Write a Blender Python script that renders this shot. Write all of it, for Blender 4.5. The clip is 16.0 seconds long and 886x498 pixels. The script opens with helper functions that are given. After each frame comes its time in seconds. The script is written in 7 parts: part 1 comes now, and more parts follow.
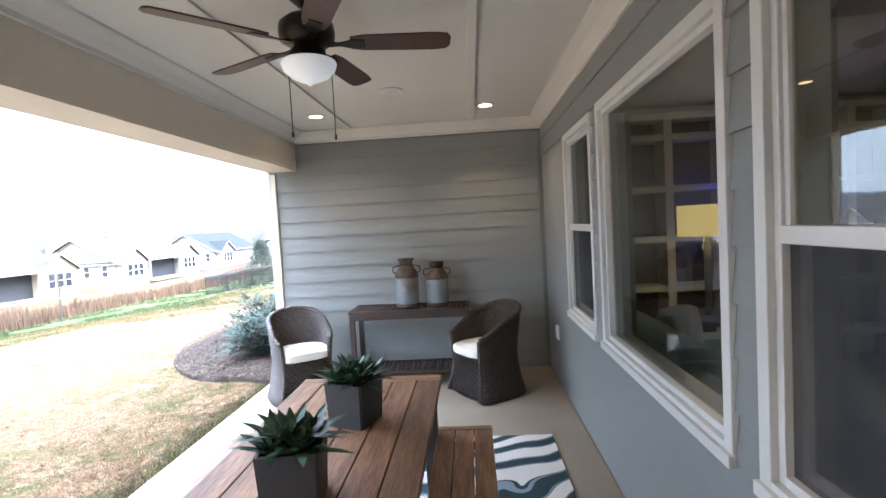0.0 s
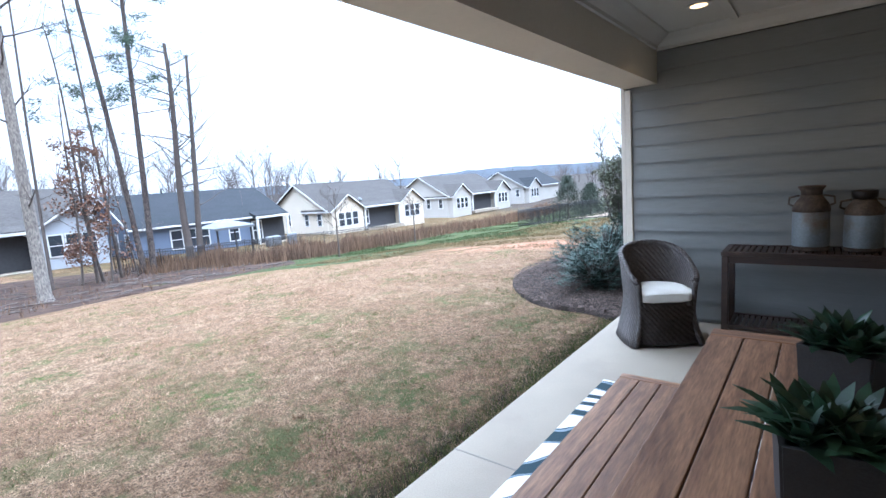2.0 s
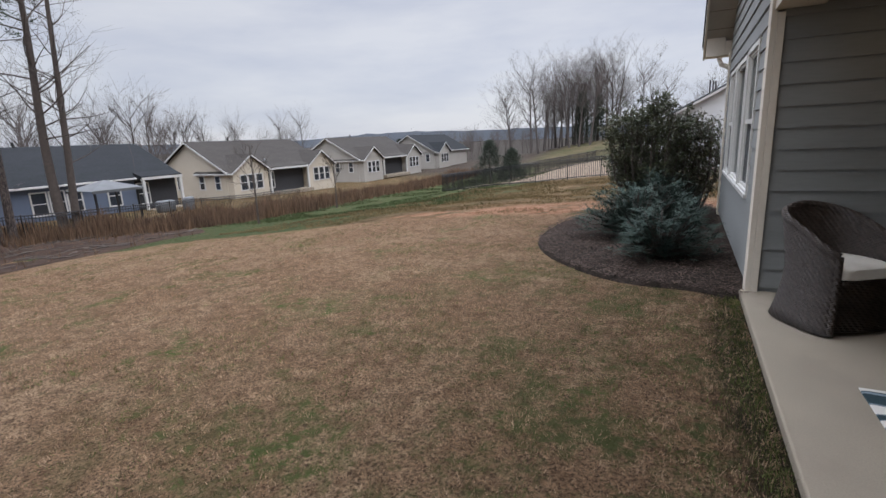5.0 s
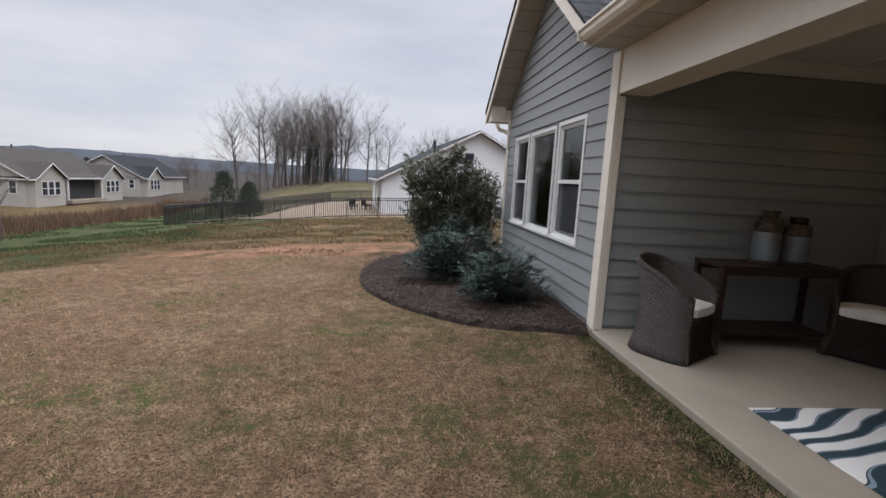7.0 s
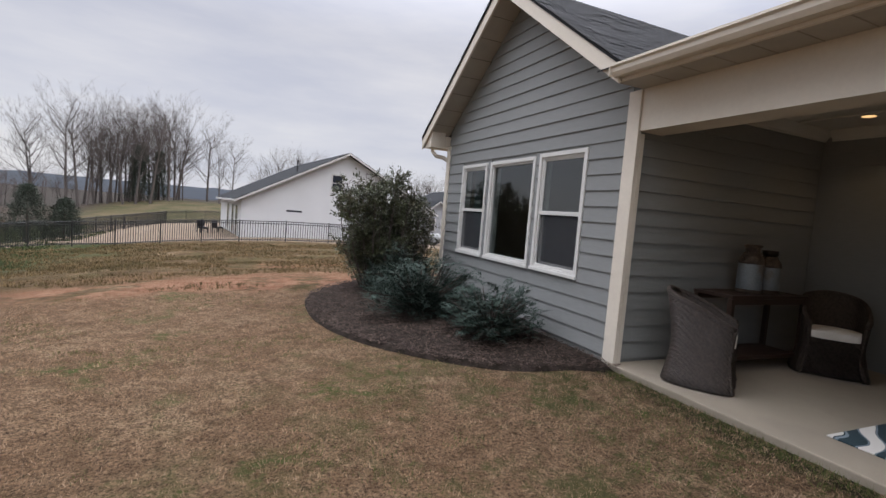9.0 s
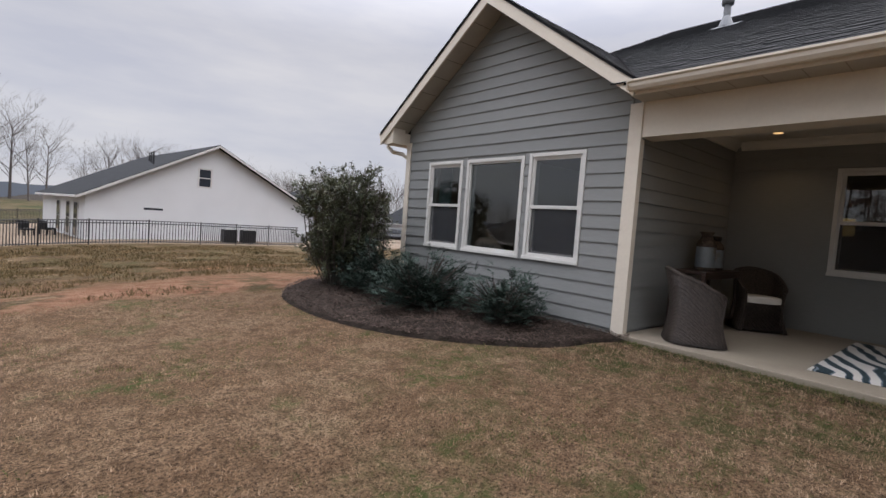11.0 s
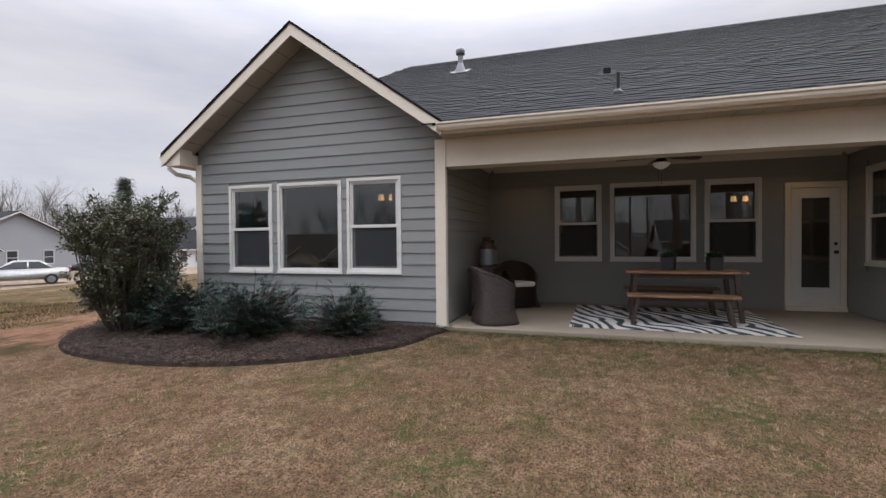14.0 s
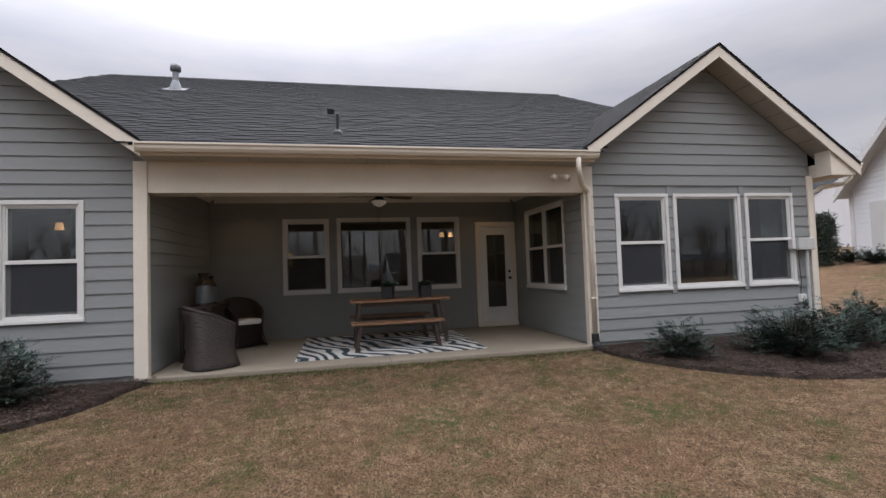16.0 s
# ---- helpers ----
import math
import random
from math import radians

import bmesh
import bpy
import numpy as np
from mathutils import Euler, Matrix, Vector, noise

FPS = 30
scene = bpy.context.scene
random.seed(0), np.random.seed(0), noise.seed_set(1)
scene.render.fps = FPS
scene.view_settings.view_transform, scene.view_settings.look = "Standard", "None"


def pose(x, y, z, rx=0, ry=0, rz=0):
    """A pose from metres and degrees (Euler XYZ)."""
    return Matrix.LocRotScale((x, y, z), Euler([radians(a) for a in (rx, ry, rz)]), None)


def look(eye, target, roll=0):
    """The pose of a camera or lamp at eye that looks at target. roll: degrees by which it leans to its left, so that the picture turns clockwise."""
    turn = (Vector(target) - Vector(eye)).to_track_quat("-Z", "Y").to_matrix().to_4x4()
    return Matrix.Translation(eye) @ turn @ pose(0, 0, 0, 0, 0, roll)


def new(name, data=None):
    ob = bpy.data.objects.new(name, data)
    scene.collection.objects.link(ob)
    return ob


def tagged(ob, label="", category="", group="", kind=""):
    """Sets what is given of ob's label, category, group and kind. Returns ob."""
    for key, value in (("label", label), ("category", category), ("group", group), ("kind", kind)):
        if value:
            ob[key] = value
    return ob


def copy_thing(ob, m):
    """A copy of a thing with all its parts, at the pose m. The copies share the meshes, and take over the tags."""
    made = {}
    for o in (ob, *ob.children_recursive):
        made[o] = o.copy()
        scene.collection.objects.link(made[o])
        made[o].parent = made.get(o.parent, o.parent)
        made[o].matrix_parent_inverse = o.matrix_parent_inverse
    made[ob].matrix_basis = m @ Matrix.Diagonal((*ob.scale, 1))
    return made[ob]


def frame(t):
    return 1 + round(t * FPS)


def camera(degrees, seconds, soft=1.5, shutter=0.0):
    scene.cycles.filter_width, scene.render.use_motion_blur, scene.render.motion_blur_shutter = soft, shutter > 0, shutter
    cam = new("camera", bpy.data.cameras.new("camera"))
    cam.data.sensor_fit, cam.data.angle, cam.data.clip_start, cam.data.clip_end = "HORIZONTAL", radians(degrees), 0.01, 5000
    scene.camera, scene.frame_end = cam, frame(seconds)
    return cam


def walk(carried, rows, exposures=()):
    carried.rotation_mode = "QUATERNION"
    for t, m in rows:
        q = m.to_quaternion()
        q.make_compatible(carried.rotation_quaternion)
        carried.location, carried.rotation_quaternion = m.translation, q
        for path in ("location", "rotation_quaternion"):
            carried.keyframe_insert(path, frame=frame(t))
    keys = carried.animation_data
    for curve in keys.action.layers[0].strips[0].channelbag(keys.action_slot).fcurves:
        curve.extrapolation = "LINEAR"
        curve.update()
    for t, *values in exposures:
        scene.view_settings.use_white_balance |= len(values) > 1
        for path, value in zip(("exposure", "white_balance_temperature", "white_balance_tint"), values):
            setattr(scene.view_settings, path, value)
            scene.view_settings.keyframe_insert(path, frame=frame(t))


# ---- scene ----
cam = camera(85.5, 16.0)
PATH = [
    (0, (2.216, -5.333, 1.638), (2.096, -3.34, 1.535), -3.2),
    (0.5, (2.174, -5.364, 1.636), (1.947, -3.378, 1.673), -2.0),
    (1, (2.141, -5.376, 1.649), (1.799, -3.408, 1.754), -1.5),
    (1.5, (1.978, -5.284, 1.572), (1.271, -3.424, 1.372), -1.6),
    (2, (1.571, -5.088, 1.557), (0.336, -3.54, 1.274), -4.3),
    (2.5, (1.268, -5.082, 1.553), (-0.359, -3.965, 1.23), -6.1),
    (3, (0.823, -5.1, 1.516), (-1.023, -4.445, 1.11), -5.7),
    (3.5, (0.412, -5.051, 1.499), (-1.476, -4.651, 0.975), -6.2),
    (4, (0.011, -5.028, 1.484), (-1.652, -4.078, 0.909), -2.6),
    (4.5, (-0.3, -4.986, 1.486), (-1.637, -3.642, 0.851), -0.3),
    (5, (-0.597, -4.894, 1.449), (-1.476, -3.154, 1.002), -2.7),
    (5.2, (-0.773, -4.839, 1.464), (-1.499, -3.031, 1.012), -0.6),
    (7.3, (-2.31, -4.482, 1.411), (-1.983, -2.523, 1.18), 2.5),
    (7.5, (-2.469, -4.39, 1.422), (-2.059, -2.442, 1.233), 2.2),
    (8, (-2.897, -4.211, 1.406), (-2.276, -2.313, 1.29), 2.5),
    (8.5, (-3.276, -3.971, 1.381), (-2.503, -2.13, 1.277), 3.5),
    (8.7, (-3.399, -3.837, 1.378), (-2.618, -2.0, 1.248), 4.1),
    (10.8, (-5.239, -2.943, 1.133), (-3.991, -1.384, 1.027), 4.7),
    (11, (-5.377, -2.87, 1.156), (-4.072, -1.357, 1.049), 4.2),
    (11.5, (-5.742, -2.624, 1.192), (-4.315, -1.225, 1.118), 3.8),
    (12, (-6.104, -2.447, 1.168), (-4.583, -1.149, 1.114), 3.5),
    (12.5, (-6.364, -2.211, 1.169), (-4.778, -0.993, 1.167), 2.4),
    (13, (-6.554, -2.095, 1.168), (-4.871, -1.016, 1.162), 1.5),
    (13.5, (-6.669, -2.091, 1.197), (-4.842, -1.277, 1.159), 0.6),
    (14, (-6.682, -2.189, 1.232), (-4.783, -1.562, 1.201), -0.5),
    (14.5, (-6.705, -2.264, 1.244), (-4.744, -1.871, 1.241), -1.2),
    (15, (-6.697, -2.312, 1.241), (-4.7, -2.199, 1.269), -1.4),
    (15.5, (-6.688, -2.351, 1.227), (-4.696, -2.513, 1.29), -1.5),
    (16, (-6.7, -2.416, 1.217), (-4.746, -2.834, 1.303), -2.0),
]
EXPOSURES = [(0.0, 2.68, 5400, 8), (1.5, 2.1, 5100, 8), (2.0, 1.2, 5100, 7), (2.5, 0.18, 5100, 8), (3.0, -0.36, 5000, 9), (3.5, -0.45, 5050, 9),
             (4.0, -0.1, 5800, 11), (5.0, -0.42, 6250, 12), (7.5, -0.38, 6400, 13), (12.0, -0.52, 6550, 14), (13.0, -0.52, 6550, 14), (14.0, -0.36, 6550, 14), (16.0, -0.4, 6550, 14)]
walk(cam, [(t, look(eye, target, roll)) for t, eye, target, roll in PATH], EXPOSURES)


# ---- light ----
SUN_EL, SUN_AZ = 52.0, 118.0
world = bpy.data.worlds.new("overcast_sky")
scene.world = world
world.use_nodes = True
wn, wl = world.node_tree.nodes, world.node_tree.links
wn.clear()


def wnode(kind, **sets):
    n = wn.new(kind)
    for k, v in sets.items():
        n.inputs[k].default_value = v
    return n


w_out = wn.new("ShaderNodeOutputWorld")
w_bg = wn.new("ShaderNodeBackground")
w_sky = wn.new("ShaderNodeTexSky")
w_sky.sky_type = "NISHITA"
w_sky.sun_disc = False
w_sky.sun_elevation = radians(SUN_EL)
w_sky.sun_rotation = radians(SUN_AZ)
w_geo = wn.new("ShaderNodeTexCoord")
w_map = wn.new("ShaderNodeMapping")
w_map.inputs["Scale"].default_value = (1.6, 1.6, 7.0)
w_noise = wnode("ShaderNodeTexNoise", Scale=1.7, Detail=7.0, Roughness=0.55)
w_ramp = wn.new("ShaderNodeValToRGB")
w_ramp.color_ramp.elements[0].position, w_ramp.color_ramp.elements[0].color = 0.33, (7.0, 7.3, 8.2, 1)
w_ramp.color_ramp.elements[1].position, w_ramp.color_ramp.elements[1].color = 0.66, (8.9, 9.0, 9.3, 1)
w_mix = wn.new("ShaderNodeMix")
w_mix.data_type = "RGBA"
w_mix.inputs["Factor"].default_value = 0.86
wl.new(w_geo.outputs["Generated"], w_map.inputs["Vector"])
wl.new(w_map.outputs["Vector"], w_noise.inputs["Vector"])
wl.new(w_noise.outputs["Fac"], w_ramp.inputs["Fac"])
wl.new(w_sky.outputs["Color"], w_mix.inputs["A"])
wl.new(w_ramp.outputs["Color"], w_mix.inputs["B"])
# an overcast sky is brightest overhead, and here a little brighter to the north
w_sep = wn.new("ShaderNodeSeparateXYZ")
w_rise = wn.new("ShaderNodeMapRange")
w_rise.interpolation_type = "SMOOTHSTEP"
for _k, _v in (("From Min", 0.3), ("From Max", 1.0), ("To Min", 1.06), ("To Max", 9.0)):
    w_rise.inputs[_k].default_value = _v
w_mul = wn.new("ShaderNodeMix")
w_mul.data_type, w_mul.blend_type = "RGBA", "MULTIPLY"
w_mul.inputs["Factor"].default_value = 1.0
wl.new(w_geo.outputs["Generated"], w_sep.inputs["Vector"])
wl.new(w_sep.outputs["Z"], w_rise.inputs["Value"])
wl.new(w_mix.outputs["Result"], w_mul.inputs["A"])
wl.new(w_rise.outputs["Result"], w_mul.inputs["B"])
w_north = wn.new("ShaderNodeMapRange")
for _k, _v in (("From Min", -1.0), ("From Max", 1.0), ("To Min", 0.9), ("To Max", 1.32)):
    w_north.inputs[_k].default_value = _v
w_mul2 = wn.new("ShaderNodeMix")
w_mul2.data_type, w_mul2.blend_type = "RGBA", "MULTIPLY"
w_mul2.inputs["Factor"].default_value = 1.0
wl.new(w_sep.outputs["Y"], w_north.inputs["Value"])
wl.new(w_mul.outputs["Result"], w_mul2.inputs["A"])
wl.new(w_north.outputs["Result"], w_mul2.inputs["B"])
wl.new(w_mul2.outputs["Result"], w_bg.inputs["Color"])
w_bg.inputs["Strength"].default_value = 0.085
wl.new(w_bg.outputs["Background"], w_out.inputs["Surface"])

sun_data = bpy.data.lights.new("sun", "SUN")
sun_data.energy, sun_data.angle, sun_data.color = 1.3, radians(35), (1.0, 0.95, 0.88)
sun = new("sun", sun_data)
_a, _e = radians(SUN_AZ), radians(SUN_EL)
sun.matrix_world = look((0, 0, 40), (-math.sin(_a) * math.cos(_e) * 10, -math.cos(_a) * math.cos(_e) * 10, 40 - math.sin(_e) * 10))


# ---- materials ----
def material(name, base, rough=0.7, metal=0.0, dark=None, scale=6.0, amount=0.5, bump=0.0, bump_scale=60.0,
             stretch=(1, 1, 1), fine=None, random_value=0.0, island=False, spec=0.5, stain=None, stain_scale=0.8):
    """Principled paint with two scales of variation, in object-free world metres."""
    m = bpy.data.materials.new(name)
    m.use_nodes = True
    n, l = m.node_tree.nodes, m.node_tree.links
    b = n["Principled BSDF"]
    b.inputs["Roughness"].default_value = rough
    b.inputs["Metallic"].default_value = metal
    b.inputs["Specular IOR Level"].default_value = spec
    geo = n.new("ShaderNodeNewGeometry")
    mp = n.new("ShaderNodeMapping")
    mp.inputs["Scale"].default_value = stretch
    l.new(geo.outputs["Position"], mp.inputs["Vector"])
    big = n.new("ShaderNodeTexNoise")
    big.inputs["Scale"].default_value, big.inputs["Detail"].default_value = scale, 5.0
    l.new(mp.outputs["Vector"], big.inputs["Vector"])
    mix = n.new("ShaderNodeMix")
    mix.data_type = "RGBA"
    dark = dark or tuple(c * 0.75 for c in base)
    mix.inputs["A"].default_value, mix.inputs["B"].default_value = (*dark, 1), (*base, 1)
    rng = n.new("ShaderNodeMapRange")
    rng.inputs["From Min"].default_value, rng.inputs["From Max"].default_value = 0.5 - 0.25 / max(amount, 0.05) * 0.5, 0.5 + 0.12 / max(amount, 0.05)
    l.new(big.outputs["Fac"], rng.inputs["Value"])
    l.new(rng.outputs["Result"], mix.inputs["Factor"])
    colour = mix.outputs["Result"]
    if fine:
        fn = n.new("ShaderNodeTexNoise")
        fn.inputs["Scale"].default_value, fn.inputs["Detail"].default_value = bump_scale, 4.0
        l.new(mp.outputs["Vector"], fn.inputs["Vector"])
        m2 = n.new("ShaderNodeMix")
        m2.data_type, m2.blend_type = "RGBA", "MULTIPLY"
        r2 = n.new("ShaderNodeMapRange")
        r2.inputs["From Min"].default_value, r2.inputs["From Max"].default_value = 0.3, 0.7
        r2.inputs["To Min"].default_value, r2.inputs["To Max"].default_value = 1 - fine, 1 + fine * 0.6
        l.new(fn.outputs["Fac"], r2.inputs["Value"])
        m2.inputs["Factor"].default_value = 1.0
        l.new(colour, m2.inputs["A"])
        l.new(r2.outputs["Result"], m2.inputs["B"])
        colour = m2.outputs["Result"]
    if stain:
        sn = n.new("ShaderNodeTexNoise")
        sn.inputs["Scale"].default_value, sn.inputs["Detail"].default_value, sn.inputs["Roughness"].default_value = stain_scale, 8.0, 0.65
        l.new(geo.outputs["Position"], sn.inputs["Vector"])
        sr = n.new("ShaderNodeMapRange")
        sr.inputs["From Min"].default_value, sr.inputs["From Max"].default_value = 0.52, 0.7
        l.new(sn.outputs["Fac"], sr.inputs["Value"])
        m3 = n.new("ShaderNodeMix")
        m3.data_type = "RGBA"
        l.new(sr.outputs["Result"], m3.inputs["Factor"])
        l.new(colour, m3.inputs["A"])
        m3.inputs["B"].default_value = (*stain, 1)
        colour = m3.outputs["Result"]
    if random_value or island:
        hsv = n.new("ShaderNodeHueSaturation")
        if island:
            src = geo.outputs["Random Per Island"]
        else:
            src = n.new("ShaderNodeObjectInfo").outputs["Random"]
        r3 = n.new("ShaderNodeMapRange")
        v = random_value or 0.3
        r3.inputs["To Min"].default_value, r3.inputs["To Max"].default_value = 1 - v, 1 + v
        l.new(src, r3.inputs["Value"])
        l.new(r3.outputs["Result"], hsv.inputs["Value"])
        l.new(colour, hsv.inputs["Color"])
        colour = hsv.outputs["Color"]
    l.new(colour, b.inputs["Base Color"])
    if bump:
        bn = n.new("ShaderNodeTexNoise")
        bn.inputs["Scale"].default_value, bn.inputs["Detail"].default_value = bump_scale, 5.0
        l.new(mp.outputs["Vector"], bn.inputs["Vector"])
        bp = n.new("ShaderNodeBump")
        bp.inputs["Strength"].default_value, bp.inputs["Distance"].default_value = bump, 0.01
        l.new(bn.outputs["Fac"], bp.inputs["Height"])
        l.new(bp.outputs["Normal"], b.inputs["Normal"])
    return m


def glass_material(name, tint=(0.9, 0.94, 0.95), film=0.06):
    m = bpy.data.materials.new(name)
    m.use_nodes = True
    n, l = m.node_tree.nodes, m.node_tree.links
    n.clear()
    out = n.new("ShaderNodeOutputMaterial")
    tr = n.new("ShaderNodeBsdfTransparent")
    tr.inputs["Color"].default_value = (*tint, 1)
    gl = n.new("ShaderNodeBsdfGlossy")
    gl.inputs["Roughness"].default_value = 0.004
    fr = n.new("ShaderNodeLayerWeight")
    fr.inputs["Blend"].default_value = 0.5
    pw = n.new("ShaderNodeMath")
    pw.operation = "POWER"
    pw.inputs[1].default_value = 5.0
    ad = n.new("ShaderNodeMath")
    ad.operation, ad.use_clamp = "MULTIPLY_ADD", True
    ad.inputs[1].default_value, ad.inputs[2].default_value = 0.55, film
    mx = n.new("ShaderNodeMixShader")
    nz = n.new("ShaderNodeTexNoise")
    nz.inputs["Scale"].default_value = 1.3
    bp = n.new("ShaderNodeBump")
    bp.inputs["Strength"].default_value, bp.inputs["Distance"].default_value = 0.03, 0.02
    geo = n.new("ShaderNodeNewGeometry")
    l.new(geo.outputs["Position"], nz.inputs["Vector"])
    l.new(nz.outputs["Fac"], bp.inputs["Height"])
    l.new(bp.outputs["Normal"], gl.inputs["Normal"])
    l.new(fr.outputs["Facing"], pw.inputs[0])
    l.new(pw.outputs["Value"], ad.inputs[0])
    l.new(ad.outputs["Value"], mx.inputs["Fac"])
    l.new(tr.outputs["BSDF"], mx.inputs[1])
    l.new(gl.outputs["BSDF"], mx.inputs[2])
    l.new(mx.outputs["Shader"], out.inputs["Surface"])
    return m


def glow_material(name, colour, strength):
    m = bpy.data.materials.new(name)
    m.use_nodes = True
    b = m.node_tree.nodes["Principled BSDF"]
    b.inputs["Base Color"].default_value = (*colour, 1)
    b.inputs["Emission Color"].default_value = (*colour, 1)
    b.inputs["Emission Strength"].default_value = strength
    return m


SIDING = material("grey_siding_paint", (0.221, 0.228, 0.221), 0.62, dark=(0.196, 0.203, 0.197), scale=1.3, bump=0.07, bump_scale=70, stretch=(1, 0.12, 1), fine=0.05, random_value=0.03)
SIDING_X = material("grey_siding_paint_side", (0.221, 0.228, 0.221), 0.62, dark=(0.196, 0.203, 0.197), scale=1.3, bump=0.07, bump_scale=70, stretch=(0.12, 1, 1), fine=0.05, random_value=0.03)
TRIM = material("cream_trim_paint", (0.668, 0.61, 0.509), 0.5, dark=(0.618, 0.559, 0.467), scale=2.0, bump=0.05, bump_scale=30, fine=0.03)
VINYL = material("white_vinyl", (0.608, 0.601, 0.569), 0.38, dark=(0.562, 0.554, 0.523), scale=3.0, fine=0.02, bump_scale=20)
SOFFIT = material("tan_soffit", (0.413, 0.383, 0.33), 0.6, scale=2.0, fine=0.04)
CEIL = material("cream_ceiling_paint", (0.596, 0.568, 0.505), 0.65, dark=(0.56, 0.532, 0.474), scale=1.0, bump=0.04, bump_scale=50)
JOINT = material("panel_joint", (0.16, 0.145, 0.12), 0.8)
SHINGLE = material("charcoal_shingle", (0.018, 0.019, 0.021), 0.9, dark=(0.011, 0.012, 0.013), scale=2.2, bump=0.8, bump_scale=240, fine=0.45, random_value=0.22, island=True, spec=0.25)
SHINGLE_BROWN = material("brown_shingle", (0.047, 0.042, 0.037), 0.9, dark=(0.035, 0.031, 0.028), scale=0.9, bump=0.5, bump_scale=8, fine=0.3, stretch=(0.6, 0.6, 4), spec=0.2)
SHINGLE_BLACK = material("black_shingle", (0.015, 0.017, 0.02), 0.9, dark=(0.01, 0.012, 0.014), scale=0.9, bump=0.5, bump_scale=8, fine=0.3, stretch=(0.6, 0.6, 4), spec=0.2)
CONCRETE = material("patio_concrete", (0.253, 0.215, 0.162), 0.85, dark=(0.212, 0.18, 0.136), scale=1.6, bump=0.3, bump_scale=130, fine=0.1, stain=(0.205, 0.169, 0.129), stain_scale=1.3)
GLASS = glass_material("window_glass", (0.60, 0.64, 0.64), 0.09)
DARKMETAL = material("black_metal", (0.018, 0.018, 0.02), 0.45, metal=0.3, fine=0.1)
GALV = material("galvanised_steel", (0.25, 0.26, 0.27), 0.55, metal=0.5, dark=(0.17, 0.18, 0.19), scale=9, fine=0.2, bump_scale=40)
RUST = material("rusty_steel", (0.111, 0.081, 0.058), 0.75, metal=0.25, dark=(0.049, 0.033, 0.023), scale=14, amount=0.9, fine=0.35, bump=0.3, bump_scale=70)
CANBODY = material("weathered_can_steel", (0.234, 0.261, 0.273), 0.5, metal=0.35, dark=(0.187, 0.211, 0.222), scale=8, fine=0.15, bump=0.15, bump_scale=60, stain=(0.156, 0.101, 0.062), stain_scale=3.2)
WOOD = material("teak_table_wood", (0.27, 0.145, 0.075), 0.55, dark=(0.15, 0.075, 0.04), scale=3.0, amount=0.9, stretch=(9, 0.9, 9), bump=0.25, bump_scale=14, fine=0.35, random_value=0.28)
WOOD_END = material("teak_end_wood", (0.27, 0.145, 0.075), 0.55, dark=(0.15, 0.075, 0.04), scale=3.0, amount=0.9, stretch=(0.9, 9, 9), bump=0.25, bump_scale=14, fine=0.35, random_value=0.22)
WOOD_DARK = material("dark_stained_wood", (0.041, 0.021, 0.013), 0.45, dark=(0.022, 0.011, 0.007), scale=4.0, stretch=(1, 6, 6), bump=0.15, bump_scale=18, fine=0.25, random_value=0.15)
LEG = material("dark_leg_wood", (0.05, 0.032, 0.022), 0.55, scale=5, fine=0.2, bump_scale=25, stretch=(6, 6, 1))
WICKER = material("brown_wicker", (0.059, 0.044, 0.035), 0.55, dark=(0.031, 0.022, 0.017), scale=40, amount=0.9, fine=0.3, bump_scale=180, bump=0.3)
CUSHION = material("cream_cushion", (0.68, 0.65, 0.58), 0.9, dark=(0.6, 0.57, 0.5), scale=6, bump=0.15, bump_scale=300)
PLANTER = material("charcoal_planter", (0.038, 0.039, 0.041), 0.6, dark=(0.028, 0.029, 0.03), scale=6, bump=0.2, bump_scale=160, fine=0.15)
SUCC = material("succulent_leaf", (0.045, 0.10, 0.055), 0.42, dark=(0.02, 0.05, 0.03), scale=14, random_value=0.35)
FANWOOD = material("fan_blade_wood", (0.075, 0.035, 0.02), 0.4, dark=(0.045, 0.02, 0.012), scale=5, stretch=(3, 3, 1), fine=0.25, bump_scale=30)
BRONZE = material("oil_bronze", (0.025, 0.018, 0.014), 0.42, metal=0.6)
OPAL = glow_material("opal_glass", (0.86, 0.85, 0.8), 0.05)
BULB = glow_material("downlight_lens", (1.0, 0.62, 0.27), 1.5)
JUNIPER = material("juniper_foliage", (0.051, 0.075, 0.06), 0.75, dark=(0.026, 0.041, 0.033), scale=5, random_value=0.4, island=True, spec=0.2)
SHRUBLEAF = material("shrub_leaf", (0.058, 0.068, 0.026), 0.5, dark=(0.03, 0.038, 0.014), scale=3, random_value=0.5, island=True, stain=(0.062, 0.05, 0.022), stain_scale=2.4)
TWIG = material("bare_twig", (0.081, 0.063, 0.052), 0.9, dark=(0.052, 0.041, 0.035), scale=8, fine=0.25)
BARK = material("pine_bark", (0.105, 0.08, 0.068), 0.95, dark=(0.018, 0.014, 0.012), scale=5, amount=1.4, stretch=(7, 7, 1.3), bump=1.0, bump_scale=9, fine=0.6)
BARK_PALE = material("grey_bark", (0.192, 0.168, 0.14), 0.95, dark=(0.104, 0.088, 0.076), scale=5, amount=1.0, stretch=(4, 4, 1.4), bump=0.9, bump_scale=8, fine=0.4)
FARWOOD = material("far_bare_wood", (0.104, 0.088, 0.079), 0.95, dark=(0.077, 0.066, 0.061), scale=0.2, random_value=0.25, island=True)
NEEDLE = material("pine_needles", (0.028, 0.056, 0.024), 0.7, dark=(0.016, 0.032, 0.016), scale=5, random_value=0.35, island=True)
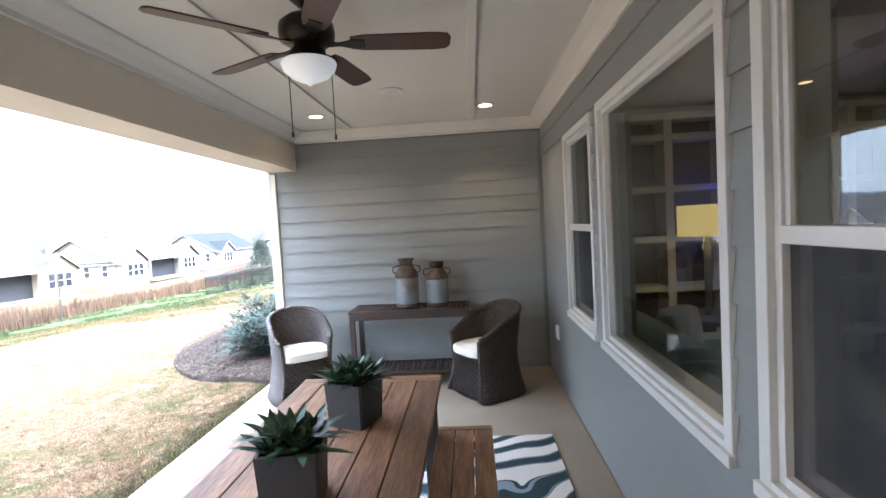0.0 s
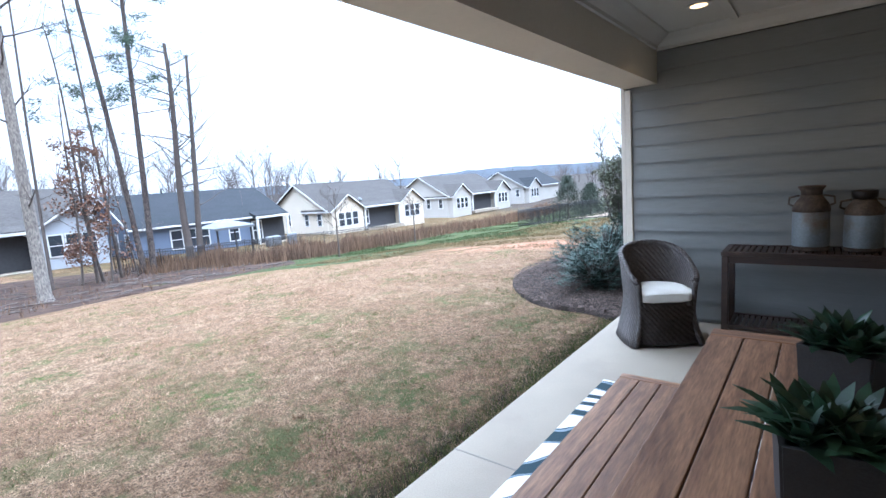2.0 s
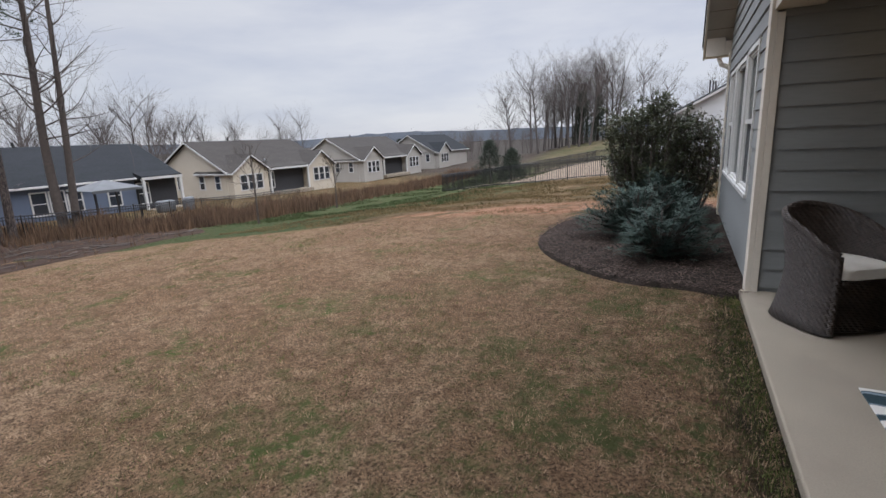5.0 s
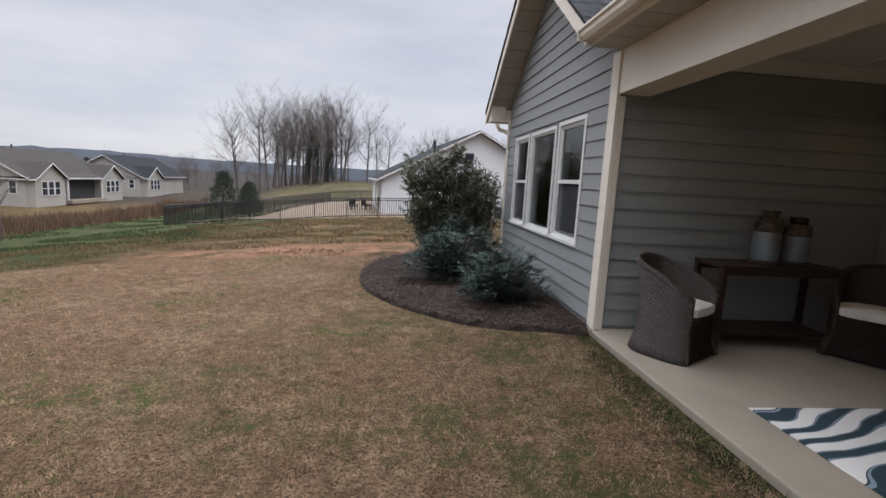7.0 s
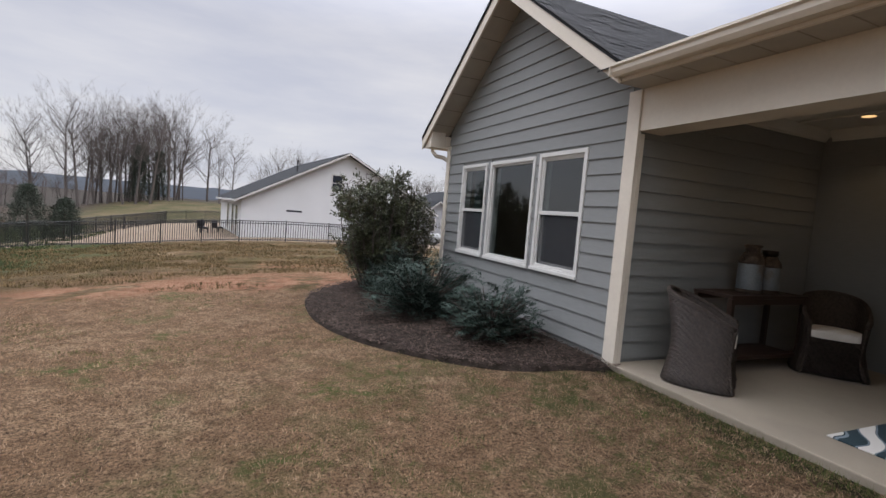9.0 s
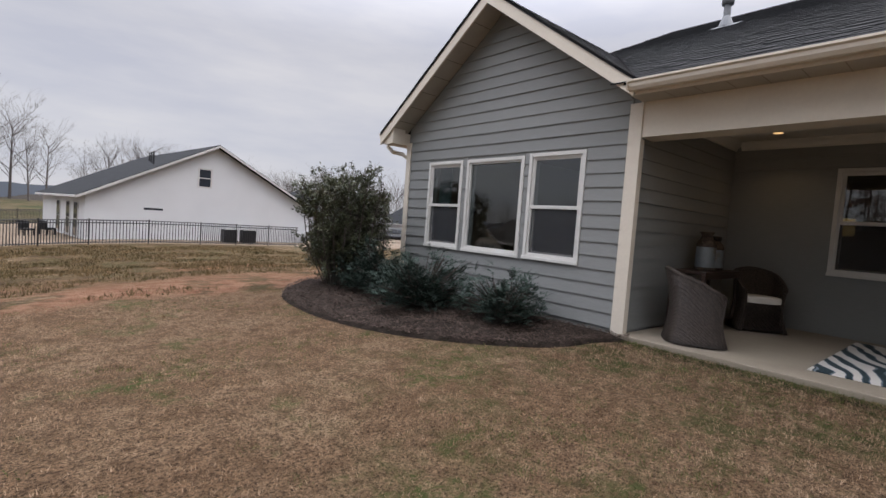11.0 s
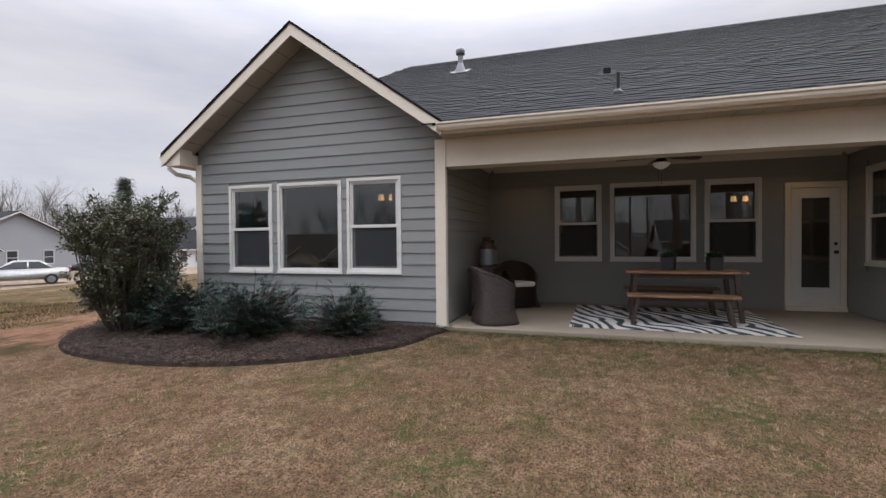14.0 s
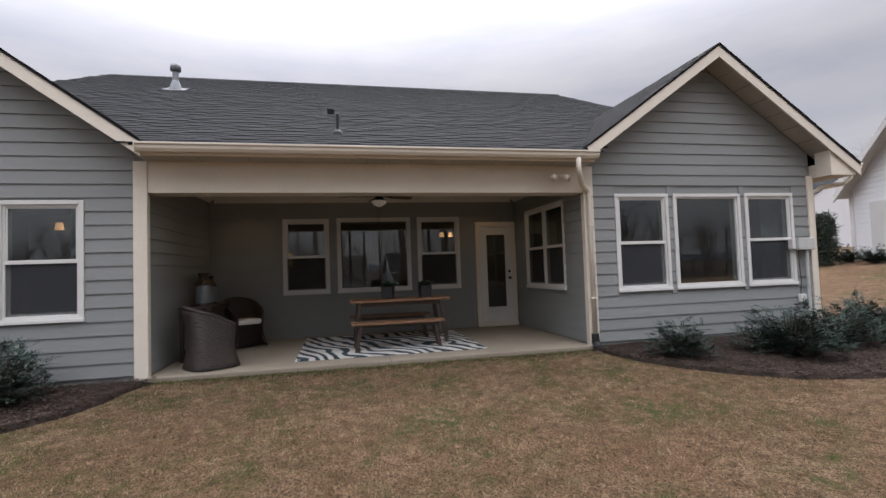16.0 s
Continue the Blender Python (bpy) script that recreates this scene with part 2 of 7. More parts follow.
RUSTLEAF = material("dry_oak_leaf", (0.128, 0.06, 0.032), 0.8, random_value=0.4, island=True)
CEDAR = material("dark_evergreen", (0.022, 0.034, 0.019), 0.8, random_value=0.35, island=True)
BRUSH = material("dry_brush", (0.137, 0.087, 0.053), 0.9, dark=(0.079, 0.053, 0.039), scale=0.5, random_value=0.5, island=True, spec=0.1)
WEED = material("green_weed", (0.053, 0.079, 0.03), 0.8, dark=(0.053, 0.057, 0.027), scale=0.8, random_value=0.35, island=True, spec=0.1)
CHIP = material("bark_chip", (0.073, 0.052, 0.041), 0.9, dark=(0.038, 0.027, 0.022), scale=4, random_value=0.6, island=True, spec=0.15)
MULCH = material("mulch", (0.037, 0.027, 0.022), 0.95, dark=(0.018, 0.014, 0.01), scale=9, amount=0.9, bump=1.0, bump_scale=55, fine=0.5, spec=0.1)
LEAFLITTER = material("leaf_litter", (0.056, 0.035, 0.024), 0.95, dark=(0.026, 0.016, 0.012), scale=1.6, amount=0.9, bump=1.0, bump_scale=22, fine=0.5, spec=0.1)
WHITESIDE = material("white_siding_paint", (0.607, 0.615, 0.623), 0.6, dark=(0.566, 0.574, 0.582), scale=0.6, fine=0.03)
BEIGESIDE = material("beige_siding_paint", (0.461, 0.407, 0.322), 0.7, scale=0.6, dark=(0.426, 0.373, 0.297))
GREYSIDE = material("far_grey_siding_paint", (0.333, 0.314, 0.283), 0.7, scale=0.6, dark=(0.302, 0.284, 0.254))
BLUESIDE = material("blue_siding_paint", (0.098, 0.122, 0.172), 0.7, scale=0.6, dark=(0.086, 0.107, 0.15))
PALESIDE = material("pale_siding_paint", (0.297, 0.307, 0.324), 0.7, scale=0.6, dark=(0.27, 0.28, 0.297))
FARTRIM = material("far_white_trim", (0.544, 0.536, 0.516), 0.6, scale=0.5)
FARGLASS = glass_material("far_window_glass", (0.10, 0.11, 0.12), 0.12)
SHELFPAINT = material("bookcase_paint", (0.62, 0.58, 0.5), 0.7, scale=0.8)
INTWALL = material("interior_wall_paint", (0.30, 0.28, 0.25), 0.8, scale=0.8)
INTFLOOR = material("interior_floor_wood", (0.17, 0.10, 0.06), 0.45, dark=(0.11, 0.065, 0.04), scale=2, stretch=(6, 0.7, 1), fine=0.2)
SOFA = material("teal_sofa_cloth", (0.30, 0.42, 0.40), 0.9, scale=8, bump=0.1, bump_scale=200)
CURTAIN = material("teal_curtain", (0.22, 0.36, 0.36), 0.9, scale=6, random_value=0.1)
SHADE_GLOW = glow_material("lamp_shade_lit", (1.0, 0.62, 0.18), 0.24)
BLUE_GLOW = glow_material("blue_screen_lit", (0.04, 0.05, 0.9), 0.4)
WARM_GLOW = glow_material("lamp_glass_lit", (1.0, 0.55, 0.25), 1.2)
PLASTIC = material("grey_plastic", (0.48, 0.48, 0.46), 0.5, scale=5)
BLACKPIPE = material("black_corrugated", (0.012, 0.012, 0.013), 0.5)
CARPAINT = material("silver_car_paint", (0.35, 0.36, 0.35), 0.3, metal=0.4)


# ---- building helpers ----
def part(name, bm, mat, parent=None, label="", smooth=False):
    me = bpy.data.meshes.new(name)
    bmesh.ops.recalc_face_normals(bm, faces=bm.faces[:])
    bm.to_mesh(me)
    bm.free()
    if mat:
        me.materials.append(mat)
    if smooth:
        for p in me.polygons:
            p.use_smooth = True
    ob = new(name, me)
    if parent:
        ob.parent = parent
    if label:
        ob["label"] = label
    return ob


def raw(name, verts, faces, mat, parent=None, smooth=False):
    me = bpy.data.meshes.new(name)
    me.from_pydata(verts, [], faces)
    me.materials.append(mat)
    if smooth:
        me.polygons.foreach_set("use_smooth", [True] * len(me.polygons))
    me.update()
    ob = new(name, me)
    if parent:
        ob.parent = parent
    return ob


def thing(name, label, category, group="", kind="", at=None):
    ob = tagged(new(name), label, category, group, kind)
    ob.empty_display_size = 0.1
    if at is not None:
        ob.matrix_world = at
    return ob


def box(bm, x0, x1, y0, y1, z0, z1, bevel=0.0):
    r = bmesh.ops.create_cube(bm, size=1.0)
    for v in r["verts"]:
        v.co = Vector(((x0 + x1) / 2 + v.co.x * (x1 - x0), (y0 + y1) / 2 + v.co.y * (y1 - y0), (z0 + z1) / 2 + v.co.z * (z1 - z0)))
    if bevel:
        es = list({e for v in r["verts"] for e in v.link_edges})
        bmesh.ops.bevel(bm, geom=es, offset=bevel, segments=2, affect="EDGES", profile=0.5)
    return bm


def boxed(*a, **k):
    return box(bmesh.new(), *a, **k)


def prism(bm, outline, axis, a, b):
    """A flat outline in the two other axes, drawn out along axis from a to b."""
    def put(p, w):
        q = list(p)
        q.insert("xyz".index(axis), w)
        return q
    lo = [bm.verts.new(put(p, a)) for p in outline]
    hi = [bm.verts.new(put(p, b)) for p in outline]
    n = len(outline)
    bm.faces.new(lo)
    bm.faces.new(hi[::-1])
    for i in range(n):
        bm.faces.new((lo[i], hi[i], hi[(i + 1) % n], lo[(i + 1) % n]))
    return bm


def tube(bm, pts, radii, sides=8, caps=True):
    rings = []
    ref = None
    for i, p in enumerate(pts):
        p = Vector(p)
        d = (Vector(pts[min(i + 1, len(pts) - 1)]) - Vector(pts[max(i - 1, 0)])).normalized()
        if ref is None:
            ref = Vector((0, 0, 1)) if abs(d.z) < 0.9 else Vector((1, 0, 0))
        u = ref.cross(d).normalized()
        v = d.cross(u)
        r = radii[i] if isinstance(radii, (list, tuple)) else radii
        rings.append([bm.verts.new(p + r * (math.cos(a) * u + math.sin(a) * v)) for a in (2 * math.pi * k / sides for k in range(sides))])
        ref = v
    for a, b in zip(rings, rings[1:]):
        for k in range(sides):
            bm.faces.new((a[k], a[(k + 1) % sides], b[(k + 1) % sides], b[k]))
    if caps:
        bm.faces.new(rings[0][::-1])
        bm.faces.new(rings[-1])
    return bm


def lathe(bm, profile, sides=24, at=(0, 0, 0)):
    rings = [[bm.verts.new((at[0] + r * math.cos(2 * math.pi * k / sides), at[1] + r * math.sin(2 * math.pi * k / sides), at[2] + z)) for k in range(sides)] for r, z in profile]
    for a, b in zip(rings, rings[1:]):
        for k in range(sides):
            bm.faces.new((a[k], a[(k + 1) % sides], b[(k + 1) % sides], b[k]))
    bm.faces.new(rings[0][::-1])
    bm.faces.new(rings[-1])
    return bm


def wall_mesh(bm, axis, p0, p1, u0, u1, z0, z1, openings):
    """A wall between two planes of axis, with openings (u0, u1, z0, z1) through it."""
    us = sorted({u0, u1, *(o[0] for o in openings), *(o[1] for o in openings)})
    for a, b in zip(us, us[1:]):
        holes = sorted((o[2], o[3]) for o in openings if o[0] <= a + 1e-6 and o[1] >= b - 1e-6)
        z = z0
        for h0, h1 in holes + [(z1, z1)]:
            if h0 > z + 1e-6:
                if axis == "x":
                    box(bm, p0, p1, a, b, z, h0)
                else:
                    box(bm, a, b, p0, p1, z, h0)
            z = max(z, h1)
    return bm


# ---- the ground ----
ZX = [(-900, 6), (-400, 1), (-120, -1.6), (-60, -2.1), (-38, -2.15), (-26, -2.05), (-19.3, -1.7), (-12, -0.85), (-6, -0.30), (-1, -0.075), (0, -0.05), (5, -0.05), (30, 0.0)]
ZY = [(-60, 2.2), (-40, 1.9), (-23, 1.2), (-16, 0.4), (-11, 0.0), (5, 0), (9, -0.2), (15, -0.75), (25, -1.0), (35, -1.15), (60, -1.6), (140, -3), (900, 4)]


def soft_lerp(v, pts):
    xs, zs = [p[0] for p in pts], [p[1] for p in pts]
    w = 1.2
    return float(np.mean(np.interp([v - w, v - w / 2, v, v + w / 2, v + w], xs, zs)))


def swell(x, y):
    """Low swells in the lawn, none beside the house."""
    away = np.clip((-x - 0.6) / 3, 0, 1)
    return away * (0.014 * np.sin(0.9 * x + 1.7 * np.sin(0.6 * y)) + 0.010 * np.sin(1.3 * y + 1.2 * np.sin(0.8 * x)) + 0.005 * np.sin(3.1 * x + 2.3 * y))


def ground_z(x, y):
    tilt = -0.035 * (min(max(y, -30), 40) + 2) * min(max((-x - 8) / 12, 0), 1)
    k = 1.0 if x > -8 else max(0.0, 1 + (x + 8) / 12)
    hill = 2.9 * math.exp(-(((x + 12) / 20) ** 2 + ((y - 92) / 22) ** 2))
    return soft_lerp(x, ZX) + soft_lerp(y, ZY) * k + tilt + hill + float(swell(x, y))


def lawn_material():
    m = bpy.data.materials.new("dormant_lawn")
    m.use_nodes = True
    n, l = m.node_tree.nodes, m.node_tree.links
    b = n["Principled BSDF"]
    b.inputs["Roughness"].default_value = 0.95
    b.inputs["Specular IOR Level"].default_value = 0.1
    geo = n.new("ShaderNodeNewGeometry")

    def tex(scale, detail=6.0, rough=0.6, off=0.0):
        t = n.new("ShaderNodeTexNoise")
        t.inputs["Scale"].default_value, t.inputs["Detail"].default_value, t.inputs["Roughness"].default_value = scale, detail, rough
        if off:
            mp = n.new("ShaderNodeMapping")
            mp.inputs["Location"].default_value = (off, off * 0.7, 0)
            l.new(geo.outputs["Position"], mp.inputs["Vector"])
            l.new(mp.outputs["Vector"], t.inputs["Vector"])
        else:
            l.new(geo.outputs["Position"], t.inputs["Vector"])
        return t.outputs["Fac"]

    def rng(src, a, z, lo=0.0, hi=1.0):
        r = n.new("ShaderNodeMapRange")
        for k, v in (("From Min", a), ("From Max", z), ("To Min", lo), ("To Max", hi)):
            r.inputs[k].default_value = v
        l.new(src, r.inputs["Value"])
        return r.outputs["Result"]

    def mixc(f, a, c):
        x = n.new("ShaderNodeMix")
        x.data_type = "RGBA"
        l.new(f, x.inputs["Factor"])
        for k, v in (("A", a), ("B", c)):
            if isinstance(v, tuple):
                x.inputs[k].default_value = (*v, 1)
            else:
                l.new(v, x.inputs[k])
        return x.outputs["Result"]

    def mul(a, c):
        x = n.new("ShaderNodeMath")
        x.operation, x.use_clamp = "MULTIPLY", True
        l.new(a, x.inputs[0])
        l.new(c, x.inputs[1])
        return x.outputs["Value"]

    sep = n.new("ShaderNodeSeparateXYZ")
    l.new(geo.outputs["Position"], sep.inputs["Vector"])
    straw = mixc(rng(tex(0.6, 7, 0.65), 0.36, 0.62), (0.230, 0.141, 0.081), (0.329, 0.228, 0.141))
    straw = mixc(rng(tex(2.8, 7, 0.7, 31), 0.32, 0.58), (0.190, 0.115, 0.064), straw)
    straw = mixc(rng(tex(9, 6, 0.75), 0.33, 0.55), (0.115, 0.069, 0.037), straw)
    straw = mixc(rng(tex(50, 5, 0.8), 0.40, 0.56), (0.048, 0.030, 0.017), straw)
    green = mul(rng(tex(1.1, 7, 0.7, 13), 0.54, 0.63), rng(tex(8, 6, 0.75, 5), 0.42, 0.56))
    col = mixc(green, straw, (0.06, 0.073, 0.021))
    # greener grass close to the patio, and bare soil under the drip line
    patio = mul(mul(rng(sep.outputs["X"], -4.6, -0.8), rng(tex(2.0, 8, 0.78, 19), 0.49, 0.58)), rng(sep.outputs["Y"], 2.5, -0.5))
    col = mixc(mul(patio, rng(sep.outputs["Y"], -9.0, -6.0)), col, (0.058, 0.062, 0.021))
    edge = n.new("ShaderNodeMath")
    edge.operation = "MULTIPLY_ADD"
    edge.inputs[1].default_value = 0.5
    l.new(tex(3.5, 6, 0.7, 23), edge.inputs[0])
    l.new(sep.outputs["X"], edge.inputs[2])
    drip_shade = mul(rng(edge.outputs["Value"], -0.16, 0.06), mul(rng(sep.outputs["Y"], -6.5, -6.2), rng(sep.outputs["Y"], 0.15, 0.0)))
    # the soil's near-black brown also has the slab-edge shade painted in
    col = mixc(drip_shade, col, (0.026, 0.022, 0.011))
    # past the mown edge: rough brown grass, pale patches, weeds towards the brush, bare red clay
    wob = n.new("ShaderNodeMath")
    wob.operation = "MULTIPLY_ADD"
    wob.inputs[1].default_value = 1.4
    l.new(tex(0.7, 6, 0.6, 4), wob.inputs[0])
    l.new(sep.outputs["Y"], wob.inputs[2])
    skew = n.new("ShaderNodeMath")
    skew.operation = "MULTIPLY_ADD"
    skew.inputs[1].default_value = -0.13
    l.new(sep.outputs["X"], skew.inputs[0])
    l.new(wob.outputs["Value"], skew.inputs[2])
    lane = skew.outputs["Value"]
    past = rng(lane, 6.0, 6.25)
    rough = mixc(rng(tex(1.1, 8, 0.75, 7), 0.42, 0.58), (0.067, 0.04, 0.017), (0.142, 0.093, 0.048))
    rough = mixc(rng(tex(0.55, 8, 0.78, 17), 0.53, 0.6), rough, (0.232, 0.163, 0.099))
    rough = mixc(mul(rng(tex(0.8, 7, 0.7, 27), 0.44, 0.60), rng(tex(6, 6, 0.75, 3), 0.36, 0.6)), rough, (0.057, 0.058, 0.019))
    rough = mixc(rng(tex(5, 6, 0.78, 9), 0.38, 0.56), (0.06, 0.04, 0.019), rough)
    tilt = n.new("ShaderNodeMath")
    tilt.operation = "MULTIPLY_ADD"
    tilt.inputs[1].default_value = 6.0
    l.new(tex(0.35, 6, 0.65, 41), tilt.inputs[0])
    l.new(sep.outputs["X"], tilt.inputs[2])
    weedy = mul(mul(rng(tilt.outputs["Value"], -4.6, -6.8), rng(tex(2.2, 7, 0.7, 3), 0.32, 0.5)), rng(sep.outputs["X"], -27.0, -23.0))
    rough = mixc(weedy, rough, (0.034, 0.048, 0.016))
    col = mixc(past, col, rough)
    band = mul(rng(lane, 5.9, 6.3), rng(lane, 10.2, 7.2))
    clay = mul(mul(band, rng(tilt.outputs["Value"], -3.9, -2.6)), rng(tex(0.8, 8, 0.75, 4), 0.40, 0.5))
    col = mixc(clay, col, mixc(rng(tex(3, 7, 0.75, 6), 0.4, 0.6), (0.18, 0.088, 0.05), (0.26, 0.148, 0.092)))
    streak = mul(mul(rng(sep.outputs["Y"], 9.0, 10.5), rng(sep.outputs["Y"], 14.5, 12.0)), mul(rng(sep.outputs["X"], -6.5, -3.0), rng(tex(0.45, 8, 0.75, 51), 0.5, 0.56)))
    col = mixc(streak, col, (0.232, 0.116, 0.065))
    yard = mul(mul(rng(sep.outputs["Y"], 26.8, 27.6), rng(sep.outputs["Y"], 57.0, 55.0)), rng(sep.outputs["X"], -17.0, -14.5))
    col = mixc(yard, col, mixc(rng(tex(1.2, 7, 0.7, 8), 0.4, 0.6), (0.17, 0.129, 0.093), (0.243, 0.196, 0.15)))
    slope = mixc(rng(tex(0.25, 7, 0.7, 2), 0.38, 0.6), (0.046, 0.049, 0.021), (0.098, 0.077, 0.044))
    col = mixc(rng(sep.outputs["Y"], 55.0, 58.0), col, slope)
    valley = mul(rng(sep.outputs["Y"], 50.0, 62.0), rng(sep.outputs["X"], -19.0, -24.0))
    col = mixc(valley, col, (0.044, 0.034, 0.026))
    far_w = rng(sep.outputs["X"], -44.0, -58.0)
    col = mixc(far_w, col, (0.044, 0.036, 0.028))
    far_n = rng(sep.outputs["Y"], 84.0, 96.0)
    col = mixc(far_n, col, (0.031, 0.026, 0.021))
    l.new(col, b.inputs["Base Color"])
    bp = n.new("ShaderNodeBump")
    bp.inputs["Strength"].default_value, bp.inputs["Distance"].default_value = 1.0, 0.06
    l.new(tex(34, 6, 0.75), bp.inputs["Height"])
    l.new(bp.outputs["Normal"], b.inputs["Normal"])
    return m


LAWN = lawn_material()


def spread(lo, hi, near0, near1, step, grow):
    xs = list(np.arange(near0, near1 + 1e-6, step))
    s, v = step, near0
    while v > lo:
        s *= grow
        v -= s
        xs.insert(0, max(v, lo))
    s, v = step, near1
    while v < hi:
        s *= grow
        v += s
        xs.append(min(v, hi))
    return xs


def make_ground():
    xs = spread(-900, 600, -24, 4, 0.5, 1.18)
    ys = spread(-700, 900, -16, 16, 0.5, 1.18)
    verts, faces = [], []
    for y in ys:
        for x in xs:
            z = ground_z(x, y)
            if x > 0.15 and -12 < y < 5:
                z = -0.5
            verts.append((x, y, z))
    w = len(xs)
    for j in range(len(ys) - 1):
        for i in range(w - 1):
            a = j * w + i
            faces.append((a, a + 1, a + w + 1, a + w))
    ob = raw("ground", verts, faces, LAWN, smooth=True)
    tagged(ob, "dormant tan lawn with green weed patches, sloping from the patio", "lawn", kind="structure")


make_ground()


def overlay(name, outline, lift, mat, step, label, category, bumpy=0.02, dome=0.0):
    """A sheet that follows the ground inside a closed outline."""
    bm = bmesh.new()
    bm.faces.new([bm.verts.new((x, y, 0)) for x, y in outline])
    x0, x1 = min(p[0] for p in outline), max(p[0] for p in outline)
    y0, y1 = min(p[1] for p in outline), max(p[1] for p in outline)
    for v in np.arange(x0 + step, x1, step):
        bmesh.ops.bisect_plane(bm, geom=bm.verts[:] + bm.edges[:] + bm.faces[:], plane_co=(v, 0, 0), plane_no=(1, 0, 0))
    for v in np.arange(y0 + step, y1, step):
        bmesh.ops.bisect_plane(bm, geom=bm.verts[:] + bm.edges[:] + bm.faces[:], plane_co=(0, v, 0), plane_no=(0, 1, 0))
    rim = {v for e in bm.edges if e.is_boundary for v in e.verts}
    for v in bm.verts:
        x, y = v.co.x, v.co.y
        inner = 0.0 if v in rim else 1.0
        v.co.z = ground_z(x, y) + (lift + dome + bumpy * noise.noise((x * 3, y * 3, 5)) if inner else 0.004)
    ob = part(name, bm, mat, smooth=True)
    tagged(ob, label, category, kind="structure")
    return ob


def smooth_loop(pts, n=6):
    """A closed Catmull-Rom loop."""
    out = []
    k = len(pts)
    for i in range(k):
        p0, p1, p2, p3 = (Vector(pts[(i + j - 1) % k]) for j in range(4))
        for s in range(n):
            t = s / n
            out.append(tuple(0.5 * (2 * p1 + (p2 - p0) * t + (2 * p0 - 5 * p1 + 4 * p2 - p3) * t * t + (3 * p1 - p0 - 3 * p2 + p3) * t ** 3)))
    return out


BED_L = smooth_loop([(0.05, 0.05), (-0.5, 0.02), (-1.25, 0.24), (-2.05, 1.08), (-2.48, 2.0), (-2.6, 3.1), (-2.38, 4.4), (-1.5, 5.6), (-0.3, 6.0), (0.1, 5.0), (0.08, 2.5)], 6)
BED_R = smooth_loop([(0.05, -6.22), (-0.35, -6.1), (-1.1, -6.25), (-1.8, -6.75), (-2.3, -7.4), (-2.5, -8.4), (-2.4, -9.6), (-1.9, -10.8), (-0.8, -11.4), (0.1, -10.9), (0.08, -8.5)], 6)
overlay("mulch_bed", BED_L, 0.03, MULCH, 0.25, "dark brown bark mulch bed below the gable windows", "mulch bed", 0.03, 0.02)
overlay("mulch_bed", BED_R, 0.03, MULCH, 0.25, "dark brown bark mulch bed with curved edge", "mulch bed", 0.03, 0.02)
WOODS_FLOOR = smooth_loop([(-18.0, -13.0), (-15.3, -10.2), (-14.4, -7.8), (-13.9, -5.5), (-14.1, -3.8), (-14.9, -1.2), (-16.1, 1.5), (-17.6, 5.2), (-19.3, 9.0), (-24, 10.5), (-31, 8), (-33, -4), (-33, -14), (-31, -24), (-26, -22), (-22, -18.0)], 5)
overlay("woodland_floor", WOODS_FLOOR, 0.02, LEAFLITTER, 0.8, "reddish brown leaf litter under the tall trees", "leaf litter", 0.08, 0.02)

# ---- our house ----
W, D, T = 6.1, 3.03, 0.16
L_END, R_END = 4.54, -10.34
L_PEAK, R_PEAK = (2.31, 4.56), (-8.30, 4.56)
WIN_L = [(2.98, 3.86, 0.745, 2.21, 1), (1.68, 2.88, 0.745, 2.21, 0), (0.67, 1.59, 0.75, 2.23, 1)]
WIN_R = [(-7.53, -6.59, 0.785, 2.30, 1), (-8.88, -7.62, 0.785, 2.30, 0), (-9.93, -8.97, 0.78, 2.31, 1)]
WIN_B = [(-2.20, -1.32, 0.835, 2.30, 1), (-3.82, -2.35, 0.835, 2.31, 0), (-4.85, -3.96, 0.835, 2.31, 1)]
DOOR = (-6.07, -5.19, 0.02, 2.19)
SIDE = (0.70, 2.40, 0.815, 2.33)
EXPO = 0.1713


def open_of(ws, inset=0.045):
    return [(w[0] + inset, w[1] - inset, w[2] + inset, w[3] - inset) for w in ws]


def gable_top(y, peak, slope=0.71):
    return peak[1] - slope * abs(y - peak[0])


# walls behind the boards
front_l = part("wall_front_left", wall_mesh(bmesh.new(), "x", 0.0, T, T, L_END, -0.3, 2.72, open_of(WIN_L)), SIDING)
tagged(front_l, "grey lap siding gable wall with three windows", "wall", kind="structure")
front_r = part("wall_front_right", wall_mesh(bmesh.new(), "x", 0.0, T, R_END, -W - T, -0.3, 2.72, open_of(WIN_R)), SIDING)
tagged(front_r, "grey lap siding gable wall with three windows and meter box", "wall", kind="structure")
back = part("wall_porch_back", wall_mesh(bmesh.new(), "x", D, D + T, -W, 0.0, -0.3, 2.9, open_of(WIN_B) + [(DOOR[0] + 0.03, DOOR[1] - 0.03, 0.03, DOOR[3] - 0.04)]), SIDING)
tagged(back, "smooth grey porch back wall with windows and door", "wall", kind="structure")
left_side = part("wall_porch_left", wall_mesh(bmesh.new(), "y", 0.0, T, 0.0, 9.0, -0.3, 2.9, []), SIDING_X)
tagged(left_side, "grey lap siding side wall of the porch", "wall", kind="structure")
right_side = part("wall_porch_right", wall_mesh(bmesh.new(), "y", -W - T, -W, 0.0, 9.0, -0.3, 2.9, [(SIDE[0] + 0.04, SIDE[1] - 0.04, SIDE[2] + 0.04, SIDE[3] - 0.04)]), SIDING_X)
tagged(right_side, "grey lap siding side wall with a twin window", "wall", kind="structure")
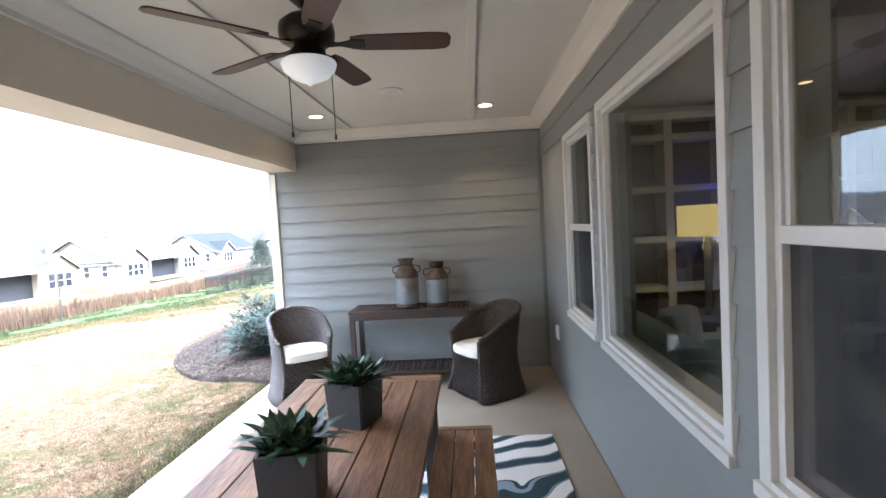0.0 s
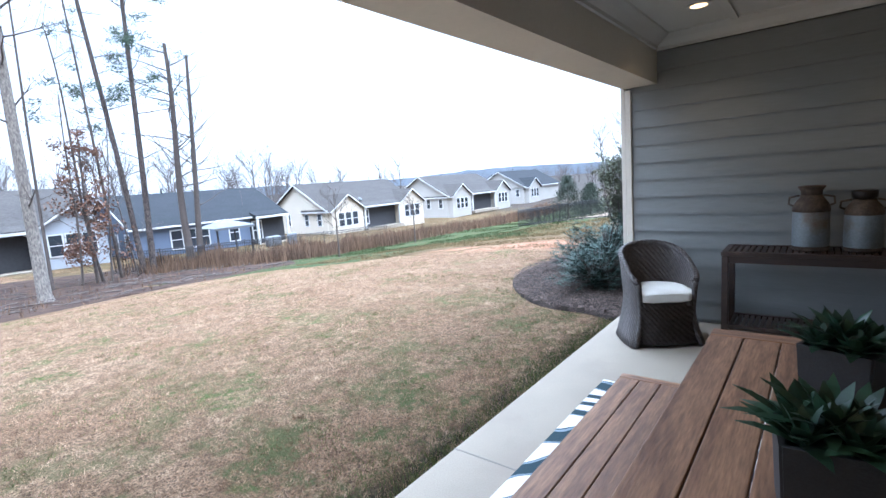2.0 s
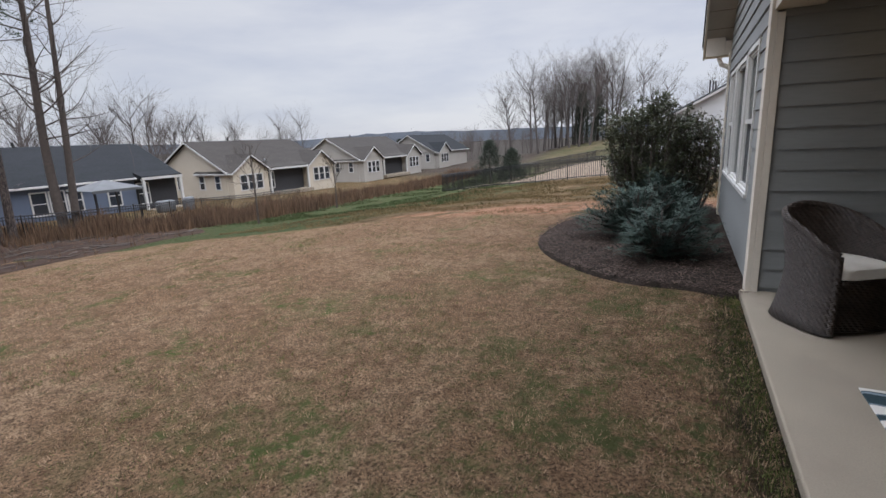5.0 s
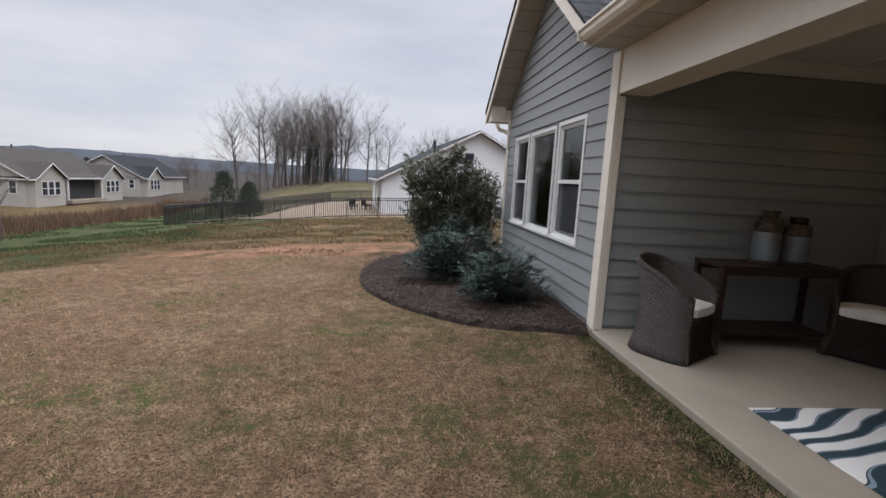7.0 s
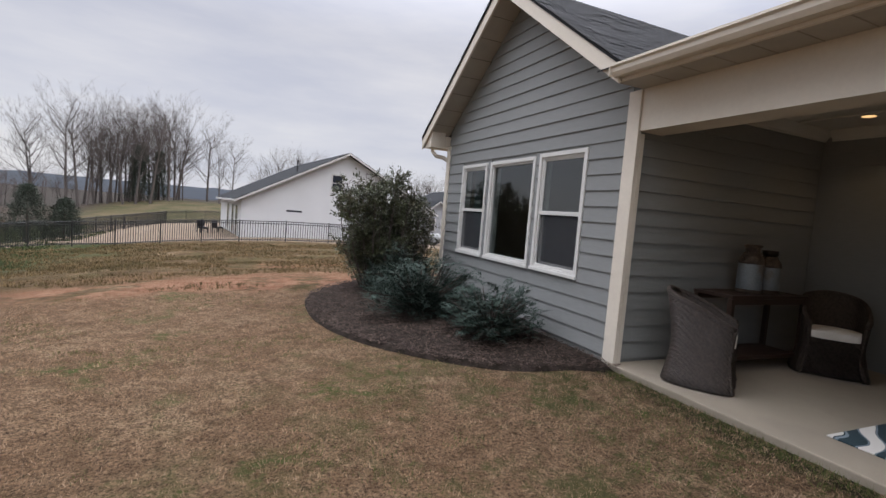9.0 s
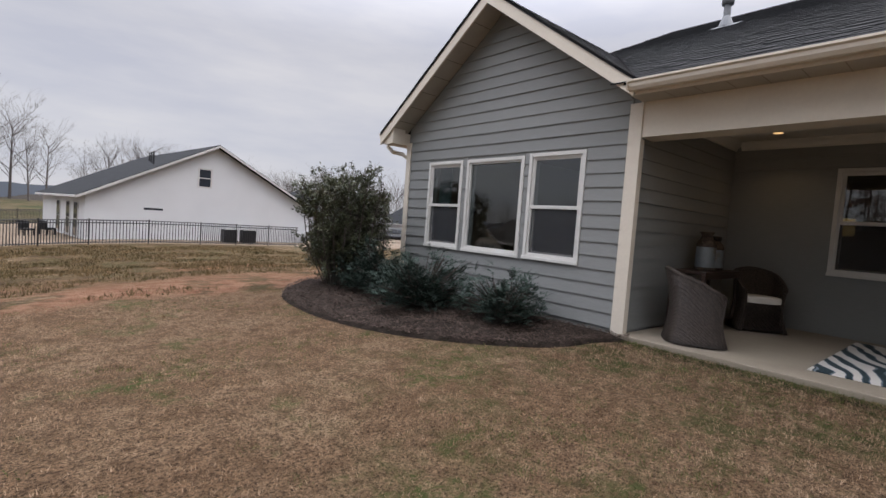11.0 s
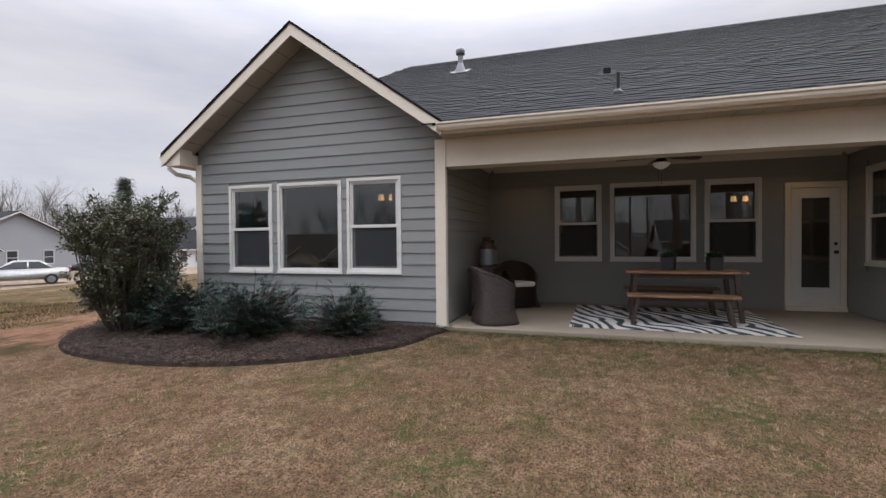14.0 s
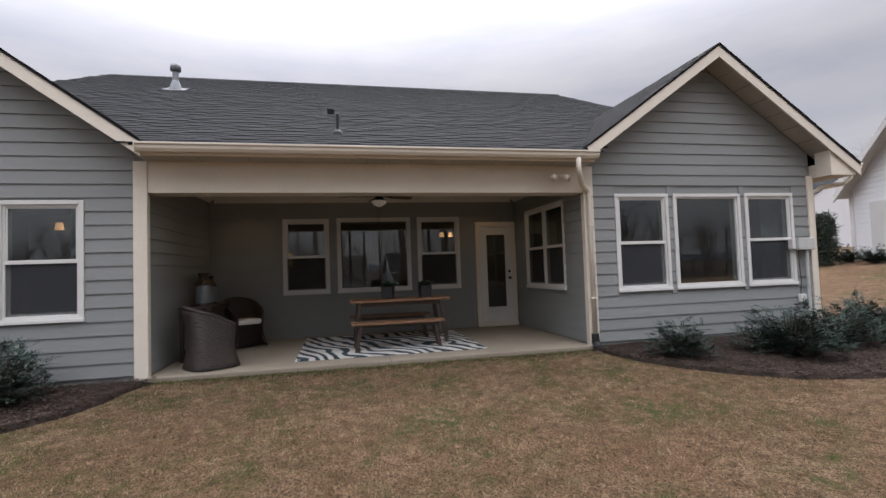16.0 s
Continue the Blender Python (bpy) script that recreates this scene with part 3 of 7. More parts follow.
for nm, y0, y1 in (("wall_left_end", L_END - T, L_END), ("wall_right_end", R_END, R_END + T)):
    o = part(nm, boxed(T, 16, y0, y1, -0.3, 2.72), SIDING_X)
    tagged(o, "grey siding end wall of the house", "wall", kind="structure")
o = part("wall_rear", boxed(16, 16.16, R_END, L_END, -0.3, 2.72), SIDING)
tagged(o, "plain far wall that closes the house", "wall", kind="structure")
for wall_ob, peak, ends in ((front_l, L_PEAK, (T, L_END)), (front_r, R_PEAK, (R_END, -W - T))):
    bm = bmesh.new()
    prism(bm, [(ends[0], 2.72), (ends[1], 2.72), (ends[1], gable_top(ends[1], peak) - 0.12), (peak[0], peak[1] - 0.12), (ends[0], gable_top(ends[0], peak) - 0.12)], "x", 0.005, T)
    part("gable_panel", bm, SIDING, wall_ob)


def siding(wall_ob, axis, plane, out, u0, u1, z0, z1, openings, mat, top=None):
    """Lap boards, each a wedge of its own, proud of the wall on the side out (+1 or -1)."""
    z = z0
    while z < z1 - 0.01:
        zt = min(z + EXPO, z1)
        spans = [(u0, u1)]
        for o in openings:
            if o[2] < zt - 0.02 and o[3] > z + 0.02:
                nxt = []
                for a, b in spans:
                    if o[1] <= a or o[0] >= b:
                        nxt.append((a, b))
                    else:
                        if o[0] - a > 0.01:
                            nxt.append((a, o[0]))
                        if b - o[1] > 0.01:
                            nxt.append((o[1], b))
                spans = nxt
        for a, b in spans:
            if top:
                lo = [u for u in np.linspace(a, b, 200) if top(u) > z]
                hi = [u for u in np.linspace(a, b, 200) if top(u) > zt]
                if not lo:
                    continue
                la, lb = lo[0], lo[-1]
                ha, hb = (hi[0], hi[-1]) if hi else ((la + lb) / 2 - 0.01, (la + lb) / 2 + 0.01)
            else:
                la, lb, ha, hb = a, b, a, b
            j = random.uniform(-0.0012, 0.0012)
            prof = []
            bm = bmesh.new()
            lowd, topd = out * (0.025 + j), out * (0.009 + j)
            for (u, zz, d) in ((la, z, 0), (lb, z, 0), (lb, z, lowd), (la, z, lowd), (ha, zt, 0), (hb, zt, 0), (hb, zt, topd), (ha, zt, topd)):
                prof.append(bm.verts.new((plane + d, u, zz) if axis == "x" else (u, plane + d, zz)))
            for f in ((0, 1, 2, 3), (4, 7, 6, 5), (0, 4, 5, 1), (3, 2, 6, 7), (0, 3, 7, 4), (1, 5, 6, 2)):
                bm.faces.new([prof[i] for i in f])
            part("siding_board", bm, mat, wall_ob)
        z += EXPO


siding(front_l, "x", 0.0, -1, 0.10, L_END - 0.09, 0.036, 4.6, WIN_L, SIDING, lambda u: gable_top(u, L_PEAK) - 0.14)
siding(front_r, "x", 0.0, -1, R_END + 0.09, -W - 0.12, 0.036, 4.6, WIN_R, SIDING, lambda u: gable_top(u, R_PEAK) - 0.14)
siding(left_side, "y", 0.0, -1, 0.056, D - 0.04, 0.036, 2.62, [], SIDING_X)
siding(right_side, "y", -W, 1, 0.056, D - 0.04, 0.036, 2.62, [SIDE], SIDING_X)


def upper_siding(wall_ob):
    """The back wall is boarded down to the top of the windows, as it is smooth below."""
    z = 2.31
    siding(wall_ob, "x", D, -1, -W + 0.02, -0.025, z, 2.62, [], SIDING)
    for a, b in ((-2.35, -2.20), (-3.96, -3.82)):
        siding(wall_ob, "x", D, -1, a, b, 0.835, 2.31, [], SIDING)


upper_siding(back)


def trim_piece(name, x0, x1, y0, y1, z0, z1, label, mat=TRIM, category="trim"):
    o = part(name, boxed(x0, x1, y0, y1, z0, z1, bevel=0.004), mat)
    tagged(o, label, category, kind="structure")
    return o


trim_piece("corner_board", -0.042, 0.0, -0.042, 0.12, -0.06, 2.72, "cream painted corner board beside the porch")
trim_piece("corner_board", 0.001, 0.055, -0.042, 0.0, -0.02, 2.30, "cream painted corner return beside the porch")
trim_piece("corner_board", -0.042, 0.0, -W - 0.12, -W + 0.042, -0.06, 2.72, "cream painted corner board behind the downspout")
trim_piece("corner_board", 0.001, 0.055, -W, -W + 0.042, -0.02, 2.30, "cream painted corner return inside the porch")
trim_piece("corner_board", -0.042, 0.0, L_END - 0.1, L_END + 0.02, -0.1, 2.60, "cream corner board at the end of the gable wall")
trim_piece("corner_board", -0.042, 0.0, R_END - 0.02, R_END + 0.1, -0.1, 2.60, "cream corner board beside the meter box")

# porch: slab, ceiling, header, crown
slab = part("patio_slab", boxed(-0.08, D, -W - 0.05, 0.0, -0.35, 0.0, bevel=0.012), CONCRETE)
tagged(slab, "pale concrete patio slab with a sawn joint", "patio", kind="structure")
part("slab_joint", boxed(-0.081, D - 0.05, -3.06, -3.05, -0.1, 0.0015), material("joint_shadow", (0.16, 0.14, 0.12), 0.9), slab)
o = part("ceiling", boxed(0.3, D, -W, 0.0, 2.74, 2.86), CEIL)
tagged(o, "cream painted porch ceiling with battens", "ceiling", kind="structure")
for bx in (0.95, 2.28):
    trim_piece("ceiling_batten", bx - 0.03, bx + 0.03, -W, 0.0, 2.722, 2.739, "cream ceiling batten", CEIL)
header = part("porch_header", boxed(-0.02, 0.30, -W + 0.002, -0.002, 2.32, 2.86), TRIM)
tagged(header, "deep cream painted header beam over the porch opening", "beam", kind="structure")


def crown(axis, a, b, plane, out):
    bm = bmesh.new()
    prof = [(0, 2.62), (0, 2.739), (0.13, 2.739), (0.125, 2.725), (0.075, 2.69), (0.03, 2.645), (0.024, 2.62)]
    pts = [(plane + out * d, z) for d, z in prof]
    prism(bm, pts, "y" if axis == "x" else "x", a, b)
    o = part("crown_moulding", bm, CEIL)
    tagged(o, "cream crown moulding under the porch ceiling", "moulding", kind="structure")


crown("x", -W + 0.1, -0.1, D - 0.001, -1)
crown("x", -W + 0.1, -0.1, 0.301, 1)
crown("y", 0.302, D, -0.001, -1)
crown("y", 0.302, D, -W + 0.001, 1)


def window(name, axis, plane, out, u0, u1, z0, z1, hung, label, twin=False, screen=True):
    """A vinyl window with casing, sashes and panes; out is the outward side."""
    w = thing(name, label, "window", kind="structure")

    def slab_box(a, b, c, d, d0, d1, bevel=0.003):
        lo, hi = sorted((plane + out * d0, plane + out * d1))
        return boxed(lo, hi, a, b, c, d, bevel=bevel) if axis == "x" else boxed(a, b, lo, hi, c, d, bevel=bevel)

    def ring(nm, a, b, c, d, t, d0, d1, mat=VINYL):
        bm = bmesh.new()
        lo, hi = sorted((plane + out * d0, plane + out * d1))
        for q in ((a, a + t, c, d), (b - t, b, c, d), (a + t, b - t, c, c + t), (a + t, b - t, d - t, d)):
            if axis == "x":
                box(bm, lo, hi, q[0], q[1], q[2], q[3], bevel=0.003)
            else:
                box(bm, q[0], q[1], lo, hi, q[2], q[3], bevel=0.003)
        return part(nm, bm, mat, w)

    ring("casing", u0, u1, z0, z1, 0.052, -0.10, 0.034)
    ring("window_frame", u0 + 0.052, u1 - 0.052, z0 + 0.052, z1 - 0.052, 0.028, -0.12, 0.012)
    part("window_sill", slab_box(u0 - 0.005, u1 + 0.005, z0 - 0.012, z0 + 0.03, 0.0, 0.05), VINYL, w)
    cols = [(u0, u1)] if not twin else [(u0, (u0 + u1) / 2 + 0.02), ((u0 + u1) / 2 - 0.02, u1)]
    for a, b in cols:
        ia, ib, ic, idd = a + 0.075, b - 0.075, z0 + 0.075, z1 - 0.075
        if twin and a != u0:
            ring("mullion", a - 0.0, a + 0.04, z0 + 0.052, z1 - 0.052, 0.02, -0.1, 0.02)
        if hung:
            mid = (z0 + z1) / 2 - 0.01
            up = ring("upper_sash", ia, ib, mid - 0.02, idd, 0.024, -0.03, 0.0)
            lowr = ring("lower_sash", ia, ib, ic, mid + 0.022, 0.032, -0.062, -0.034)
            part("meeting_rail", slab_box(ia, ib, mid - 0.024, mid + 0.024, -0.03, 0.012), VINYL, w)
            pane = part("pane", slab_box(ia + 0.02, ib - 0.02, mid, idd - 0.02, -0.018, -0.012, 0), GLASS, w)
            pane.visible_shadow = False
            pane = part("pane", slab_box(ia + 0.02, ib - 0.02, ic + 0.02, mid, -0.052, -0.046, 0), GLASS, w)
            pane.visible_shadow = False
            if screen:
                sc = part("insect_screen", slab_box(ia, ib, ic, mid - 0.01, -0.012, -0.010, 0), SCREEN_MESH, w)
                sc.visible_shadow = False
        else:
            pane = part("pane", slab_box(ia, ib, ic, idd, -0.03, -0.022, 0), GLASS, w)
            pane.visible_shadow = False
    return w


def screen_material():
    m = bpy.data.materials.new("screen_mesh")
    m.use_nodes = True
    n, l = m.node_tree.nodes, m.node_tree.links
    n.clear()
    out = n.new("ShaderNodeOutputMaterial")
    mx = n.new("ShaderNodeMixShader")
    tr, df = n.new("ShaderNodeBsdfTransparent"), n.new("ShaderNodeBsdfDiffuse")
    df.inputs["Color"].default_value = (0.055, 0.057, 0.06, 1)
    mx.inputs["Fac"].default_value = 0.45
    l.new(tr.outputs["BSDF"], mx.inputs[1])
    l.new(df.outputs["BSDF"], mx.inputs[2])
    l.new(mx.outputs["Shader"], out.inputs["Surface"])
    return m


SCREEN_MESH = screen_material()
k = 1
for ws, axis, plane, out, side in ((WIN_L, "x", -0.0, -1, "left gable"), (WIN_R, "x", -0.0, -1, "right gable"), (WIN_B, "x", D, -1, "porch back")):
    for w in ws:
        lab = "white vinyl double-hung window with screened lower sash" if w[4] else "white vinyl fixed picture window with dark reflections"
        window("window_%d" % k, axis, plane, out, *w, lab + (", in the porch" if side == "porch back" else ", in the gable wall"))
        k += 1
window("window_%d" % k, "y", -W, 1, *SIDE, 1, "white twin double-hung window in the porch side wall", twin=True)

# the door
door = thing("door_1", "white full-glass patio door, closed, with cream casing", "door", kind="structure")
DX = D - 0.045
bm = bmesh.new()
box(bm, DX - 0.004, D + 0.08, DOOR[0], DOOR[0] + 0.085, 0.0, DOOR[3], 0.004)
box(bm, DX - 0.004, D + 0.08, DOOR[1] - 0.085, DOOR[1], 0.0, DOOR[3], 0.004)
box(bm, DX - 0.004, D + 0.08, DOOR[0] + 0.085, DOOR[1] - 0.085, DOOR[3] - 0.1, DOOR[3], 0.004)
part("casing", bm, TRIM, door)
part("threshold", boxed(DX - 0.05, D + 0.1, DOOR[0], DOOR[1], 0.001, 0.075, bevel=0.006), TRIM, door)
a, b, c, d = DOOR[0] + 0.09, DOOR[1] - 0.09, 0.08, DOOR[3] - 0.105
leaf = bmesh.new()
box(leaf, DX + 0.01, DX + 0.055, a, a + 0.13, c, d, 0.003)
box(leaf, DX + 0.01, DX + 0.055, b - 0.13, b, c, d, 0.003)
box(leaf, DX + 0.01, DX + 0.055, a + 0.13, b - 0.13, c, c + 0.30, 0.003)
box(leaf, DX + 0.01, DX + 0.055, a + 0.13, b - 0.13, d - 0.15, d, 0.003)
leaf = part("door_leaf", leaf, VINYL, door)
bm = bmesh.new()
for q in ((a + 0.12, a + 0.15, c + 0.29, d - 0.14), (b - 0.15, b - 0.12, c + 0.29, d - 0.14), (a + 0.15, b - 0.15, c + 0.29, c + 0.32), (a + 0.15, b - 0.15, d - 0.17, d - 0.14)):
    box(bm, DX - 0.002, DX + 0.012, *q, 0.003)
part("glass_moulding", bm, VINYL, leaf)
pane = part("pane", boxed(DX + 0.03, DX + 0.036, a + 0.13, b - 0.13, c + 0.30, d - 0.15), GLASS, leaf)
pane.visible_shadow = False
bm = bmesh.new()
bmesh.ops.create_uvsphere(bm, u_segments=12, v_segments=8, radius=0.03, matrix=Matrix.Translation((DX - 0.045, a + 0.065, 1.0)))
tube(bm, [(DX + 0.01, a + 0.065, 1.0), (DX - 0.03, a + 0.065, 1.0)], 0.012, 8)
tube(bm, [(DX + 0.01, a + 0.065, 1.0), (DX + 0.003, a + 0.065, 1.0)], 0.03, 12)
part("door_knob", bm, DARKMETAL, leaf, "black round knob", smooth=True)
bm = tube(bmesh.new(), [(DX + 0.01, a + 0.065, 1.14), (DX - 0.012, a + 0.065, 1.14)], [0.03, 0.026], 12)
part("deadbolt", bm, DARKMETAL, leaf, "black deadbolt")

# ---- roofs ----
S = 0.472


def roof_z(x):
    return 2.86 + S * (x + 0.42)


RIDGE_X = 9.4
roof = thing("main_roof", "charcoal asphalt shingle roof over the porch and house", "roof", kind="structure")


def slope_sheet(outline, zf, name, parent, mat, thick=0.03):
    bm = bmesh.new()
    top = [bm.verts.new((x, y, zf(x, y))) for x, y in outline]
    bot = [bm.verts.new((x, y, zf(x, y) - thick)) for x, y in outline]
    bm.faces.new(top)
    bm.faces.new(bot[::-1])
    n = len(outline)
    for i in range(n):
        bm.faces.new((top[i], bot[i], bot[(i + 1) % n], top[(i + 1) % n]))
    return part(name, bm, mat, parent)


slope_sheet([(-0.42, -W - 0.05), (-0.42, 0.02), (3.6, 2.5), (3.6, 4.4), (RIDGE_X, 4.4), (RIDGE_X, -10.4), (3.6, -10.4), (3.6, -8.53)], lambda x, y: roof_z(x), "front_slope", roof, SHINGLE)
slope_sheet([(RIDGE_X, -10.4), (RIDGE_X, 4.4), (16.6, 5.0), (16.6, -11.0)], lambda x, y: roof_z(RIDGE_X) - S * (x - RIDGE_X), "rear_slope", roof, SHINGLE)
for y0, y1 in ((4.4, 4.95), (-10.4, -10.95)):
    bm = bmesh.new()
    bm.faces.new([bm.verts.new(p) for p in ((RIDGE_X, y0, roof_z(RIDGE_X) - 0.01), (3.6, y1, 4.0), (3.6, y1, 2.7), (16.4, y1, 2.7), (16.4, y1, 4.0))])
    part("hip_end", bm, SHINGLE, roof)


def shingle_rows(zf, inside, x0, x1, y0, y1, mat, parent, along="y", tilt=None):
    """Strip shingles laid in courses, joined, each tab an island."""
    verts, faces = [], []
    rnd = random.Random(5)
    u = x0
    row = 0
    while u < x1:
        v = y0 + rnd.uniform(0, 0.3)
        while v < y1:
            wd = rnd.choice((0.16, 0.22, 0.33, 0.28))
            cu, cv = u + 0.07, v + wd / 2
            if inside(cu, cv):
                lift = rnd.choice((0.004, 0.006, 0.011))
                n = len(verts)
                for (du, dv, dz) in ((0, 0.0, lift + 0.006), (0, wd, lift + 0.006), (0.145, wd, lift - 0.002), (0.145, 0, lift - 0.002), (0, 0, -0.004), (0, wd, -0.004)):
                    verts.append((u + du, v + dv, zf(u + du, v + dv) + dz))
                faces += [(n, n + 1, n + 2, n + 3), (n + 4, n + 5, n + 1, n)]
            v += wd
        u += 0.135
        row += 1
    ob = raw("shingle_courses", verts, faces, mat, parent)
    ob["kind"] = "stuff"
    return ob


def in_main(x, y):
    if x < 3.54:
        return -6.12 - (x + 0.4) * 0.61 < y < 0.0 + (x + 0.4) * 0.61
    return -10.35 < y < 4.35


shingle_rows(lambda x, y: roof_z(x), in_main, -0.43, RIDGE_X, -10.4, 4.4, SHINGLE, roof)
bm = bmesh.new()
for y in np.arange(-10.4, 4.3, 0.3):
    prism(bm, [(RIDGE_X - 0.13, roof_z(RIDGE_X) - 0.05), (RIDGE_X, roof_z(RIDGE_X) + 0.025), (RIDGE_X + 0.13, roof_z(RIDGE_X) - 0.05)], "y", y, y + 0.31)
part("ridge_cap", bm, SHINGLE, roof)


def gable_roof(peak, y_lo, y_hi, label):
    g = thing("gable_roof", label, "roof", kind="structure")
    z_lo = gable_top(y_lo, peak) + 0.06
    x0, x1 = -0.42, 3.9
    for ye in (y_lo, y_hi):
        ze = gable_top(ye, peak) + 0.05
        bm = bmesh.new()
        prism(bm, [(peak[0], peak[1] + 0.05), (ye, ze), (ye, ze - 0.03), (peak[0], peak[1] + 0.02)], "x", x0, x1)
        part("slope", bm, SHINGLE, g)
        sgn = 1 if ye > peak[0] else -1
        zf = lambda x, y: gable_top(y, peak) + 0.052
        verts, faces = [], []
        rnd = random.Random(8)
        yy = 0.0
        span = abs(ye - peak[0])
        while yy < span:
            x = x0 - 0.01
            while x < x1:
                wd = rnd.choice((0.16, 0.22, 0.33))
                n = len(verts)
                lift = rnd.choice((0.003, 0.006, 0.01))
                y_up, y_dn = ye - sgn * min(span, yy + 0.145), ye - sgn * yy
                x_e = min(x + wd, x1)
                verts += [(x, y_dn, zf(x, y_dn) + lift + 0.005), (x_e, y_dn, zf(x, y_dn) + lift + 0.005), (x_e, y_up, zf(x, y_up) + lift), (x, y_up, zf(x, y_up) + lift)]
                faces.append((n, n + 1, n + 2, n + 3) if sgn < 0 else (n + 3, n + 2, n + 1, n))
                x += wd
            yy += 0.125
        ob = raw("shingle_courses", verts, faces, SHINGLE, g)
        ob["kind"] = "stuff"
        # rake board, soffit
        bm = bmesh.new()
        prism(bm, [(peak[0], peak[1] + 0.02), (ye, ze - 0.03), (ye, ze - 0.20), (peak[0], peak[1] - 0.155)], "x", x0 + 0.012, x0 + 0.04)
        part("rake_board", bm, TRIM, g)
        bm = bmesh.new()
        prism(bm, [(peak[0], peak[1] - 0.115), (ye, ze - 0.165), (ye, ze - 0.175), (peak[0], peak[1] - 0.125)], "x", x0 + 0.04, -0.001)
        soffit = part("rake_soffit", bm, SOFFIT, g)
        for k in range(1, int(span / 0.3)):
            yj = peak[0] + sgn * k * 0.3
            zj = gable_top(yj, peak) - 0.127
            part("soffit_joint", prism(bmesh.new(), [(yj - 0.004, zj - 0.002), (yj + 0.004, zj - 0.002), (yj + 0.004, zj + 0.006), (yj - 0.004, zj + 0.006)], "x", x0 + 0.041, -0.003), JOINT, soffit)
    return g


gable_roof(L_PEAK, -0.10, 4.93, "charcoal shingle gable roof with cream rake boards")
gable_roof(R_PEAK, -10.93, -5.98, "charcoal shingle gable roof with cream rake boards")


def eave_return(y_wall, y_out, x_end, peak):
    """The boxed end of an eave, closed up to the rake in front, and the soffit that runs back from it."""
    lo, hi = sorted((y_wall, y_out))
    z = 2.56
    o = part("eave_box", boxed(-0.10, x_end, lo, hi, z, z + 0.22, bevel=0.006), TRIM)
    tagged(o, "cream boxed eave end under the rake", "eave", kind="structure")
    bm = prism(bmesh.new(), [(y_wall, z), (y_out, z), (y_out, gable_top(y_out, peak) - 0.10), (y_wall, gable_top(y_wall, peak) - 0.10)], "x", -0.37, -0.103)
    part("eave_end", bm, TRIM, o)


eave_return(L_END + 0.022, 4.87, 14, L_PEAK)
eave_return(R_END - 0.022, -10.87, 14, R_PEAK)


def gutter(name, y0, y1, x, z, axis="y", label="cream half-round eave gutter"):
    prof = [(0.0, 0.0), (-0.075, 0.0), (-0.10, 0.035), (-0.105, 0.07), (-0.125, 0.085), (-0.125, 0.105), (-0.112, 0.105), (-0.112, 0.09), (-0.092, 0.075), (-0.085, 0.04), (-0.07, 0.014), (-0.012, 0.014), (-0.012, 0.105), (0.0, 0.105)]
    bm = bmesh.new()
    if axis == "y":
        prism(bm, [(x + p, z + q) for p, q in prof], "y", y0, y1)
    else:
        s = 1 if y1 > y0 else -1
        prism(bm, [(y0 - s * p, z + q) for p, q in prof], "x", x, 14)
    o = thing(name, label, "gutter")
    part("gutter_channel", bm, TRIM, o)
    return o


g = gutter("gutter", -W - 0.02, -0.06, -0.36, 2.755, label="cream ogee gutter along the porch eave")
part("end_cap", boxed(-0.485, -0.36, -0.06, -0.052, 2.755, 2.86), TRIM, g)
gutter("gutter", 4.875, 5.2, -0.40, 2.66, axis="x", label="cream gutter on the end eave")
gutter("gutter", -10.875, -11.2, -0.40, 2.66, axis="x", label="cream gutter on the end eave of the far gable")
o = part("eave_fascia", boxed(-0.358, -0.33, -W, -0.06, 2.725, 2.86), TRIM)
tagged(o, "cream fascia board behind the gutter", "fascia", kind="structure")
soff = part("eave_soffit", boxed(-0.33, -0.021, -W, -0.03, 2.724, 2.738), SOFFIT)
tagged(soff, "tan vented soffit over the porch header", "soffit", kind="structure")
for y in np.arange(-W + 0.3, -0.1, 0.3):
    part("soffit_groove", boxed(-0.33, -0.022, y - 0.004, y + 0.004, 2.7215, 2.7245), material("soffit_groove", (0.3, 0.27, 0.22), 0.8) if "soffit_groove" not in bpy.data.materials else bpy.data.materials["soffit_groove"], soff)


def downspout(pts, label, r=0.038, elbow=None):
    d = thing("downspout", label, "downspout")
    bm = bmesh.new()
    tube(bm, pts, r, 8)
    part("pipe", bm, TRIM, d, smooth=True)
    for z in (0.7, 1.8):
        if elbow:
            part("strap", boxed(elbow[0] - 0.045, elbow[0] + 0.045, elbow[1] - 0.045, elbow[1] + 0.045, z, z + 0.025), TRIM, d)
    return d


DSY = -W - 0.03
d = downspout([(-0.42, -5.80, 2.76), (-0.42, -5.80, 2.62), (-0.40, -5.82, 2.52), (-0.25, -5.92, 2.46), (-0.10, -6.02, 2.42), (-0.07, DSY, 2.34), (-0.07, DSY, 2.2), (-0.07, DSY, 0.15)], "cream round downspout with elbows at the porch corner", elbow=(-0.07, DSY))
bm = tube(bmesh.new(), [(-0.07, DSY, 0.18), (-0.07, DSY, 0.05), (-0.12, DSY - 0.02, -0.03), (-0.30, DSY - 0.06, -0.07)], [0.055, 0.06, 0.06, 0.065], 10)
part("boot", bm, BLACKPIPE, d, "black corrugated drain boot")
downspout([(-0.15, 5.03, 2.68), (-0.15, 5.03, 2.55), (-0.12, 4.9, 2.45), (-0.06, 4.66, 2.40), (0.05, 4.60, 2.3), (0.05, 4.60, -0.05)], "cream downspout at the gable corner")
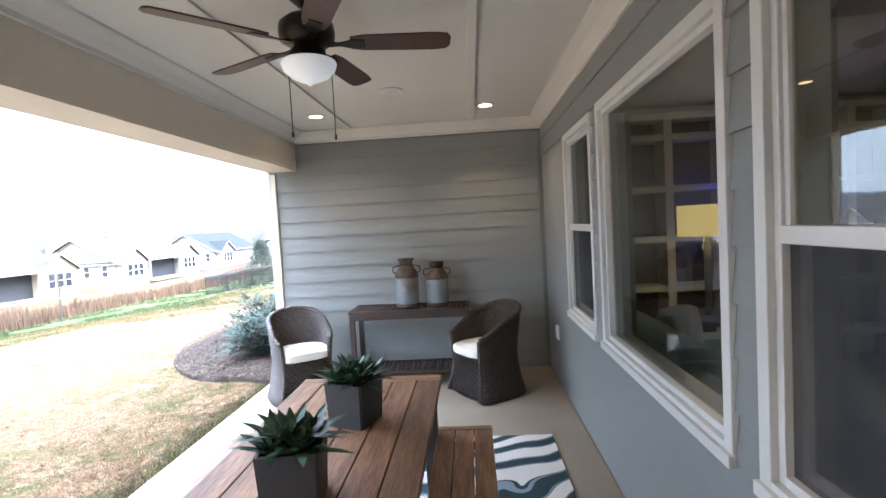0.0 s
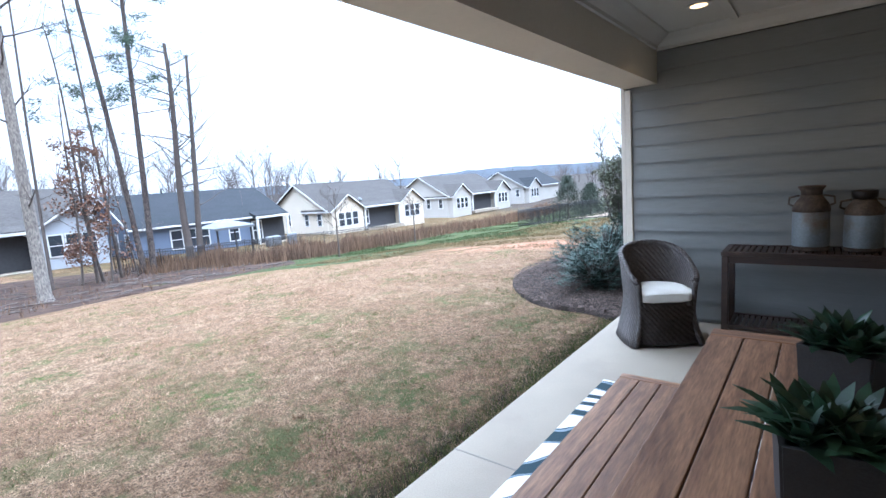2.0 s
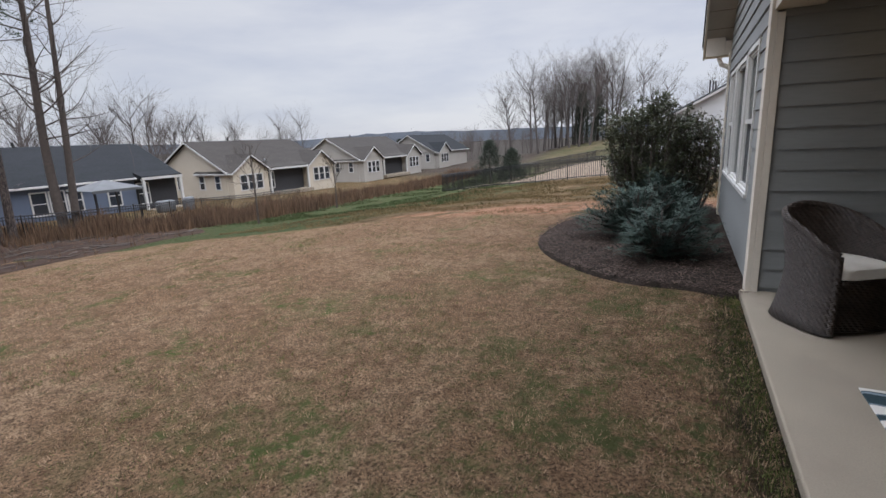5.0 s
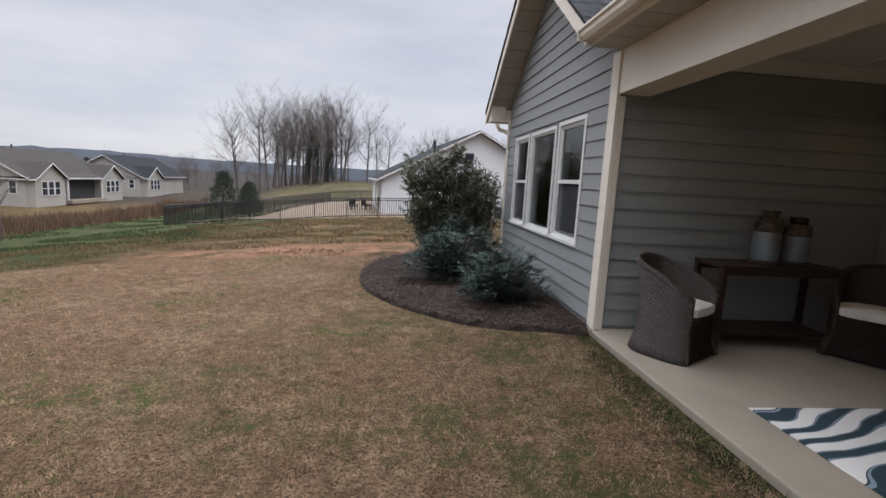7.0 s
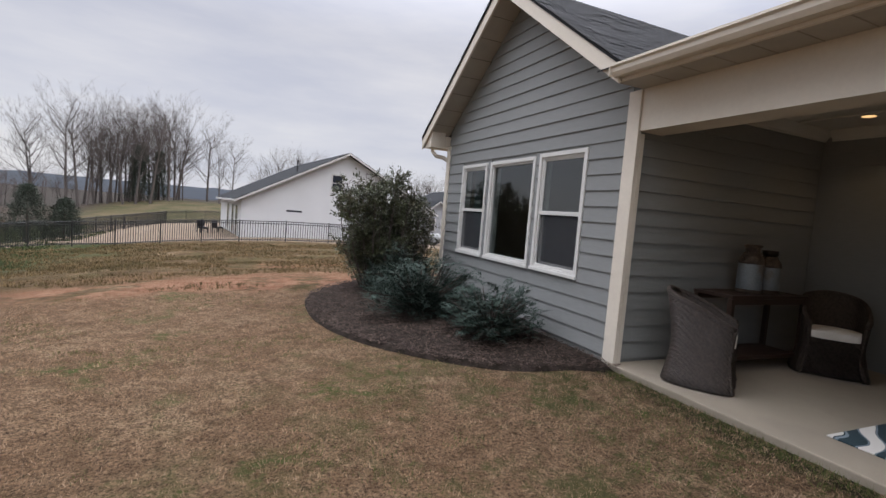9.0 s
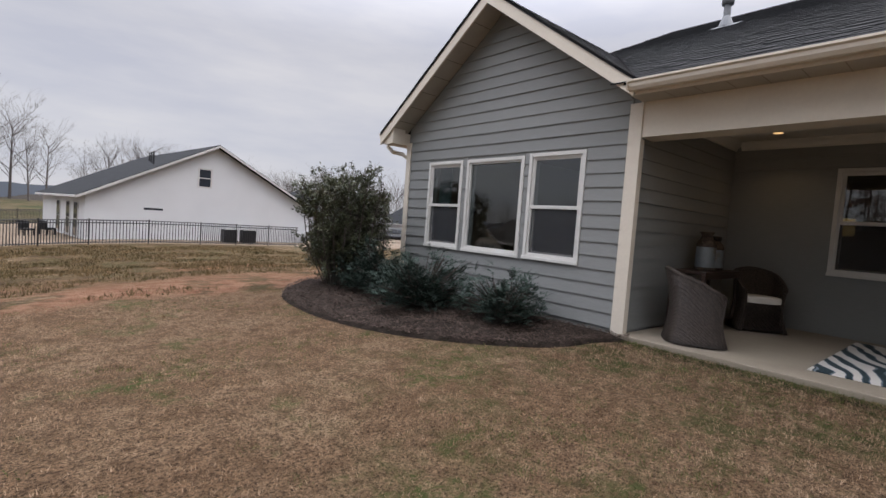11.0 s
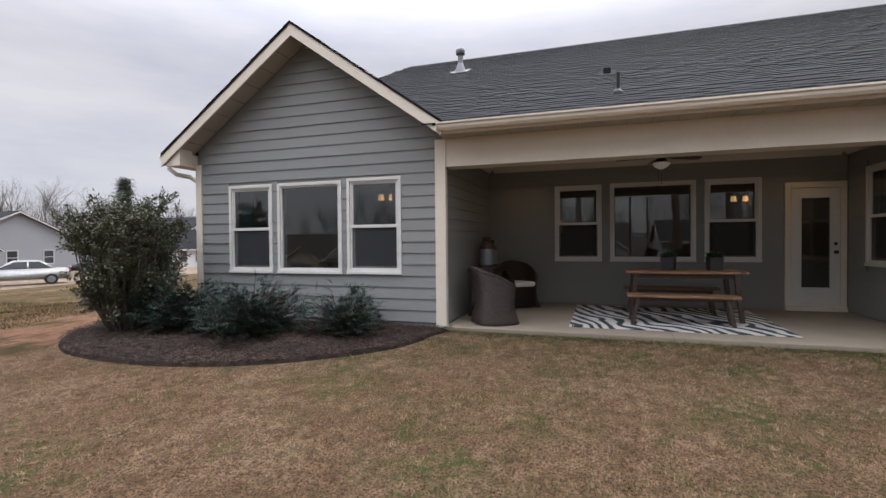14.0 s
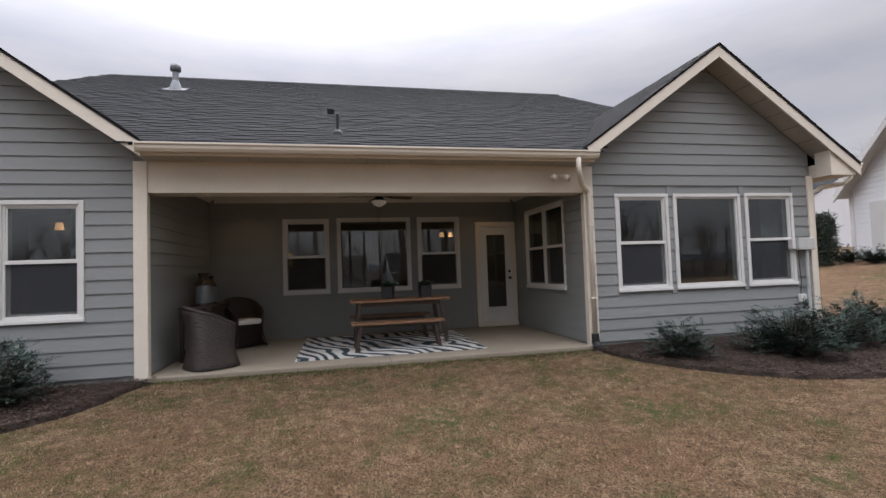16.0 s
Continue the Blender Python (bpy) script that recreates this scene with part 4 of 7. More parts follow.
downspout([(-0.15, -11.03, 2.68), (-0.15, -11.03, 2.55), (-0.12, -10.9, 2.45), (-0.06, -10.5, 2.40), (0.05, -10.42, 2.3), (0.05, -10.42, 0.05)], "cream downspout behind the meter box")


def roof_vent(x, y, h, r, label, cap=True):
    v = thing("roof_vent", label, "roof vent", at=pose(x, y, roof_z(x)))
    bm = bmesh.new()
    lathe(bm, [(r * 2.3, -0.12), (r * 2.2, -0.02), (r * 1.25, 0.18), (r * 1.15, 0.2)], 14)
    part("flashing", bm, GALV, v, smooth=True)
    part("base_plate", prism(bmesh.new(), [(-0.25, -0.25 * S + 0.006), (0.25, 0.25 * S + 0.006), (0.25, 0.25 * S + 0.014), (-0.25, -0.25 * S + 0.014)], "y", -0.24, 0.24), GALV, v)
    bm = tube(bmesh.new(), [(0, 0, 0.1), (0, 0, h)], r, 14)
    part("pipe", bm, GALV, v)
    if cap:
        bm = lathe(bmesh.new(), [(r * 0.8, h - 0.03), (r * 1.7, h - 0.01), (r * 1.75, h + 0.10), (r * 1.5, h + 0.15), (r * 0.4, h + 0.17)], 16)
        part("cap", bm, GALV, v, smooth=True)
    return v


roof_vent(5.9, 1.42, 0.46, 0.07, "galvanised flue vent with a round cap on the roof")
v = thing("vent_pipe", "thin dark plumbing vent pipe on the roof", "vent pipe", at=pose(0.45, -2.42, roof_z(0.45)))
part("pipe", tube(bmesh.new(), [(0, 0, -0.05), (0, 0, 0.29)], 0.026, 10), DARKMETAL, v)
part("boot", lathe(bmesh.new(), [(0.08, -0.05), (0.07, 0.02), (0.034, 0.06), (0.03, 0.07)], 12), DARKMETAL, v)
v = thing("box_vent", "small dark box vent on the shingles", "roof vent", at=pose(2.5, -2.3, roof_z(2.5)))
part("hood", boxed(-0.08, 0.08, -0.065, 0.065, -0.02, 0.08, bevel=0.01), SHINGLE_BLACK, v)
part("flange", prism(bmesh.new(), [(-0.2, -0.2 * S + 0.004), (0.2, 0.2 * S + 0.004), (0.2, 0.2 * S + 0.012), (-0.2, -0.2 * S + 0.012)], "y", -0.15, 0.15), SHINGLE, v)


# ---- things on the porch ----
def planks(parent, name, x0, x1, y0, y1, z0, z1, count, mat, gap=0.006, along="y"):
    step = ((x1 - x0) if along == "y" else (y1 - y0)) / count
    for i in range(count):
        if along == "y":
            bm = boxed(x0 + i * step + gap / 2, x0 + (i + 1) * step - gap / 2, y0, y1, z0, z1 + random.uniform(-0.001, 0.001), bevel=0.003)
        else:
            bm = boxed(x0, x1, y0 + i * step + gap / 2, y0 + (i + 1) * step - gap / 2, z0, z1 + random.uniform(-0.001, 0.001), bevel=0.003)
        part(name, bm, mat, parent)


def slanted_leg(bm, x0, y0, x1, y1, z, w=0.07, d=0.055):
    prof = [(-w / 2, -d / 2), (w / 2, -d / 2), (w / 2, d / 2), (-w / 2, d / 2)]
    lo = [bm.verts.new((x0 + p, y0 + q, 0.0)) for p, q in prof]
    hi = [bm.verts.new((x1 + p * 1.1, y1 + q * 1.1, z)) for p, q in prof]
    bm.faces.new(lo)
    bm.faces.new(hi[::-1])
    for i in range(4):
        bm.faces.new((lo[i], hi[i], hi[(i + 1) % 4], lo[(i + 1) % 4]))
    return bm


def plank_table(name, x0, x1, y0, y1, h, n, label, category, thick=0.035, end=0.10, leg_w=0.075):
    t = thing(name, label, category)
    planks(t, "top_plank", x0, x1, y0 + end, y1 - end, h - thick, h, n, WOOD)
    for a, b in ((y0, y0 + end - 0.004), (y1 - end + 0.004, y1)):
        part("end_board", boxed(x0, x1, a, b, h - thick, h, bevel=0.004), WOOD_END, t)
    bm = bmesh.new()
    ap = 0.07 if h > 0.6 else 0.05
    for q in ((x0 + 0.06, x0 + 0.08, y0 + 0.1, y1 - 0.1), (x1 - 0.08, x1 - 0.06, y0 + 0.1, y1 - 0.1)):
        box(bm, *q, h - thick - ap, h - thick - 0.001, 0.003)
    for a in (y0 + 0.12, y1 - 0.14):
        box(bm, x0 + 0.08, x1 - 0.08, a, a + 0.02, h - thick - ap, h - thick - 0.001, 0.003)
    part("apron", bm, LEG, t)
    for sx, xa in ((-1, x0 + 0.07), (1, x1 - 0.07)):
        for sy, ya in ((-1, y0 + 0.13), (1, y1 - 0.13)):
            part("leg", slanted_leg(bmesh.new(), xa, ya + sy * 0.06, xa, ya - sy * 0.02, h - thick - 0.002, leg_w, leg_w * 0.8), LEG, t)
    return t


plank_table("dining_table", 1.18, 2.0, -4.2, -2.55, 0.755, 6, "brown teak plank dining table with end boards on the rug", "table")
plank_table("bench", 0.74, 1.06, -4.0, -2.55, 0.44, 3, "teak plank bench with splayed dark legs on the lawn side", "bench", end=0.06, leg_w=0.06)
plank_table("bench", 1.96, 2.28, -4.0, -2.55, 0.44, 3, "teak plank bench tucked against the house side", "bench", end=0.06, leg_w=0.06)


def rug_material():
    m = bpy.data.materials.new("wave_stripe_rug")
    m.use_nodes = True
    n, l = m.node_tree.nodes, m.node_tree.links
    b = n["Principled BSDF"]
    b.inputs["Roughness"].default_value = 0.95
    geo = n.new("ShaderNodeNewGeometry")
    mp = n.new("ShaderNodeMapping")
    mp.inputs["Rotation"].default_value = (0, 0, radians(64))
    mp.inputs["Location"].default_value = (0.4, 0.15, 0)
    wv = n.new("ShaderNodeTexWave")
    wv.inputs["Scale"].default_value, wv.inputs["Distortion"].default_value = 1.45, 13.0
    wv.inputs["Detail"].default_value, wv.inputs["Detail Scale"].default_value = 1.6, 0.7
    r = n.new("ShaderNodeValToRGB")
    r.color_ramp.interpolation = "CONSTANT"
    r.color_ramp.elements[0].color = (0.009, 0.027, 0.035, 1)
    r.color_ramp.elements[1].position, r.color_ramp.elements[1].color = 0.47, (0.55, 0.53, 0.49, 1)
    e = r.color_ramp.elements.new(0.27)
    e.color = (0.16, 0.2, 0.23, 1)
    e = r.color_ramp.elements.new(0.41)
    e.color = (0.009, 0.027, 0.035, 1)
    l.new(geo.outputs["Position"], mp.inputs["Vector"])
    l.new(mp.outputs["Vector"], wv.inputs["Vector"])
    l.new(wv.outputs["Fac"], r.inputs["Fac"])
    l.new(r.outputs["Color"], b.inputs["Base Color"])
    bn = n.new("ShaderNodeTexNoise")
    bn.inputs["Scale"].default_value = 260
    bp = n.new("ShaderNodeBump")
    bp.inputs["Strength"].default_value, bp.inputs["Distance"].default_value = 0.4, 0.004
    l.new(geo.outputs["Position"], bn.inputs["Vector"])
    l.new(bn.outputs["Fac"], bp.inputs["Height"])
    l.new(bp.outputs["Normal"], b.inputs["Normal"])
    return m


rug = part("rug", boxed(0.34, 2.75, -4.56, -1.75, 0.001, 0.011, bevel=0.004), rug_material())
tagged(rug, "dark teal and cream wave-striped outdoor rug on the patio", "rug")


def wicker_material():
    m = WICKER.copy()
    m.name = "woven_wicker"
    n, l = m.node_tree.nodes, m.node_tree.links
    b = n["Principled BSDF"]
    geo = n.new("ShaderNodeNewGeometry")
    tc = n.new("ShaderNodeTexCoord")
    w1 = n.new("ShaderNodeTexWave")
    w1.bands_direction = "Z"
    w1.inputs["Scale"].default_value, w1.inputs["Distortion"].default_value = 28.0, 0.6
    w2 = n.new("ShaderNodeTexWave")
    w2.bands_direction = "DIAGONAL"
    w2.inputs["Scale"].default_value = 14.0
    l.new(tc.outputs["Object"], w1.inputs["Vector"])
    l.new(tc.outputs["Object"], w2.inputs["Vector"])
    mm = n.new("ShaderNodeMath")
    mm.operation = "ADD"
    l.new(w1.outputs["Fac"], mm.inputs[0])
    l.new(w2.outputs["Fac"], mm.inputs[1])
    bp = n.new("ShaderNodeBump")
    bp.inputs["Strength"].default_value, bp.inputs["Distance"].default_value = 0.9, 0.006
    l.new(mm.outputs["Value"], bp.inputs["Height"])
    l.new(bp.outputs["Normal"], b.inputs["Normal"])
    return m


WOVEN = wicker_material()


def wicker_chair():
    """A barrel armchair; its front looks along +x."""
    c = thing("wicker_chair", "brown woven wicker barrel armchair with a cream seat cushion", "chair", "wicker chairs by the console")

    def foot(a):
        r = 0.285 / (abs(math.cos(a)) ** 3.2 + abs(math.sin(a)) ** 3.2) ** (1 / 3.2)
        return Vector((math.cos(a), math.sin(a), 0)) * r

    def rim(a):
        t = (1 - math.cos(a)) / 2
        return 0.55 + 0.28 * max(0.0, (t - 0.14) / 0.86) ** 0.9

    open_a = radians(47)
    n = 40
    angs = [open_a + (2 * math.pi - 2 * open_a) * i / n for i in range(n + 1)]
    bm = bmesh.new()
    outer, inner = [], []
    for a in angs:
        p = foot(a)
        top = rim(a)
        lean = Vector((-0.075, 0, 0)) * max(0, -math.cos(a))
        colo, coli = [], []
        for s in np.linspace(0, 1, 9):
            z = 0.012 + (top - 0.012) * s
            flare = 1.20 - 0.25 * math.sin(min(1, s * 1.7) * math.pi / 2) + 0.16 * max(0, s - 0.5)
            q = p * flare + lean * s * s
            colo.append(bm.verts.new((q.x, q.y, z)))
            q2 = q - p.normalized() * 0.035
            coli.append(bm.verts.new((q2.x, q2.y, max(z, 0.012))))
        outer.append(colo)
        inner.append(coli)
    for i in range(n):
        for j in range(8):
            bm.faces.new((outer[i][j], outer[i + 1][j], outer[i + 1][j + 1], outer[i][j + 1]))
            bm.faces.new((inner[i][j], inner[i][j + 1], inner[i + 1][j + 1], inner[i + 1][j]))
        bm.faces.new((outer[i][8], outer[i + 1][8], inner[i + 1][8], inner[i][8]))
        bm.faces.new((outer[i][0], inner[i][0], inner[i + 1][0], outer[i + 1][0]))
    for i in (0, n):
        for j in range(8):
            f = (outer[i][j], outer[i][j + 1], inner[i][j + 1], inner[i][j])
            bm.faces.new(f)
    crest = [(v.co + w.co) / 2 for v, w in ((o[8], q[8]) for o, q in zip(outer, inner))]
    fronts = [[(o.co + q.co) / 2 for o, q in zip(outer[i], inner[i])] for i in (0, n)]
    part("shell", bm, WOVEN, c, smooth=True)
    part("top_roll", tube(bmesh.new(), [p + Vector((0, 0, 0.004)) for p in crest], 0.026, 8), WOVEN, c, "rolled wicker rim", smooth=True)
    for fr in fronts:
        part("front_roll", tube(bmesh.new(), fr, 0.023, 8), WOVEN, c, smooth=True)
    fa = [open_a * (1 - 2 * i / 10) for i in range(11)]
    bm = bmesh.new()
    rows = []
    for a in fa:
        p = Vector((foot(open_a).x * 1.0, foot(open_a).x * math.tan(a) if abs(a) < 1.3 else 0, 0))
        p.y = foot(open_a).y * (a / open_a) * 0.97
        bulge = 0.035 * math.cos(a / open_a * math.pi / 2)
        rows.append([bm.verts.new(((p.x + bulge) * k, p.y * (1.08 if z < 0.1 else 1), z)) for z, k in ((0.03, 1.08), (0.12, 1.02), (0.25, 0.98), (0.39, 0.99))])
    for i in range(10):
        for j in range(3):
            bm.faces.new((rows[i][j], rows[i + 1][j], rows[i + 1][j + 1], rows[i][j + 1]))
    r = bmesh.ops.solidify(bm, geom=bm.faces[:], thickness=0.02)
    part("front_apron", bm, WOVEN, c, smooth=True)
    bm = bmesh.new()
    ring = [foot(2 * math.pi * k / 28) * 0.94 for k in range(28)]
    ring = [Vector((min(p.x, 0.235), p.y, 0)) for p in ring]
    prism(bm, [(p.x, p.y) for p in ring], "z", 0.36, 0.392)
    part("seat_deck", bm, WOVEN, c)
    bm = bmesh.new()
    prism(bm, [(p.x * 0.99 + 0.008, p.y * 0.95) for p in ring], "z", 0.394, 0.47)
    bmesh.ops.bevel(bm, geom=bm.edges[:], offset=0.024, segments=3, affect="EDGES", profile=0.6)
    part("seat_cushion", bm, CUSHION, c, "cream seat cushion", smooth=True)
    return c


chair = wicker_chair()
chair.matrix_world = pose(2.28, -0.74, 0, 0, 0, 215)
copy_thing(chair, pose(0.45, -0.66, 0, 0, 0, -57))


def console():
    t = thing("console_table", "dark stained slatted wooden console against the siding", "console table")
    x0, x1, y0, y1, h = 0.92, 2.16, -0.54, -0.10, 0.79
    part("top_frame", box(box(box(box(bmesh.new(), x0, x1, y0, y0 + 0.05, h - 0.035, h, 0.003), x0, x1, y1 - 0.05, y1, h - 0.035, h, 0.003),
         x0, x0 + 0.05, y0 + 0.051, y1 - 0.051, h - 0.035, h, 0.003), x1 - 0.05, x1, y0 + 0.051, y1 - 0.051, h - 0.035, h, 0.003), WOOD_DARK, t)
    for z, nm in ((h, "top_slat"), (0.16, "shelf_slat")):
        k = 26
        for i in range(k):
            a = x0 + 0.055 + (x1 - x0 - 0.11) * i / k
            part(nm, boxed(a, a + 0.030, y0 + 0.052, y1 - 0.052, z - 0.025, z - 0.004, bevel=0.002), WOOD_DARK, t)
    part("shelf_frame", box(box(bmesh.new(), x0 + 0.02, x1 - 0.02, y0 + 0.01, y0 + 0.05, 0.125, 0.16, 0.003), x0 + 0.02, x1 - 0.02, y1 - 0.05, y1 - 0.01, 0.125, 0.16, 0.003), WOOD_DARK, t)
    part("apron", box(box(bmesh.new(), x0 + 0.05, x1 - 0.05, y0 + 0.015, y0 + 0.035, h - 0.095, h - 0.037, 0.003), x0 + 0.05, x1 - 0.05, y1 - 0.035, y1 - 0.015, h - 0.095, h - 0.037, 0.003), WOOD_DARK, t)
    for a in (x0 + 0.005, x1 - 0.055):
        for b in (y0 + 0.005, y1 - 0.055):
            part("leg", boxed(a, a + 0.05, b, b + 0.05, 0.0, h - 0.037, bevel=0.004), WOOD_DARK, t)


console()


def milk_can(x, y, h, r, lid, label):
    c = thing("milk_can", label, "milk can", "milk cans on the console", at=pose(x, y, 0.791))
    k = h / 0.5
    prof = [(r * 0.96, 0.0), (r * 1.0, 0.012 * k), (r, 0.30 * k), (r * 0.99, 0.315 * k)]
    part("body", lathe(bmesh.new(), prof, 28), CANBODY, c, smooth=True)
    prof = [(r * 1.005, 0.30 * k), (r * 1.01, 0.325 * k), (r * 0.9, 0.365 * k), (r * 0.62, 0.41 * k), (r * 0.58, 0.43 * k)]
    part("shoulder", lathe(bmesh.new(), prof, 28), RUST, c, "rusty shoulder", smooth=True)
    prof = [(r * 0.57, 0.425 * k), (r * 0.57, 0.46 * k), (r * 0.72, 0.485 * k), (r * 0.74, 0.495 * k), (r * 0.5, 0.5 * k)]
    if lid:
        prof = [(r * 0.58, 0.425 * k), (r * 0.6, 0.44 * k), (r * 0.66, 0.445 * k), (r * 0.66, 0.495 * k), (r * 0.6, 0.5 * k), (r * 0.2, 0.503 * k)]
    part("neck", lathe(bmesh.new(), prof, 24), RUST if not lid else BRONZE, c, "flared rim" if not lid else "dark lid", smooth=True)
    for s in (-1, 1):
        bm = tube(bmesh.new(), [(s * r * 0.86, 0, 0.34 * k), (s * r * 1.2, 0, 0.36 * k), (s * r * 1.16, 0, 0.41 * k), (s * r * 0.62, 0, 0.425 * k)], 0.009, 6)
        part("handle", bm, RUST, c, smooth=True)
    part("base_band", lathe(bmesh.new(), [(r * 1.01, 0.0), (r * 1.03, 0.004), (r * 1.03, 0.028 * k), (r * 1.0, 0.032 * k)], 28), RUST, c)
    return c


milk_can(1.51, -0.29, 0.51, 0.122, False, "tall weathered galvanised milk can with a rusty open neck")
milk_can(1.83, -0.28, 0.46, 0.118, True, "shorter weathered milk can with a dark lid")


def succulent_pot():
    c = thing("planter", "square charcoal planter of dark green agave rosettes on the table", "potted plant", "planters on the table")
    w0, w1, h = 0.088, 0.098, 0.20
    bm = bmesh.new()
    lo = [bm.verts.new((sx * w0, sy * w0, 0)) for sx, sy in ((-1, -1), (1, -1), (1, 1), (-1, 1))]
    hi = [bm.verts.new((sx * w1, sy * w1, h)) for sx, sy in ((-1, -1), (1, -1), (1, 1), (-1, 1))]
    ih = [bm.verts.new((sx * (w1 - 0.012), sy * (w1 - 0.012), h)) for sx, sy in ((-1, -1), (1, -1), (1, 1), (-1, 1))]
    il = [bm.verts.new((sx * (w1 - 0.014), sy * (w1 - 0.014), h - 0.03)) for sx, sy in ((-1, -1), (1, -1), (1, 1), (-1, 1))]
    bm.faces.new(lo)
    bm.faces.new(il)
    for i in range(4):
        j = (i + 1) % 4
        bm.faces.new((lo[i], lo[j], hi[j], hi[i]))
        bm.faces.new((hi[i], hi[j], ih[j], ih[i]))
        bm.faces.new((ih[i], ih[j], il[j], il[i]))
    es = [e for e in bm.edges if abs(e.verts[0].co.z - e.verts[1].co.z) > 0.1]
    bmesh.ops.bevel(bm, geom=es, offset=0.006, segments=2, affect="EDGES")
    part("pot", bm, PLANTER, c)
    rnd = random.Random(3)
    for cx, cy, cz, big in ((0.0, 0.0, 0.2, 1.0), (-0.055, 0.04, 0.19, 0.85), (0.05, 0.05, 0.19, 0.85), (0.04, -0.055, 0.19, 0.9), (-0.05, -0.05, 0.19, 0.85)):
        for k in range(22):
            bm = bmesh.new()
            a = k * 2.39996 + rnd.uniform(-0.2, 0.2)
            e = radians(16 + 62 * (k / 22) + rnd.uniform(-7, 7))
            ln = big * rnd.uniform(0.155, 0.225) * (1 - 0.3 * k / 22)
            dirv = Vector((math.cos(a) * math.cos(e), math.sin(a) * math.cos(e), math.sin(e)))
            side = Vector((-math.sin(a), math.cos(a), 0))
            up = side.cross(dirv) * -1
            prev = None
            for s, wd in ((0, 0.012), (0.35, 0.019), (0.7, 0.013), (1.0, 0.0008)):
                p = Vector((cx, cy, cz)) + dirv * ln * s + Vector((0, 0, -0.06 * s * s * ln / 0.15 * 0.6))
                q = [bm.verts.new(p - side * wd), bm.verts.new(p - up * 0.006 * (1 - s)), bm.verts.new(p + side * wd)]
                if prev:
                    bm.faces.new((prev[0], prev[1], q[1], q[0]))
                    bm.faces.new((prev[1], prev[2], q[2], q[1]))
                    bm.faces.new((prev[2], prev[0], q[0], q[2]))
                prev = q
            part("leaf", bm, SUCC, c)
    return c


pot = succulent_pot()
pot.matrix_world = pose(1.60, -3.84, 0.757, 0, 0, 8)
copy_thing(pot, pose(1.645, -3.20, 0.757, 0, 0, -20))


def ceiling_fan(x, y, turn):
    c = thing("ceiling_fan", "dark bronze five-blade ceiling fan with an opal bowl light", "ceiling fan", at=pose(x, y, 2.765, 0, 0, turn))
    part("canopy", lathe(bmesh.new(), [(0.075, -0.0255), (0.075, -0.045), (0.03, -0.085), (0.02, -0.09)], 20), BRONZE, c, smooth=True)
    part("downrod", tube(bmesh.new(), [(0, 0, -0.09), (0, 0, -0.14)], 0.014, 10), BRONZE, c)
    part("motor_housing", lathe(bmesh.new(), [(0.03, -0.12), (0.09, -0.135), (0.125, -0.165), (0.13, -0.20), (0.125, -0.235), (0.09, -0.26), (0.05, -0.27)], 28), BRONZE, c, smooth=True)
    part("light_fitter", lathe(bmesh.new(), [(0.05, -0.265), (0.08, -0.285), (0.085, -0.315), (0.12, -0.325), (0.125, -0.335)], 24), BRONZE, c, smooth=True)
    part("bowl_shade", lathe(bmesh.new(), [(0.124, -0.335), (0.128, -0.345), (0.118, -0.375), (0.085, -0.405), (0.045, -0.425), (0.015, -0.435), (0.006, -0.445)], 28), OPAL, c, "white opal glass bowl", smooth=True)
    for k in range(5):
        m = Matrix.Rotation(2 * math.pi * k / 5, 4, "Z")
        bm = bmesh.new()
        outline = [(0.20, -0.045), (0.26, -0.058), (0.60, -0.066), (0.655, -0.058), (0.672, -0.03), (0.672, 0.03), (0.655, 0.058), (0.60, 0.066), (0.26, 0.058), (0.20, 0.045)]
        prism(bm, outline, "z", -0.004, 0.004)
        bmesh.ops.transform(bm, matrix=m @ Matrix.Translation((0, 0, -0.25)) @ Matrix.Rotation(radians(-12), 4, "X"), verts=bm.verts[:])
        blade = part("blade", bm, FANWOOD, c)
        bm = bmesh.new()
        prism(bm, [(0.09, -0.02), (0.15, -0.014), (0.21, -0.035), (0.27, -0.03), (0.27, 0.03), (0.21, 0.035), (0.15, 0.014), (0.09, 0.02)], "z", -0.008, -0.003)
        bmesh.ops.transform(bm, matrix=m @ Matrix.Translation((0, 0, -0.251)) @ Matrix.Rotation(radians(-12), 4, "X"), verts=bm.verts[:])
        part("blade_iron", bm, BRONZE, blade)
    for sx, ln in ((-0.1, 0.34), (0.1, 0.36)):
        bm = tube(bmesh.new(), [(sx, 0.02, -0.31), (sx, 0.02, -0.31 - ln)], 0.0022, 5)
        tube(bm, [(sx, 0.02, -0.31 - ln), (sx, 0.02, -0.335 - ln)], 0.006, 6)
        part("pull_chain", bm, BRONZE, c)


ceiling_fan(1.50, -3.08, 8)


def downlight(x, y, z=2.74, label="lit recessed downlight with a white ring in the porch ceiling", power=6.0):
    c = thing("downlight", label, "downlight", "recessed porch lights", at=pose(x, y, z))
    bm = lathe(bmesh.new(), [(0.062, -0.001), (0.064, -0.008), (0.085, -0.006), (0.09, -0.0005)], 24)
    part("trim_ring", bm, VINYL, c, smooth=True)
    part("lens", lathe(bmesh.new(), [(0.061, -0.009), (0.03, -0.0125), (0.004, -0.0135)], 20), BULB, c)
    ld = bpy.data.lights.new("downlight_lamp", "SPOT")
    ld.energy, ld.color, ld.spot_size, ld.spot_blend, ld.shadow_soft_size = power, (1.0, 0.66, 0.34), radians(125), 0.7, 0.05
    lo = new("downlight_lamp", ld)
    lo.matrix_world = pose(x, y, z - 0.03)


